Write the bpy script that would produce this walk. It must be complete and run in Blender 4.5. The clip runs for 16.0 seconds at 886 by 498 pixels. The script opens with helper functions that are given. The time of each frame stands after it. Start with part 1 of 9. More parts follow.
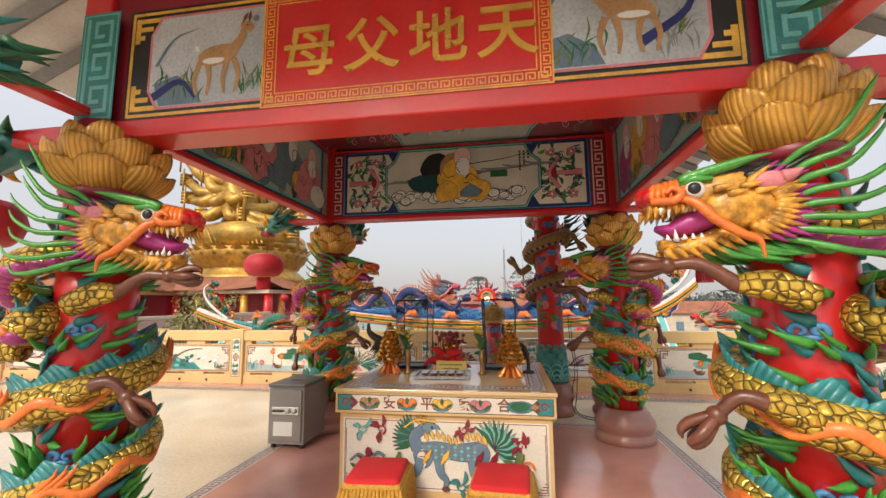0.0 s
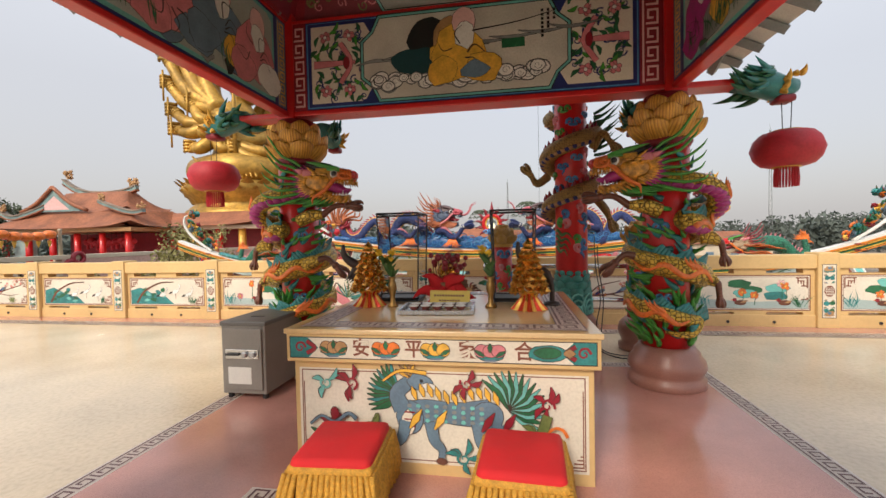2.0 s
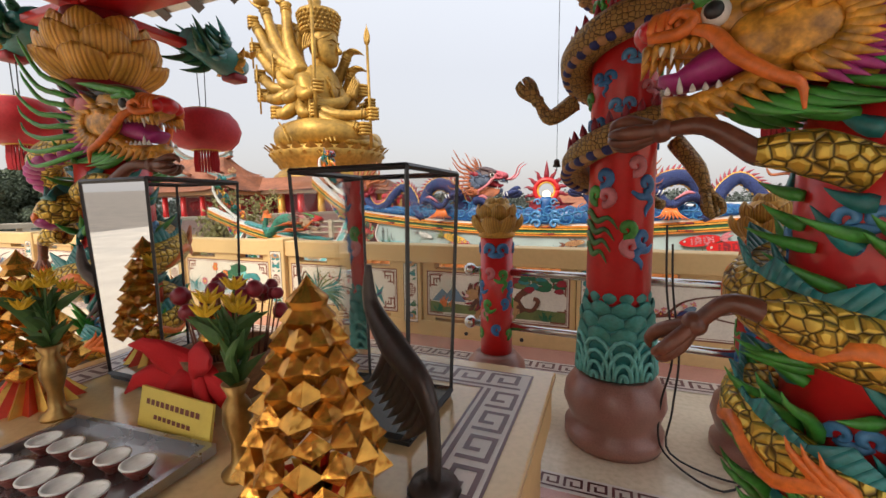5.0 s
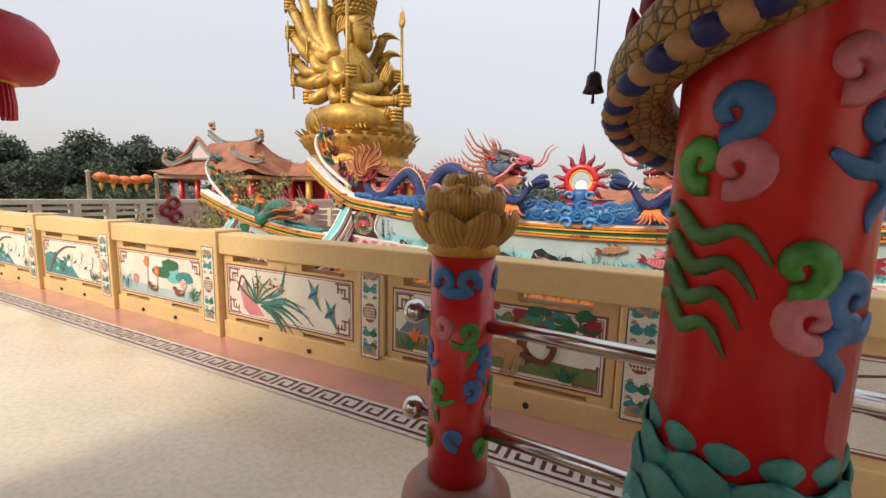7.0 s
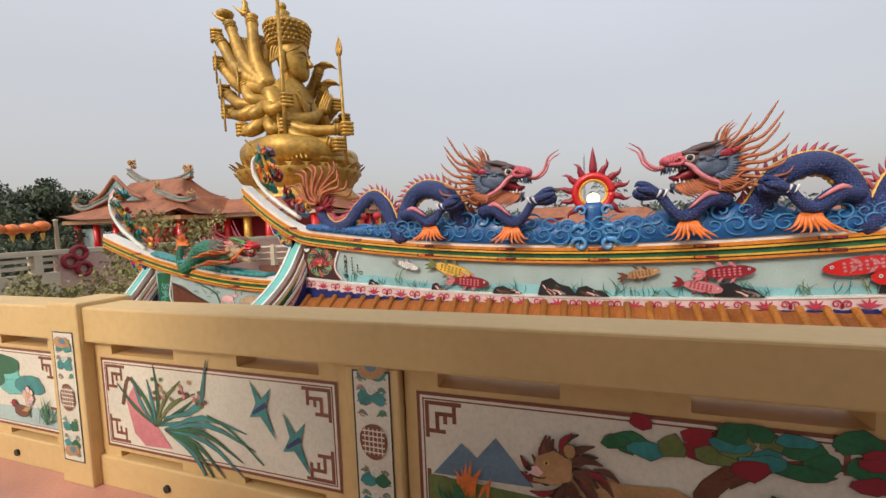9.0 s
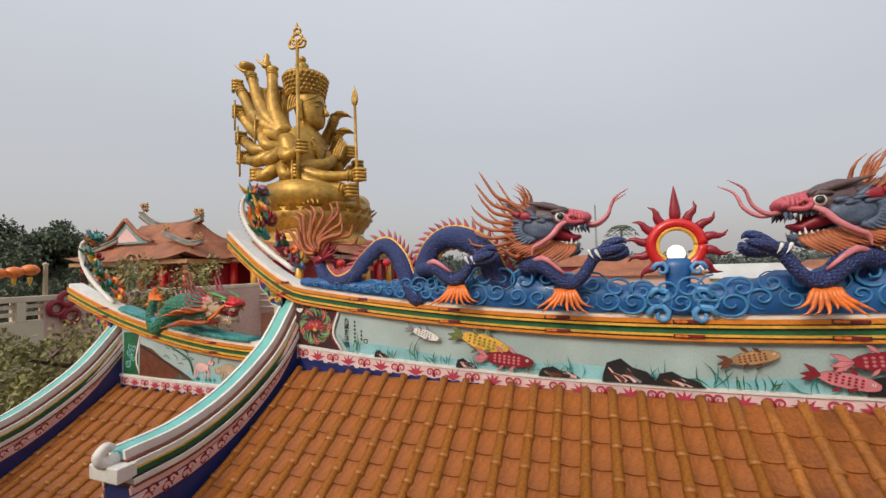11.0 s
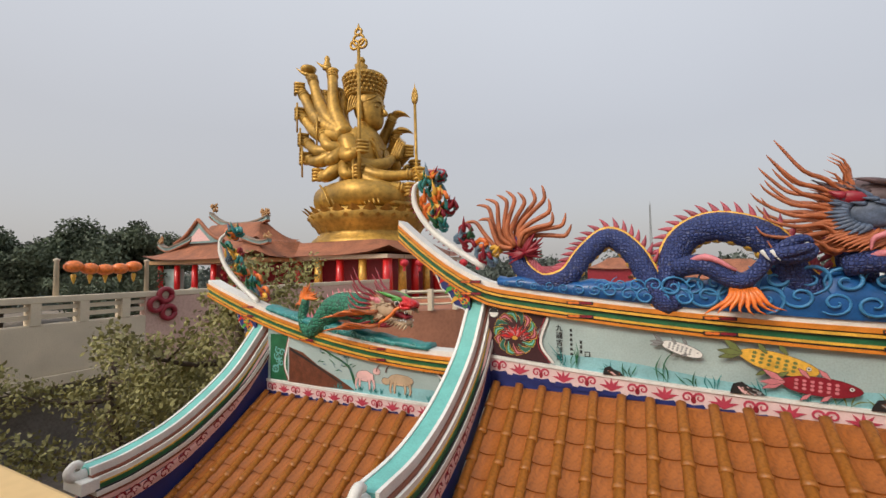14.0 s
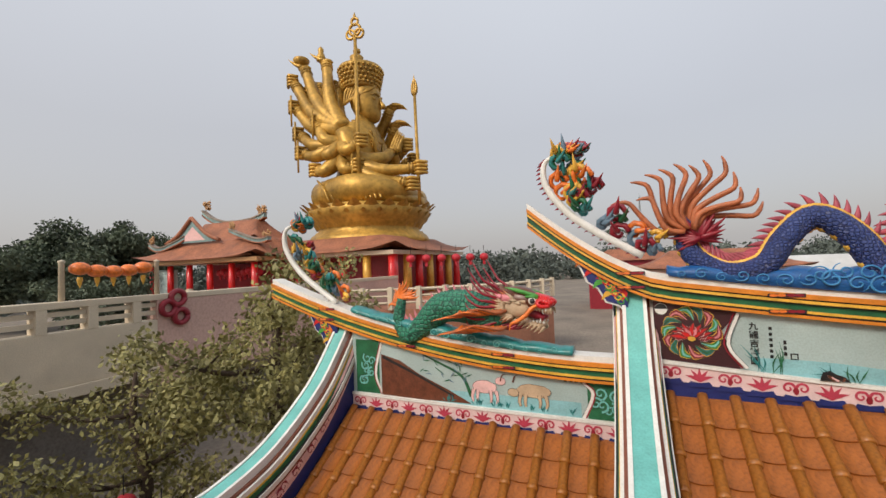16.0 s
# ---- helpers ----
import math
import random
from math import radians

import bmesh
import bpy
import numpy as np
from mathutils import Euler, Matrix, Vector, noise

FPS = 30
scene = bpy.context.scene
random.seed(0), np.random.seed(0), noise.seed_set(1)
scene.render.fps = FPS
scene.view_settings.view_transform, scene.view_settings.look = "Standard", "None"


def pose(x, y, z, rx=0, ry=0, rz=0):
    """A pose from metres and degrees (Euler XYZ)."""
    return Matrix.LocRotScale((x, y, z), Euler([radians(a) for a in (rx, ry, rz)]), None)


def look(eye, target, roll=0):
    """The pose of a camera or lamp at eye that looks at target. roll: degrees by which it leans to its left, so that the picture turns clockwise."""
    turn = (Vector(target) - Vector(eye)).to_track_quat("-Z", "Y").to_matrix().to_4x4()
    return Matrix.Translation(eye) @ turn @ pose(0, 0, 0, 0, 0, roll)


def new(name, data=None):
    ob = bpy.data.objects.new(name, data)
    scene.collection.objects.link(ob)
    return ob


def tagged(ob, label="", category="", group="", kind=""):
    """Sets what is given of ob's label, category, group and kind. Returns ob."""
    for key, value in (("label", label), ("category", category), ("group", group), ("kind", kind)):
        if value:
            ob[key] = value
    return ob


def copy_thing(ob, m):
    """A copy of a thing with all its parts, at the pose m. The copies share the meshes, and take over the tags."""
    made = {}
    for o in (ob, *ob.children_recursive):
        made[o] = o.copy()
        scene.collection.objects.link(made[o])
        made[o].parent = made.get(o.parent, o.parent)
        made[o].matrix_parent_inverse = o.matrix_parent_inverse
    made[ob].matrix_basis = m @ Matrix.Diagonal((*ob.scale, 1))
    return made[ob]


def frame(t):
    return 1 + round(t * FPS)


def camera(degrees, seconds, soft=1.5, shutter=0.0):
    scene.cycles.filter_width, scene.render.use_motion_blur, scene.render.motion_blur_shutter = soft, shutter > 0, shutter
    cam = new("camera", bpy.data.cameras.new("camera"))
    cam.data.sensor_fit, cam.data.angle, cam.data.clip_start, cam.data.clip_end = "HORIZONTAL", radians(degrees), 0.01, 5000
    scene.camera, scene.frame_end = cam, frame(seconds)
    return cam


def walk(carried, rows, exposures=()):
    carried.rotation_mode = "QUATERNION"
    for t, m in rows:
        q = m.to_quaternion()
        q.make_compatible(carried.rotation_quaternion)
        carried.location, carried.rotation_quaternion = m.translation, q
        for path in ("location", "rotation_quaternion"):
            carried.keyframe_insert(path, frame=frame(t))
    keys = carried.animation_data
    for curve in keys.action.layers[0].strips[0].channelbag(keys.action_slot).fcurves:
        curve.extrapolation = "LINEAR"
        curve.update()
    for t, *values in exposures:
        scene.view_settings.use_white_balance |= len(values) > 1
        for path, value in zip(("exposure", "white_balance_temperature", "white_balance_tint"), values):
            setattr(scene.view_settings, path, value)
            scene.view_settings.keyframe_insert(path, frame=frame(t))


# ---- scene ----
cam = camera(94.2, 16.0)
METRES, EYE, TILT, LEAN, TURN = 11.5, 1.5, 0.5, 0.0, 8.9
ROWS = [
    (0.0, 0.0, 0.0, 0.0, 0.06, 6.86, 0.51),
    (0.5, 0.0006, 0.0144, -0.0046, 0.02, 4.45, 0.63),
    (1.0, -0.0032, 0.0369, -0.0077, -0.17, 2.09, 0.75),
    (1.5, -0.0012, 0.0646, -0.0121, 0.05, -0.02, 0.93),
    (2.0, 0.0049, 0.0954, -0.0159, 0.48, -2.17, 1.18),
    (2.5, 0.0139, 0.1295, -0.0163, 0.95, -3.8, 1.5),
    (3.0, 0.0304, 0.164, -0.0139, 2.19, -5.32, 1.96),
    (3.5, 0.0436, 0.1954, -0.0086, 4.13, -5.91, 2.26),
    (4.0, 0.0572, 0.2271, -0.0072, 6.65, -6.45, 2.14),
    (4.5, 0.077, 0.2555, -0.0073, 10.11, -6.69, 1.54),
    (5.3, 0.0931, 0.3045, -0.0090, 14.3, -7.1, 0.3),
    (5.75, 0.0993, 0.3355, -0.0104, 16.2, -7.4, -0.5),
    (6.3, 0.1020, 0.3720, -0.0120, 17.4, -7.8, -1.1),
    (7.0, 0.0957, 0.4155, -0.0129, 17.69, -8.02, -1.21),
    (7.5, 0.0857, 0.4425, -0.014, 17.39, -8.24, -0.41),
    (8.0, 0.0664, 0.4673, -0.0136, 16.02, -7.63, 0.67),
    (8.5, 0.0454, 0.4927, -0.0167, 14.16, -5.64, 1.75),
    (9.0, 0.0238, 0.5191, -0.0159, 10.21, -4.38, 2.37),
    (11.5, -0.0256, 0.6345, -0.0056, 12.81, 3.25, 1.62),
    (12.0, -0.0474, 0.6416, -0.0056, 16.03, 3.79, 1.29),
    (12.5, -0.0775, 0.646, -0.0065, 18.06, 3.76, 1.04),
    (13.0, -0.1123, 0.6483, -0.0051, 18.33, 3.47, 0.97),
    (13.5, -0.1494, 0.6466, -0.0055, 17.65, 2.65, 0.96),
    (14.0, -0.1862, 0.6508, -0.0068, 16.96, 2.34, 1.09),
    (14.5, -0.2225, 0.6561, -0.0067, 16.03, 2.01, 1.34),
    (15.0, -0.2592, 0.6616, -0.0081, 15.31, 1.89, 1.68),
    (15.5, -0.2942, 0.67, -0.0073, 15.33, 1.7, 2.02),
    (16.0, -0.3292, 0.6761, -0.0068, 15.11, 1.69, 2.29),
]
walk(cam, [(t, pose(0, 0, EYE, TILT, LEAN, TURN) @ pose(METRES * x, METRES * y, METRES * z, 90 + pitch, roll, yaw)) for t, x, y, z, yaw, pitch, roll in ROWS],
     [(0.0, 0.28), (1.5, 0.22), (2.5, 0.17), (3.5, 0.22), (4.5, 0.40), (7.0, 0.31), (9.0, 0.0), (11.4, -0.14), (16.0, -0.12)])

# ---- daylight ----
world = bpy.data.worlds.new("overcast_sky")
scene.world = world
world.use_nodes = True
wn, wl = world.node_tree.nodes, world.node_tree.links
wn.clear()
sky = wn.new("ShaderNodeTexSky")
sky.sky_type, sky.sun_disc = 'NISHITA', False
sky.sun_elevation, sky.sun_rotation = radians(39), radians(198)
sky.dust_density, sky.air_density = 6.0, 1.0
bg1 = wn.new("ShaderNodeBackground")
bg1.inputs[1].default_value = 0.05
wl.new(sky.outputs[0], bg1.inputs[0])
coord = wn.new("ShaderNodeTexCoord")
sep = wn.new("ShaderNodeSeparateXYZ")
wl.new(coord.outputs["Generated"], sep.inputs[0])
cloud = wn.new("ShaderNodeTexNoise")
cloud.inputs["Scale"].default_value = 1.6
wl.new(coord.outputs["Generated"], cloud.inputs["Vector"])
lift = wn.new("ShaderNodeMath")
lift.operation = 'MULTIPLY_ADD'
lift.inputs[1].default_value, lift.inputs[2].default_value = 0.12, -0.06
wl.new(cloud.outputs[0], lift.inputs[0])
add = wn.new("ShaderNodeMath")
wl.new(sep.outputs[2], add.inputs[0])
wl.new(lift.outputs[0], add.inputs[1])
ramp = wn.new("ShaderNodeValToRGB")
cr = ramp.color_ramp
cr.elements[0].position, cr.elements[0].color = 0.0, (0.60, 0.575, 0.565, 1)
cr.elements[1].position, cr.elements[1].color = 0.75, (0.95, 0.985, 1.04, 1)
mid = cr.elements.new(0.3)
mid.color = (0.67, 0.66, 0.668, 1)
wl.new(add.outputs[0], ramp.inputs[0])
bg2 = wn.new("ShaderNodeBackground")
bg2.inputs[1].default_value = 0.78
wl.new(ramp.outputs[0], bg2.inputs[0])
both = wn.new("ShaderNodeAddShader")
wl.new(bg1.outputs[0], both.inputs[0])
wl.new(bg2.outputs[0], both.inputs[1])
wout = wn.new("ShaderNodeOutputWorld")
wl.new(both.outputs[0], wout.inputs[0])
sun_data = bpy.data.lights.new("sun", 'SUN')
sun_data.energy, sun_data.angle, sun_data.color = 1.9, radians(16), (1.0, 0.91, 0.78)
sun_lamp = new("sun", sun_data)
sun_lamp.matrix_world = look((-6, -14, 15.5), (0, 4, 0))


# ---- materials ----
MATS = {}


def mat(name, col=(0.5, 0.5, 0.5), rough=0.5, metal=0.0, var=0.18, scale=5.0, bump=0.15, bscale=70.0, coat=0.0, dirt=0.0, glow=0.0):
    """A painted, stone or metal surface with mottling at two scales and a fine relief."""
    if name in MATS:
        return MATS[name]
    m = bpy.data.materials.new(name)
    m.use_nodes = True
    n, l = m.node_tree.nodes, m.node_tree.links
    b = n["Principled BSDF"]
    b.inputs["Roughness"].default_value, b.inputs["Metallic"].default_value = rough, metal
    b.inputs["Coat Weight"].default_value = coat
    b.inputs["Coat Roughness"].default_value = 0.15
    tc = n.new("ShaderNodeTexCoord")
    big, fine = n.new("ShaderNodeTexNoise"), n.new("ShaderNodeTexNoise")
    big.inputs["Scale"].default_value, fine.inputs["Scale"].default_value = scale, bscale
    big.inputs["Detail"].default_value = 5.0
    for t in (big, fine):
        l.new(tc.outputs["Object"], t.inputs["Vector"])
    rp = n.new("ShaderNodeValToRGB")
    rp.color_ramp.elements[0].position, rp.color_ramp.elements[1].position = 0.3, 0.72
    rp.color_ramp.elements[0].color = (*[c * (1 - var) for c in col], 1)
    rp.color_ramp.elements[1].color = (*[min(1, c * (1 + var * 0.7)) for c in col], 1)
    l.new(big.outputs[0], rp.inputs[0])
    mx = n.new("ShaderNodeMix")
    mx.data_type, mx.blend_type = 'RGBA', 'MULTIPLY'
    mx.inputs[0].default_value = min(1.0, var * 2 + dirt)
    r2 = n.new("ShaderNodeValToRGB")
    r2.color_ramp.elements[0].position, r2.color_ramp.elements[0].color = 0.25, (0.62, 0.6, 0.57, 1)
    r2.color_ramp.elements[1].position, r2.color_ramp.elements[1].color = 0.6, (1, 1, 1, 1)
    l.new(fine.outputs[0], r2.inputs[0])
    l.new(rp.outputs[0], mx.inputs[6])
    l.new(r2.outputs[0], mx.inputs[7])
    l.new(mx.outputs[2], b.inputs["Base Color"])
    rr = n.new("ShaderNodeMapRange")
    rr.inputs[3].default_value, rr.inputs[4].default_value = max(0.03, rough - 0.1), min(1, rough + 0.12)
    l.new(big.outputs[0], rr.inputs[0])
    l.new(rr.outputs[0], b.inputs["Roughness"])
    if bump:
        bp = n.new("ShaderNodeBump")
        bp.inputs["Strength"].default_value, bp.inputs["Distance"].default_value = bump, 0.01
        l.new(fine.outputs[0], bp.inputs["Height"])
        l.new(bp.outputs[0], b.inputs["Normal"])
    if glow:
        b.inputs["Emission Color"].default_value, b.inputs["Emission Strength"].default_value = (*col, 1), glow
    MATS[name] = m
    return m


def scaly(name, col, edge, scale, rough=0.35, metal=0.3, depth=0.6):
    """Overlapping scales: a cellular relief with darker joints."""
    m = mat(name, col, rough, metal, 0.15, 4, 0.0)
    n, l = m.node_tree.nodes, m.node_tree.links
    b = n["Principled BSDF"]
    v = n.new("ShaderNodeTexVoronoi")
    v.feature = 'DISTANCE_TO_EDGE'
    v.inputs["Scale"].default_value = scale
    v.inputs["Randomness"].default_value = 0.55
    tc = n.new("ShaderNodeTexCoord")
    l.new(tc.outputs["Object"], v.inputs["Vector"])
    rp = n.new("ShaderNodeValToRGB")
    rp.color_ramp.elements[0].position, rp.color_ramp.elements[1].position = 0.02, 0.11
    l.new(v.outputs[0], rp.inputs[0])
    mx = n.new("ShaderNodeMix")
    mx.data_type = 'RGBA'
    mx.inputs[6].default_value = (*edge, 1)
    old = b.inputs["Base Color"].links[0].from_socket
    l.new(rp.outputs[0], mx.inputs[0])
    l.new(old, mx.inputs[7])
    l.new(mx.outputs[2], b.inputs["Base Color"])
    bp = n.new("ShaderNodeBump")
    bp.inputs["Strength"].default_value, bp.inputs["Distance"].default_value = depth, 0.02
    r3 = n.new("ShaderNodeMapRange")
    r3.inputs[2].default_value = 0.25
    l.new(v.outputs[0], r3.inputs[0])
    l.new(r3.outputs[0], bp.inputs["Height"])
    l.new(bp.outputs[0], b.inputs["Normal"])
    return m


def ribbed(name, col, line, period, rough=0.34, metal=0.18):
    """Gilding with fine incised ribs that run up the piece."""
    m = mat(name, col, rough, metal, 0.25, 8, 0.0)
    n, l = m.node_tree.nodes, m.node_tree.links
    b = n["Principled BSDF"]
    w, tc = n.new("ShaderNodeTexWave"), n.new("ShaderNodeTexCoord")
    w.bands_direction = 'Y'
    w.inputs["Scale"].default_value = 2 * math.pi / (20 * period)
    w.inputs["Distortion"].default_value, w.inputs["Detail"].default_value = 0.6, 1.0
    l.new(tc.outputs["Object"], w.inputs["Vector"])
    rp = n.new("ShaderNodeValToRGB")
    rp.color_ramp.elements[0].position, rp.color_ramp.elements[1].position = 0.05, 0.4
    l.new(w.outputs["Fac"], rp.inputs[0])
    mx = n.new("ShaderNodeMix")
    mx.data_type = 'RGBA'
    mx.inputs[6].default_value = (*line, 1)
    old = b.inputs["Base Color"].links[0].from_socket
    l.new(rp.outputs[0], mx.inputs[0])
    l.new(old, mx.inputs[7])
    l.new(mx.outputs[2], b.inputs["Base Color"])
    bp = n.new("ShaderNodeBump")
    bp.inputs["Strength"].default_value, bp.inputs["Distance"].default_value = 0.5, 0.006
    l.new(w.outputs["Fac"], bp.inputs["Height"])
    l.new(bp.outputs[0], b.inputs["Normal"])
    return m


def glass(name):
    m = bpy.data.materials.new(name)
    m.use_nodes = True
    n, l = m.node_tree.nodes, m.node_tree.links
    n.clear()
    out, mix = n.new("ShaderNodeOutputMaterial"), n.new("ShaderNodeMixShader")
    clear, gloss, fr = n.new("ShaderNodeBsdfTransparent"), n.new("ShaderNodeBsdfGlossy"), n.new("ShaderNodeFresnel")
    clear.inputs[0].default_value = (0.90, 0.91, 0.90, 1)
    gloss.inputs["Roughness"].default_value = 0.03
    fr.inputs[0].default_value = 1.22
    l.new(fr.outputs[0], mix.inputs[0])
    l.new(clear.outputs[0], mix.inputs[1])
    l.new(gloss.outputs[0], mix.inputs[2])
    l.new(mix.outputs[0], out.inputs[0])
    return m


RED = mat("red_enamel", (0.62, 0.016, 0.018), 0.32, 0, 0.12, 4, 0.06, 40, 0.3)
REDDARK = mat("dark_red_paint", (0.28, 0.015, 0.03), 0.4, 0, 0.2, 4, 0.08)
REDCLOTH = mat("red_velvet", (0.62, 0.015, 0.02), 0.8, 0, 0.12, 8, 0.3, 250)
GOLDP = mat("gold_paint", (0.72, 0.40, 0.07), 0.34, 0.22, 0.28, 7, 0.15, 50, dirt=0.2)
PETALGOLD = ribbed("ribbed_petal_gold", (0.80, 0.43, 0.075), (0.50, 0.22, 0.04), 0.024)
# Ribbed petal gold in a darker tone, for the post finials.
PETALDARK = ribbed("dark_petal_gold", (0.58,0.35,0.07), (0.38,0.20,0.045), 0.016)
GOLDLET = mat("gold_leaf", (0.80, 0.50, 0.10), 0.28, 0.6, 0.12, 8, 0.1, 60)
GOLDST = mat("gilded_statue", (0.54, 0.315, 0.06), 0.44, 0.4, 0.45, 0.5, 0.35, 3, dirt=0.5)
SCALE = scaly("gold_scales", (0.72, 0.47, 0.07), (0.10, 0.06, 0.01), 26, 0.3, 0.45)
SCALEB = scaly("blue_scales", (0.035, 0.06, 0.21), (0.014, 0.02, 0.075), 34, 0.5, 0.0)
SCALEG = scaly("green_scales", (0.03, 0.22, 0.13), (0.01, 0.06, 0.04), 20, 0.5, 0.0)
SCALEP = scaly("ochre_scales", (0.42, 0.26, 0.07), (0.10, 0.06, 0.02), 40, 0.5, 0.1, 0.4)
GREEN = mat("leaf_green_paint", (0.07, 0.34, 0.05), 0.4, 0, 0.3, 9, 0.1, 60, 0.2)
GREEND = mat("dark_green_paint", (0.02, 0.14, 0.06), 0.42, 0, 0.3, 9, 0.1)
TEAL = mat("teal_paint", (0.03, 0.24, 0.24), 0.4, 0, 0.3, 9, 0.1, 60, 0.2)
TEALPALE = mat("pale_teal_paint", (0.16, 0.50, 0.46), 0.5, 0, 0.15, 6, 0.1, dirt=0.15)
ORANGE = mat("orange_paint", (0.85, 0.20, 0.03), 0.42, 0, 0.3, 14, 0.1, 60, 0.2)
YELLOW = mat("yellow_paint", (0.80, 0.45, 0.06), 0.42, 0, 0.25, 10, 0.1, 60, 0.2)
MAGENTA = mat("magenta_paint", (0.42, 0.03, 0.22), 0.4, 0, 0.25, 10, 0.1, 60, 0.2)
PINK = mat("pink_paint", (0.66, 0.22, 0.25), 0.45, 0, 0.2, 9, 0.1)
PINKPALE = mat("pale_pink_paint", (0.80, 0.50, 0.48), 0.5, 0, 0.15, 7, 0.1)
BLACK = mat("black_paint", (0.02, 0.02, 0.022), 0.4, 0, 0.2, 9, 0.1)
WHITE = mat("white_paint", (0.78, 0.77, 0.73), 0.45, 0, 0.1, 6, 0.08, dirt=0.12)
IVORY = mat("ivory_painted_panel", (0.74, 0.68, 0.57), 0.5, 0, 0.1, 3, 0.06, dirt=0.1)
SKYPANEL = mat("pale_aqua_panel", (0.40, 0.51, 0.50), 0.5, 0, 0.16, 2.2, 0.06, dirt=0.1)
GREYPANEL = mat("grey_green_panel", (0.40, 0.44, 0.40), 0.5, 0, 0.18, 2.4, 0.06)
BLUE = mat("royal_blue_paint", (0.012, 0.105, 0.33), 0.42, 0, 0.25, 7, 0.12, 60, 0.2)
BLUEL = mat("light_blue_paint", (0.10, 0.32, 0.62), 0.42, 0, 0.2, 8, 0.1, 60, 0.2)
NAVY = mat("navy_paint", (0.02, 0.03, 0.16), 0.45, 0, 0.2, 7, 0.1)
BROWN = mat("brown_paint", (0.16, 0.05, 0.025), 0.38, 0, 0.35, 10, 0.15, 60, 0.2)
MAROON = mat("maroon_line_paint", (0.22, 0.07, 0.04), 0.5, 0, 0.15, 8, 0.05)
GREY = mat("grey_paint", (0.25, 0.26, 0.26), 0.5, 0, 0.2, 8, 0.08)
BLUEGREY = mat("slate_blue_paint", (0.14, 0.22, 0.30), 0.5, 0, 0.2, 8, 0.08)
OLIVE = mat("olive_paint", (0.16, 0.20, 0.06), 0.5, 0, 0.25, 8, 0.08)
TAN = mat("tan_paint", (0.48, 0.27, 0.12), 0.5, 0, 0.25, 8, 0.08)
OCHREWALL = mat("ochre_painted_concrete", (0.66, 0.45, 0.20), 0.55, 0, 0.09, 1.6, 0.05, 24)
CREAM = mat("cream_painted_concrete", (0.62, 0.53, 0.40), 0.65, 0, 0.14, 1.2, 0.2, 40, dirt=0.15)
FLOORC = mat("cream_polished_terrazzo", (0.70, 0.58, 0.42), 0.22, 0, 0.14, 1.1, 0.03, 30, 0.15, dirt=0.12)
FLOORP = mat("rose_polished_granite", (0.56, 0.27, 0.22), 0.16, 0, 0.2, 1.6, 0.02, 220, 0.3, dirt=0.3)
STONEP = mat("rose_granite_base", (0.36, 0.17, 0.135), 0.34, 0, 0.22, 3, 0.06, 160, 0.2, dirt=0.3)
MEANDERW = mat("white_border_tile", (0.62, 0.54, 0.48), 0.3, 0, 0.1, 3, 0.02)
MEANDERD = mat("brown_border_tile", (0.11, 0.035, 0.035), 0.3, 0, 0.15, 3, 0.02)
STEEL = mat("stainless_steel", (0.55, 0.54, 0.52), 0.18, 1.0, 0.08, 6, 0.02)
STEELD = mat("tinted_steel_tray", (0.42, 0.42, 0.43), 0.26, 0.9, 0.1, 9, 0.05)
SAFE = mat("grey_safe_enamel", (0.24, 0.22, 0.20), 0.45, 0.1, 0.1, 5, 0.1)
SAFED = mat("dark_safe_enamel", (0.13, 0.125, 0.12), 0.45, 0.1, 0.1, 5, 0.1)
PAPER = mat("white_paper", (0.70, 0.68, 0.64), 0.7, 0, 0.06, 6, 0.05)
BRASS = mat("aged_brass", (0.42, 0.25, 0.08), 0.35, 0.8, 0.25, 9, 0.08)
FRINGE = mat("gold_fringe", (0.62, 0.32, 0.04), 0.6, 0.1, 0.3, 60, 0.5, 200)
FOIL = mat("gold_foil", (0.75, 0.36, 0.06), 0.22, 0.75, 0.3, 14, 0.4, 35)
FOILR = mat("red_foil", (0.62, 0.05, 0.02), 0.3, 0.4, 0.2, 14, 0.3, 35)
GLASS = glass("case_glass")
DARKMETAL = mat("dark_bronze", (0.07, 0.055, 0.05), 0.4, 0.6, 0.25, 9, 0.1)
TILE = mat("orange_glazed_tile", (0.33, 0.10, 0.014), 0.5, 0, 0.4, 3.5, 0.2, 40, 0.05, dirt=0.5)
TILEC = mat("amber_glazed_cover_tile", (0.42, 0.15, 0.022), 0.42, 0, 0.38, 4, 0.15, 40, 0.12, dirt=0.4)
ROOFFAR = mat("terracotta_far_roof", (0.36, 0.135, 0.07), 0.7, 0, 0.35, 1.0, 0.3, 8, dirt=0.3)
LANTERN = mat("red_lantern_silk", (0.52, 0.024, 0.04), 0.55, 0, 0.2, 6, 0.15, 60)
CEMENT = mat("weathered_concrete", (0.22, 0.20, 0.18), 0.85, 0, 0.25, 0.8, 0.3, 14, dirt=0.3)
PINKWALL = mat("pale_pink_wall", (0.58, 0.38, 0.32), 0.7, 0, 0.15, 0.6, 0.15, 12, dirt=0.2)
BARK = mat("grey_bark", (0.10, 0.07, 0.05), 0.9, 0, 0.3, 6, 0.6, 30)
LEAF = mat("dusty_leaves", (0.31, 0.285, 0.10), 0.6, 0, 0.55, 1.2, 0.1)
# Far leaf green, lightened a little to carry the haze in its colour.
LEAFD = mat("dark_far_leaves", (0.095, 0.125, 0.075), 0.7, 0, 0.5, 0.4, 0.2, 3)
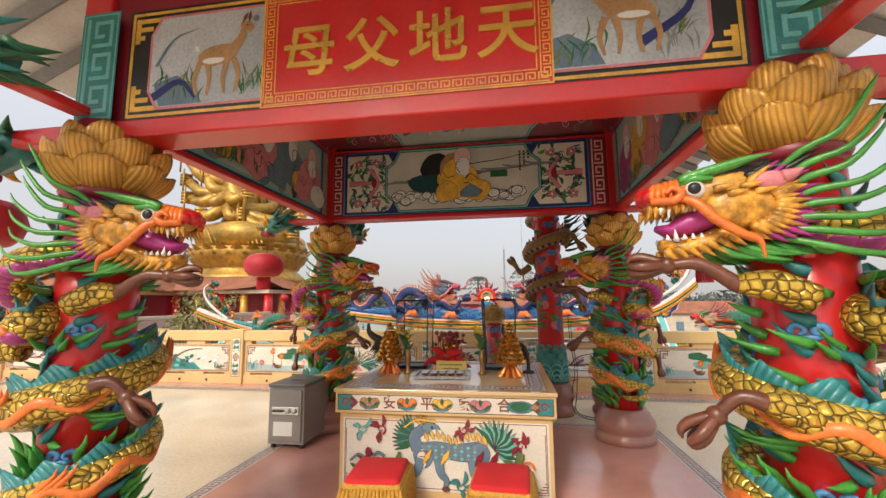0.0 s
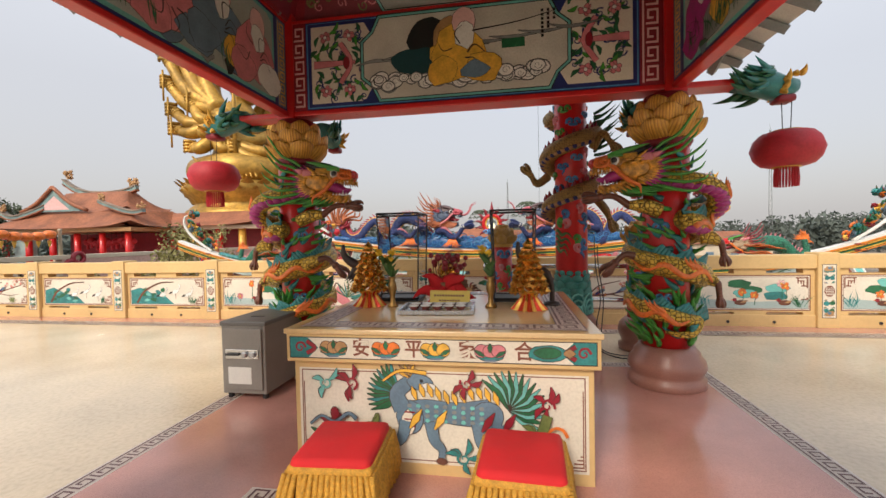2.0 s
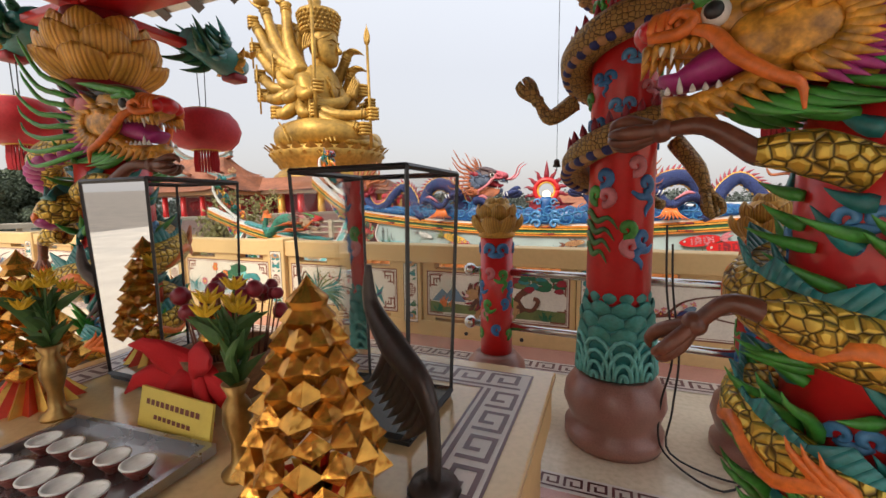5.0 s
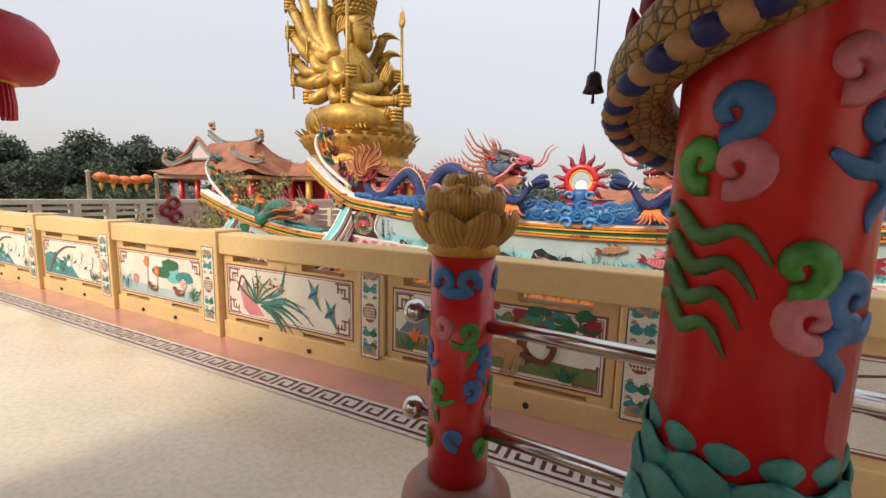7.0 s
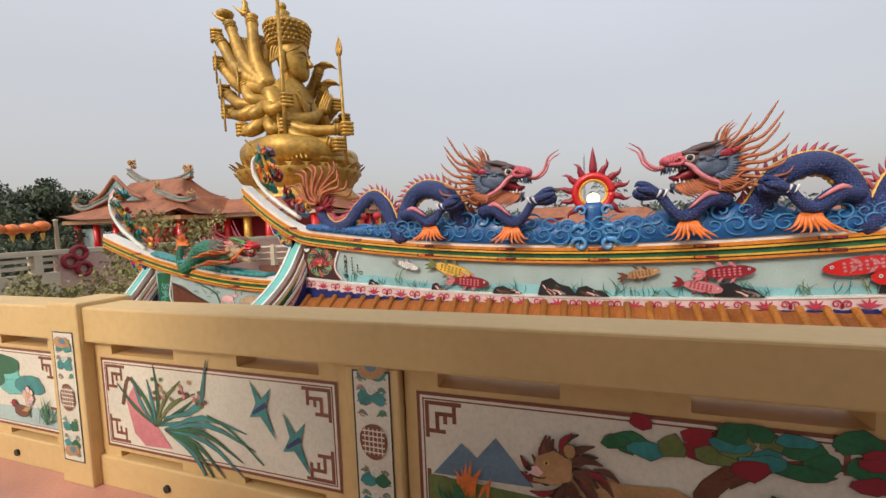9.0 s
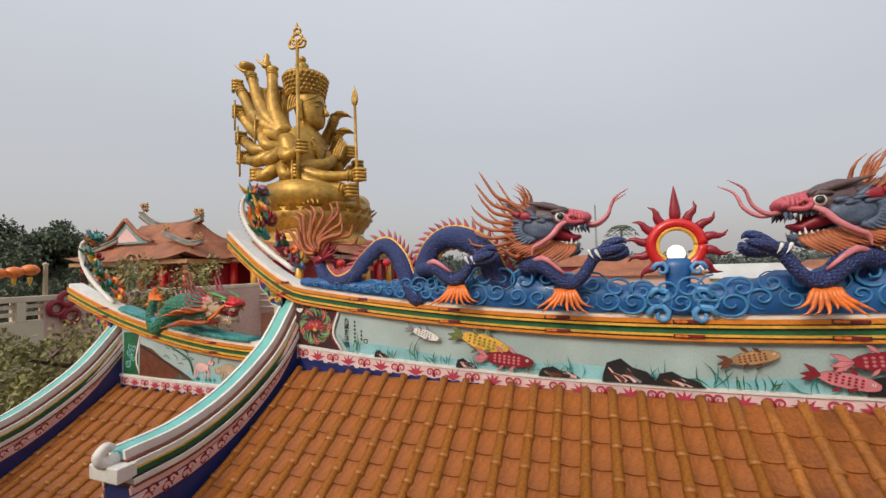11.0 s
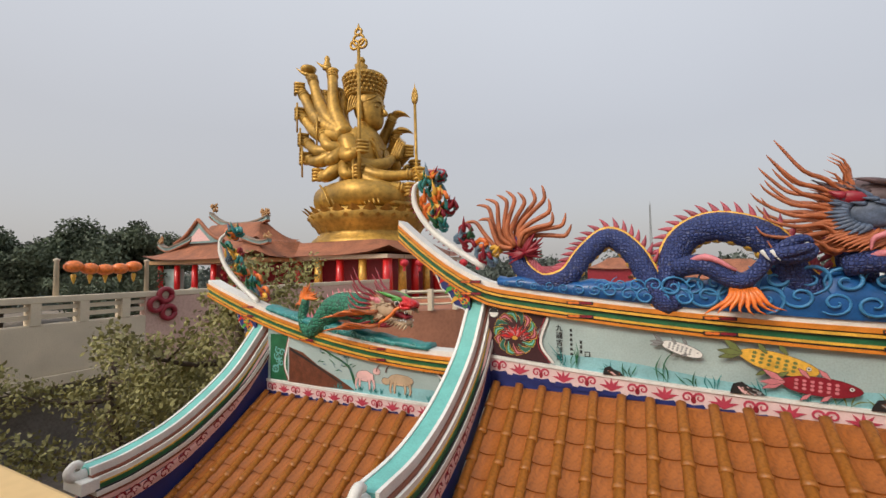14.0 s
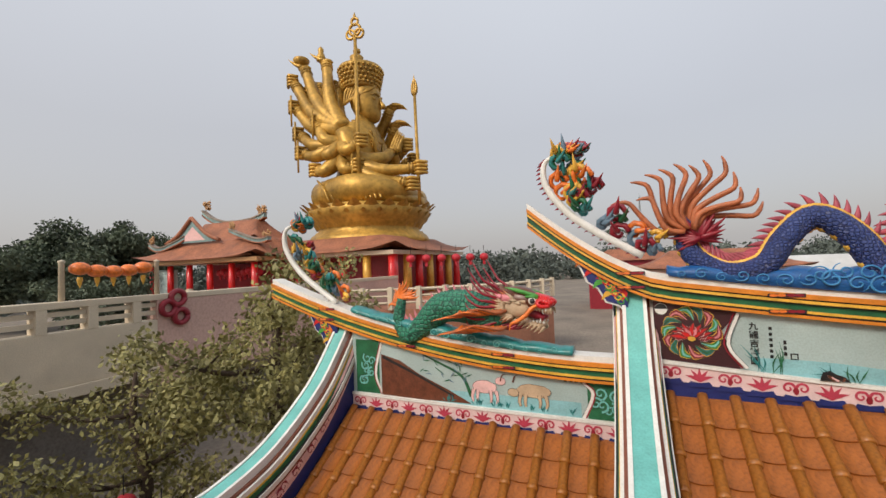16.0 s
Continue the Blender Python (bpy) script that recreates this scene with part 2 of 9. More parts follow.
# Distance haze is put into this colour: a paler, greyer green.
FAR = mat("haze_toned_woods", (0.12, 0.145, 0.125), 0.9, 0, 0.4, 0.08, 0.2, 0.8)
GROUND = mat("dusty_ground", (0.24, 0.20, 0.16), 0.9, 0, 0.3, 0.3, 0.3, 6, dirt=0.2)
WHITEROOF = mat("white_sheet_roof", (0.55, 0.55, 0.54), 0.6, 0, 0.15, 0.6, 0.1)
LAMPGLOW = mat("lamp_bulb", (1.0, 0.85, 0.45), 0.4, 0, 0.02, 5, 0.0, glow=2.0)
WIRE = mat("black_cable", (0.015, 0.015, 0.016), 0.5, 0, 0.1)
FLOWER = mat("yellow_petals", (0.80, 0.52, 0.03), 0.6, 0, 0.2, 20, 0.1)
STEM = mat("plant_stem_green", (0.06, 0.14, 0.03), 0.6, 0, 0.3, 12, 0.1)
BASKET = mat("woven_basket", (0.30, 0.15, 0.07), 0.7, 0, 0.3, 20, 0.4, 90)
SIGNY = mat("yellow_card", (0.78, 0.60, 0.12), 0.55, 0, 0.06, 6, 0.03)


# ---- building tools ----
def plane(o, u, v):
    """A drawing plane: origin, direction to the right, direction up."""
    u, v = Vector(u), Vector(v)
    w = u.cross(v)
    return Matrix(((u.x, v.x, w.x, o[0]), (u.y, v.y, w.y, o[1]), (u.z, v.z, w.z, o[2]), (0, 0, 0, 1)))


X, Y, Z = (1, 0, 0), (0, 1, 0), (0, 0, 1)


def thing(name, at=(0, 0, 0), label="", category="", group="", kind=""):
    ob = new(name)
    ob.empty_display_size = 0.1
    ob.location = at
    return tagged(ob, label, category, group, kind)


def link(name, me, parent=None, label="", loc=None):
    ob = new(name, me)
    if parent is not None:
        ob.parent = parent
    if loc is not None:
        ob.location = loc
    if label:
        tagged(ob, label)
    return ob


def part(name, bm, material, parent=None, label="", smooth=False, recalc=True):
    """One bmesh as one mesh object under a thing or a part."""
    if recalc:
        bmesh.ops.recalc_face_normals(bm, faces=bm.faces)
    me = bpy.data.meshes.new(name)
    bm.to_mesh(me)
    bm.free()
    for m in (material if isinstance(material, (list, tuple)) else [material]):
        me.materials.append(m)
    if smooth:
        me.polygons.foreach_set("use_smooth", [True] * len(me.polygons))
    return link(name, me, parent, label)


def box(bm, x0, x1, y0, y1, z0, z1, bevel=0.0, m=None):
    r = bmesh.ops.create_cube(bm, size=1, matrix=Matrix.LocRotScale(((x0 + x1) / 2, (y0 + y1) / 2, (z0 + z1) / 2), None, (x1 - x0, y1 - y0, z1 - z0)))
    vs = r["verts"]
    if bevel:
        es = list({e for v in vs for e in v.link_edges})
        rb = bmesh.ops.bevel(bm, geom=es, offset=bevel, segments=2, affect='EDGES', profile=0.5)
        vs = list({v for f in rb["faces"] for v in f.verts} | {v for v in vs if v.is_valid})
    if m is not None:
        bmesh.ops.transform(bm, matrix=m, verts=vs)
    return bm


def B():
    return bmesh.new()


def block(name, x0, x1, y0, y1, z0, z1, material, parent=None, label="", bevel=0.0):
    return part(name, box(B(), x0, x1, y0, y1, z0, z1, bevel), material, parent, label)


def lathe(bm, prof, n=24, at=(0, 0, 0), m=None, flute=0.0, lobes=0):
    """A turned shape from (radius, height) pairs."""
    rings = []
    for r, z in prof:
        ring = []
        for i in range(n):
            a = 2 * math.pi * i / n
            q = r * (1 + flute * math.cos(lobes * a))
            p = Vector((at[0] + q * math.cos(a), at[1] + q * math.sin(a), at[2] + z))
            ring.append(bm.verts.new(m @ p if m is not None else p))
        rings.append(ring)
    for a, b in zip(rings, rings[1:]):
        for i in range(n):
            bm.faces.new((a[i], a[(i + 1) % n], b[(i + 1) % n], b[i]))
    if prof[0][0] > 1e-4:
        bm.faces.new(rings[0][::-1])
    if prof[-1][0] > 1e-4:
        bm.faces.new(rings[-1])
    return bm


def spline(pts, k=6):
    """A smooth path through control points."""
    p = [Vector(q) for q in pts]
    p = [2 * p[0] - p[1]] + p + [2 * p[-1] - p[-2]]
    out = []
    for i in range(1, len(p) - 2):
        for j in range(k):
            t = j / k
            a, b, c, d = p[i - 1:i + 3]
            out.append(0.5 * ((2 * b) + (c - a) * t + (2 * a - 5 * b + 4 * c - d) * t * t + (3 * b - a - 3 * c + d) * t ** 3))
    return out + [p[-2]]


def taper(rs, n):
    return [float(v) for v in np.interp(np.linspace(0, 1, n), np.linspace(0, 1, len(rs)), rs)]


def tube(bm, pts, rs, n=8, flat=1.0, up=None):
    """A round or flattened limb swept along a path."""
    pts = [Vector(p) for p in pts]
    rs = taper(rs, len(pts)) if isinstance(rs, (list, tuple)) else [rs] * len(pts)
    prev, rings = None, []
    for i, p in enumerate(pts):
        d = (pts[min(i + 1, len(pts) - 1)] - pts[max(i - 1, 0)]).normalized()
        if prev is None:
            ref = Vector(up) if up else (Vector(Z) if abs(d.z) < 0.9 else Vector(X))
        else:
            ref = prev
        a = (ref - d * ref.dot(d)).normalized()
        prev = a
        b = d.cross(a)
        rings.append([bm.verts.new(p + rs[i] * (math.cos(t) * a + flat * math.sin(t) * b)) for t in [2 * math.pi * j / n for j in range(n)]])
    for r, s in zip(rings, rings[1:]):
        for j in range(n):
            bm.faces.new((r[j], r[(j + 1) % n], s[(j + 1) % n], s[j]))
    bm.faces.new(rings[0][::-1])
    bm.faces.new(rings[-1])
    return bm


def spike(bm, p, d, length, r, bend=(0, 0, 0), n=5, flat=1.0, wave=0.0):
    """A curved tapering horn, hair lock or flame tongue."""
    p, d, bend = Vector(p), Vector(d).normalized(), Vector(bend)
    side = d.cross(Vector((0.3, 0.9, 0.2))).normalized()
    pts = [p + d * length * t + bend * length * t * t + side * wave * length * math.sin(t * 6.3) for t in (0, 0.2, 0.4, 0.6, 0.8, 1.0)]
    return tube(bm, pts, [r * 0.8, r, r * 0.85, r * 0.62, r * 0.36, r * 0.05], n, flat)


def ball(bm, c, r, s=(1, 1, 1), u=12, v=8):
    bmesh.ops.create_uvsphere(bm, u_segments=u, v_segments=v, radius=1, matrix=Matrix.LocRotScale(c, None, (r * s[0], r * s[1], r * s[2])))
    return bm


def loft(bm, secs, n=12, m=None):
    """A skin over elliptic sections (x, y, z, half width, half height) along x."""
    rings = []
    for x, y, z, w, h in secs:
        ring = []
        for i in range(n):
            a = 2 * math.pi * i / n
            p = Vector((x, y + w * math.cos(a), z + h * math.sin(a)))
            ring.append(bm.verts.new(m @ p if m is not None else p))
        rings.append(ring)
    for r, s in zip(rings, rings[1:]):
        for j in range(n):
            bm.faces.new((r[j], r[(j + 1) % n], s[(j + 1) % n], s[j]))
    bm.faces.new(rings[0][::-1])
    bm.faces.new(rings[-1])
    return bm


def slab(bm, pts, m, w0, w1):
    """A flat outline (u, v) given thickness from w0 to w1 on a drawing plane."""
    lo = [bm.verts.new(m @ Vector((u, v, w0))) for u, v in pts]
    hi = [bm.verts.new(m @ Vector((u, v, w1))) for u, v in pts]
    bm.faces.new(hi)
    bm.faces.new(lo[::-1])
    n = len(pts)
    for i in range(n):
        bm.faces.new((lo[i], lo[(i + 1) % n], hi[(i + 1) % n], hi[i]))
    return bm


def shell(bm, rows, thick):
    """A closed curved plate from rows of points, thickened along their mean normal."""
    top = [[Vector(q) for q in r] for r in rows]
    ny, nx = len(top), len(top[0])
    low = []
    for i in range(ny):
        line = []
        for j in range(nx):
            a = top[min(i + 1, ny - 1)][j] - top[max(i - 1, 0)][j]
            b = top[i][min(j + 1, nx - 1)] - top[i][max(j - 1, 0)]
            c = a.cross(b)
            line.append(top[i][j] - (c.normalized() if c.length > 1e-9 else Vector((0, 0, 0))) * thick)
        low.append(line)
    t = [[bm.verts.new(q) for q in r] for r in top]
    l = [[bm.verts.new(q) for q in r] for r in low]
    for i in range(ny - 1):
        for j in range(nx - 1):
            bm.faces.new((t[i][j], t[i][j + 1], t[i + 1][j + 1], t[i + 1][j]))
            bm.faces.new((l[i][j], l[i + 1][j], l[i + 1][j + 1], l[i][j + 1]))
    for j in range(nx - 1):
        bm.faces.new((t[0][j], l[0][j], l[0][j + 1], t[0][j + 1]))
        bm.faces.new((t[-1][j], t[-1][j + 1], l[-1][j + 1], l[-1][j]))
    for i in range(ny - 1):
        bm.faces.new((t[i][0], t[i + 1][0], l[i + 1][0], l[i][0]))
        bm.faces.new((t[i][-1], l[i][-1], l[i + 1][-1], t[i + 1][-1]))
    bmesh.ops.recalc_face_normals(bm, faces=bm.faces)
    return bm


class Paint:
    """Brushwork laid on a drawing plane as thin raised shapes of many colours."""

    def __init__(self, m, seed=0, lift=0.003, step=0.00007):
        self.m, self.r, self.w, self.step = m, random.Random(seed), lift, step
        self.v, self.f, self.fm, self.mats = [], [], [], []
        self.ink, self.line = None, 0.0035

    def poly(self, pts, material):
        if material not in self.mats:
            self.mats.append(material)
        self.w += self.step
        i = len(self.v)
        self.v += [tuple(self.m @ Vector((u, v, self.w))) for u, v in pts]
        self.f.append(tuple(range(i, i + len(pts))))
        self.fm.append(self.mats.index(material))

    def rect(self, u0, u1, v0, v1, material):
        self.poly([(u0, v0), (u1, v0), (u1, v1), (u0, v1)], material)

    def blob(self, u, v, ru, rv, material, n=14, jit=0.12, ang=0.0):
        ca, sa, pts, rim = math.cos(ang), math.sin(ang), [], []
        for i in range(n):
            a = 2 * math.pi * i / n
            q = 1 + self.r.uniform(-jit, jit)
            p, s = ru * q * math.cos(a), rv * q * math.sin(a)
            pts.append((u + p * ca - s * sa, v + p * sa + s * ca))
            p, s = (ru + self.line) * q * math.cos(a), (rv + self.line) * q * math.sin(a)
            rim.append((u + p * ca - s * sa, v + p * sa + s * ca))
        if self.ink and min(ru, rv) > 0.014:
            self.poly(rim, self.ink)
        self.poly(pts, material)

    def stroke(self, pts, w0, w1, material, k=4, mid=None):
        """A brush stroke through points that swells and tapers."""
        if self.ink and material is not self.ink and max(w0, w1, mid or 0) > 0.018:
            keep, self.ink = self.ink, None
            e = 2 * self.line
            self.stroke(pts, w0 + e, w1 + e, keep, k, mid + e if mid else None)
            self.ink = keep
        p = spline([(a, b, 0) for a, b in pts], k) if len(pts) > 2 else [Vector((*pts[0], 0)), Vector((*pts[1], 0))]
        ws = taper([w0, mid, w1] if mid else [w0, w1], len(p))
        if material not in self.mats:
            self.mats.append(material)
        self.w += self.step
        i = len(self.v)
        for j, q in enumerate(p):
            d = (p[min(j + 1, len(p) - 1)] - p[max(j - 1, 0)]).normalized()
            for s in (1, -1):
                self.v.append(tuple(self.m @ Vector((q.x - s * d.y * ws[j] / 2, q.y + s * d.x * ws[j] / 2, self.w))))
        for j in range(len(p) - 1):
            a = i + 2 * j
            self.f.append((a, a + 1, a + 3, a + 2))
            self.fm.append(self.mats.index(material))

    def leaf(self, u, v, ang, length, wid, material, bend=0.0):
        a2 = ang + bend
        m1 = (u + math.cos(ang) * length * 0.5, v + math.sin(ang) * length * 0.5)
        self.stroke([(u, v), m1, (m1[0] + math.cos(a2) * length * 0.5, m1[1] + math.sin(a2) * length * 0.5)], wid * 0.2, wid * 0.05, material, 3, wid)

    def curl(self, u, v, r, material, wid, turns=1.3, start=0.0, hand=1):
        pts = []
        for i in range(9):
            t = i / 8
            a = start + hand * 2 * math.pi * turns * t
            pts.append((u + r * (1 - 0.85 * t) * math.cos(a), v + r * (1 - 0.85 * t) * math.sin(a)))
        self.stroke(pts, wid, wid * 0.5, material, 2)

    def grass(self, u, v, n, length, material, lean=0.0, wid=0.012):
        for _ in range(n):
            a = math.pi / 2 + self.r.gauss(lean, 0.4)
            self.leaf(u + self.r.gauss(0, length * 0.18), v, a, length * self.r.uniform(0.55, 1.1), wid, material, self.r.uniform(-0.7, 0.7))

    def flower(self, u, v, r, petal, heart, n=6):
        for k in range(n):
            a = 2 * math.pi * k / n + self.r.random()
            self.blob(u + r * 0.55 * math.cos(a), v + r * 0.55 * math.sin(a), r * 0.5, r * 0.36, petal, 7, 0.1, a)
        self.blob(u, v, r * 0.3, r * 0.3, heart, 7)

    def border(self, u0, u1, v0, v1, w, material):
        self.rect(u0, u1, v0, v0 + w, material)
        self.rect(u0, u1, v1 - w, v1, material)
        self.rect(u0, u0 + w, v0 + w, v1 - w, material)
        self.rect(u1 - w, u1, v0 + w, v1 - w, material)

    def key(self, u0, u1, v0, h, material, upright=False):
        """A run of square key fret of height h, along u or, upright, along v."""
        n = max(1, round((u1 - u0) / (h * 1.15)))
        s, t = (u1 - u0) / n, h / 8
        for i in range(n):
            a = u0 + i * s
            q = s / 8.5
            for x0, x1, y0, y1 in ((0, 8.5, 0, 1), (0.6, 1.6, 1.8, 8), (1.6, 7.6, 7, 8), (6.6, 7.6, 2.4, 7), (3, 6.6, 2.4, 3.4), (3, 4, 3.4, 5.6)):
                if upright:
                    self.rect(v0 + y0 * t, v0 + y1 * t, a + x0 * q, a + x1 * q, material)
                else:
                    self.rect(a + x0 * q, a + x1 * q, v0 + y0 * t, v0 + y1 * t, material)
            self.w -= self.step * 6

    def corner_fret(self, u0, u1, v0, v1, s, material):
        """Stepped fret in the four corners of a panel."""
        for su, bu in ((1, u0), (-1, u1)):
            for sv, bv in ((1, v0), (-1, v1)):
                for x0, x1, y0, y1 in ((0, 3.2, 0, .35), (0, .35, .35, 3.2), (.9, 2.4, .9, 1.25), (.9, 1.25, 1.25, 2.4), (2.4, 2.75, .35, 1.8), (.35, 1.8, 2.4, 2.75), (1.6, 1.95, 1.25, 1.9)):
                    self.rect(*sorted((bu + su * x0 * s, bu + su * x1 * s)), *sorted((bv + sv * y0 * s, bv + sv * y1 * s)), material)

    def build(self, name, parent=None, label=""):
        me = bpy.data.meshes.new(name)
        me.from_pydata(self.v, [], self.f)
        for m in self.mats:
            me.materials.append(m)
        me.polygons.foreach_set("material_index", self.fm)
        return link(name, me, parent, label)


def lettering(text, size, m, material, parent, name="lettering", depth=0.004, fat=0.0, gap=1.0):
    """Written characters set upright on a drawing plane, centred on its origin."""
    cu = bpy.data.curves.new(name, 'FONT')
    cu.body, cu.size, cu.extrude, cu.offset, cu.space_character = text, size, depth, fat, gap
    cu.align_x, cu.align_y = 'CENTER', 'CENTER'
    tmp = new("tmp", cu)
    me = bpy.data.meshes.new_from_object(tmp.evaluated_get(bpy.context.evaluated_depsgraph_get()))
    bpy.data.objects.remove(tmp)
    me.transform(m)
    me.materials.clear()
    me.materials.append(material)
    return link(name, me, parent)


# ---- terrace ----
tagged(block("floor", -17, 12, -8, 7.6, -0.25, 0.0, FLOORC), "cream polished terrazzo terrace floor", "floor", kind="structure")
PX0, PX1, PY0, PY1 = -2.55, 1.69, 0.9, 5.5
tagged(block("pavilion_floor", PX0 + 0.14, PX1 - 0.14, PY0 + 0.14, PY1 - 0.14, -0.05, 0.006, FLOORP), "rose polished granite floor under the pavilion", "floor", kind="structure")
tagged(block("edge_floor", -17, 12, 7.03, 7.36, -0.05, 0.006, FLOORP), "rose granite strip along the balustrade", "floor", kind="structure")
FLOORPLANE = plane((0, 0, 0), X, Y)
p = Paint(FLOORPLANE, 1, 0.0065, 0.0)
p.rect(-17, 12, 6.8, 7.03, MEANDERW)
p.w += 0.002
p.key(-12, 6, 6.83, 0.17, MEANDERD)
tagged(p.build("border"), "brown key-fret border tiles in the terrace floor", "floor border", kind="structure")
p = Paint(FLOORPLANE, 2, 0.0065, 0.0)
for u0, u1, v0, v1 in ((PX0, PX1, PY0, PY0 + 0.14), (PX0, PX1, PY1 - 0.14, PY1), (PX0, PX0 + 0.14, PY0 + 0.14, PY1 - 0.14), (PX1 - 0.14, PX1, PY0 + 0.14, PY1 - 0.14)):
    p.rect(u0, u1, v0, v1, MEANDERW)
p.w += 0.002
p.key(PX0 + 0.1, PX1 - 0.1, PY0 + 0.02, 0.1, MEANDERD)
p.key(PX0 + 0.1, PX1 - 0.1, PY1 - 0.12, 0.1, MEANDERD)
p.key(PY0 + 0.16, PY1 - 0.16, PX0 + 0.02, 0.1, MEANDERD, True)
p.key(PY0 + 0.16, PY1 - 0.16, PX1 - 0.12, 0.1, MEANDERD, True)
tagged(p.build("border"), "brown key-fret border tiles round the pavilion floor", "floor border", kind="structure")
p = Paint(FLOORPLANE, 3, 0.0105, 0.0)
for u0, u1, v0, v1 in ((-1.5, 0.44, 2.93, 3.06), (-1.5, -1.37, 1.4, 2.93), (0.31, 0.44, 1.4, 2.93)):
    p.rect(u0, u1, v0, v1, MEANDERW)
p.rect(-1.37, 0.31, 1.4, 2.93, FLOORC)
p.w += 0.002
p.key(-1.48, 0.42, 2.945, 0.1, MEANDERD)
p.key(1.4, 2.92, -1.485, 0.1, MEANDERD, True)
p.key(1.4, 2.92, 0.325, 0.1, MEANDERD, True)
tagged(p.build("floor_inlay"), "cream floor inlay with key-fret border before the altar", "floor border", kind="structure")

# ---- balustrade along the terrace edge ----
BY = 7.36


def scene_orchid(p, w, h):
    p.poly([(w * .12, h * .55), (w * .17, h * .75), (w * .21, h * .5), (w * .33, h * .1), (w * .2, h * .08), (w * .15, h * .2)], PINK)
    p.stroke([(w * .1, h * .5), (w * .14, h * .8), (w * .2, h * .62)], .02, .015, BROWN)
    for i in range(9):
        a = 0.2 + i * 0.3
        p.leaf(w * .26, h * .32, a, h * p.r.uniform(.5, .75), .022, p.r.choice((TEAL, GREEND, OLIVE)), p.r.uniform(-.5, .3))
    for i in range(7):
        x = w * .3
        p.leaf(x, h * .3, -0.5 + i * 0.14, w * p.r.uniform(.25, .42), .026, p.r.choice((TEAL, GREEND)), -0.5)
    p.leaf(w * .3, h * .42, 0.35, w * .34, .035, TEAL, 0.9)
    p.stroke([(w * .5, h * .52), (w * .6, h * .4), (w * .72, h * .12)], .016, .008, GREEND)
    for i in range(30):
        p.blob(w * p.r.uniform(.26, .5), h * p.r.uniform(.6, .85), .012, .012, p.r.choice((TAN, BROWN, PINK, OLIVE)), 6)
    for u, v in ((.72, .68), (.84, .4)):
        p.poly([(w * u - .06, h * v - .05), (w * u - .02, h * v + .02), (w * u - .05, h * v + .13), (w * u + .01, h * v + .04), (w * u + .07, h * v + .1), (w * u + .035, h * v), (w * u + .08, h * v - .14), (w * u, h * v - .04)], TEAL)
        p.stroke([(w * u - .04, h * v - .03), (w * u + .04, h * v + .02)], .012, .02, NAVY)


def scene_lion(p, w, h):
    p.poly([(0.04, .05), (w - .04, .05), (w - .04, h * .3), (w * .7, h * .34), (w * .4, h * .28), (0.04, h * .33)], OLIVE)
    p.poly([(w * .04, h * .34), (w * .12, h * .62), (w * .16, h * .52), (w * .21, h * .7), (w * .3, h * .36)], BLUEGREY)
    p.stroke([(w * .7, h * .25), (w * .66, h * .5), (w * .72, h * .75), (w * .68, h * .95)], .08, .03, BROWN)
    p.stroke([(w * .7, h * .6), (w * .8, h * .78), (w * .93, h * .8)], .03, .01, BROWN)
    for i in range(26):
        p.blob(w * p.r.uniform(.45, .95), h * p.r.uniform(.7, .96), p.r.uniform(.03, .075), p.r.uniform(.02, .04), p.r.choice((GREEND, GREEND, REDDARK, OLIVE, TEAL)), 9, .25)
    p.poly([(w * .36, h * .3), (w * .4, h * .56), (w * .5, h * .5), (w * .6, h * .52), (w * .67, h * .44), (w * .68, h * .22), (w * .62, h * .14), (w * .58, h * .26), (w * .48, h * .24), (w * .44, h * .12), (w * .38, h * .12)], TAN)
    for x in (.4, .46, .61, .65):
        p.stroke([(w * x, h * .3), (w * (x - .01), h * .16), (w * (x - .025), h * .07)], .055, .035, TAN)
        p.blob(w * (x - .03), h * .06, .03, .014, TAN, 9, .06)
    for i in range(60):
        a, q = p.r.uniform(0, 6.28), p.r.uniform(.1, 1)
        p.leaf(w * .37 + w * .075 * q * math.cos(a), h * .5 + h * .2 * q * math.sin(a), a + p.r.uniform(-.4, .4) - .6, .09, .022, p.r.choice((REDDARK, BROWN, BROWN, mat("deep_umber", (.07, .03, .02), .5))), -.5)
    p.poly([(w * .3, h * .5), (w * .31, h * .62), (w * .35, h * .68), (w * .39, h * .62), (w * .39, h * .48), (w * .35, h * .42), (w * .3, h * .43)], TAN)
    p.poly([(w * .287, h * .47), (w * .29, h * .53), (w * .31, h * .55), (w * .325, h * .5), (w * .31, h * .46)], PINKPALE)
    p.blob(w * .29, h * .52, .012, .01, BLACK, 8, 0)
    p.stroke([(w * .29, h * .475), (w * .315, h * .46), (w * .33, h * .47)], .008, .004, BLACK)
    p.blob(w * .332, h * .58, .011, .009, YELLOW, 8, 0)
    p.blob(w * .332, h * .58, .005, .006, BLACK, 8, 0)
    p.blob(w * .385, h * .69, .02, .024, TAN, 8, .1)
    p.stroke([(w * .66, h * .36), (w * .76, h * .3), (w * .8, h * .5), (w * .77, h * .55)], .03, .04, BROWN)
    p.grass(w * .14, h * .22, 14, h * .28, ORANGE, 0, .014)
    p.grass(w * .1, h * .12, 14, h * .2, GREEND)
    p.grass(w * .85, h * .1, 20, h * .22, GREEND)


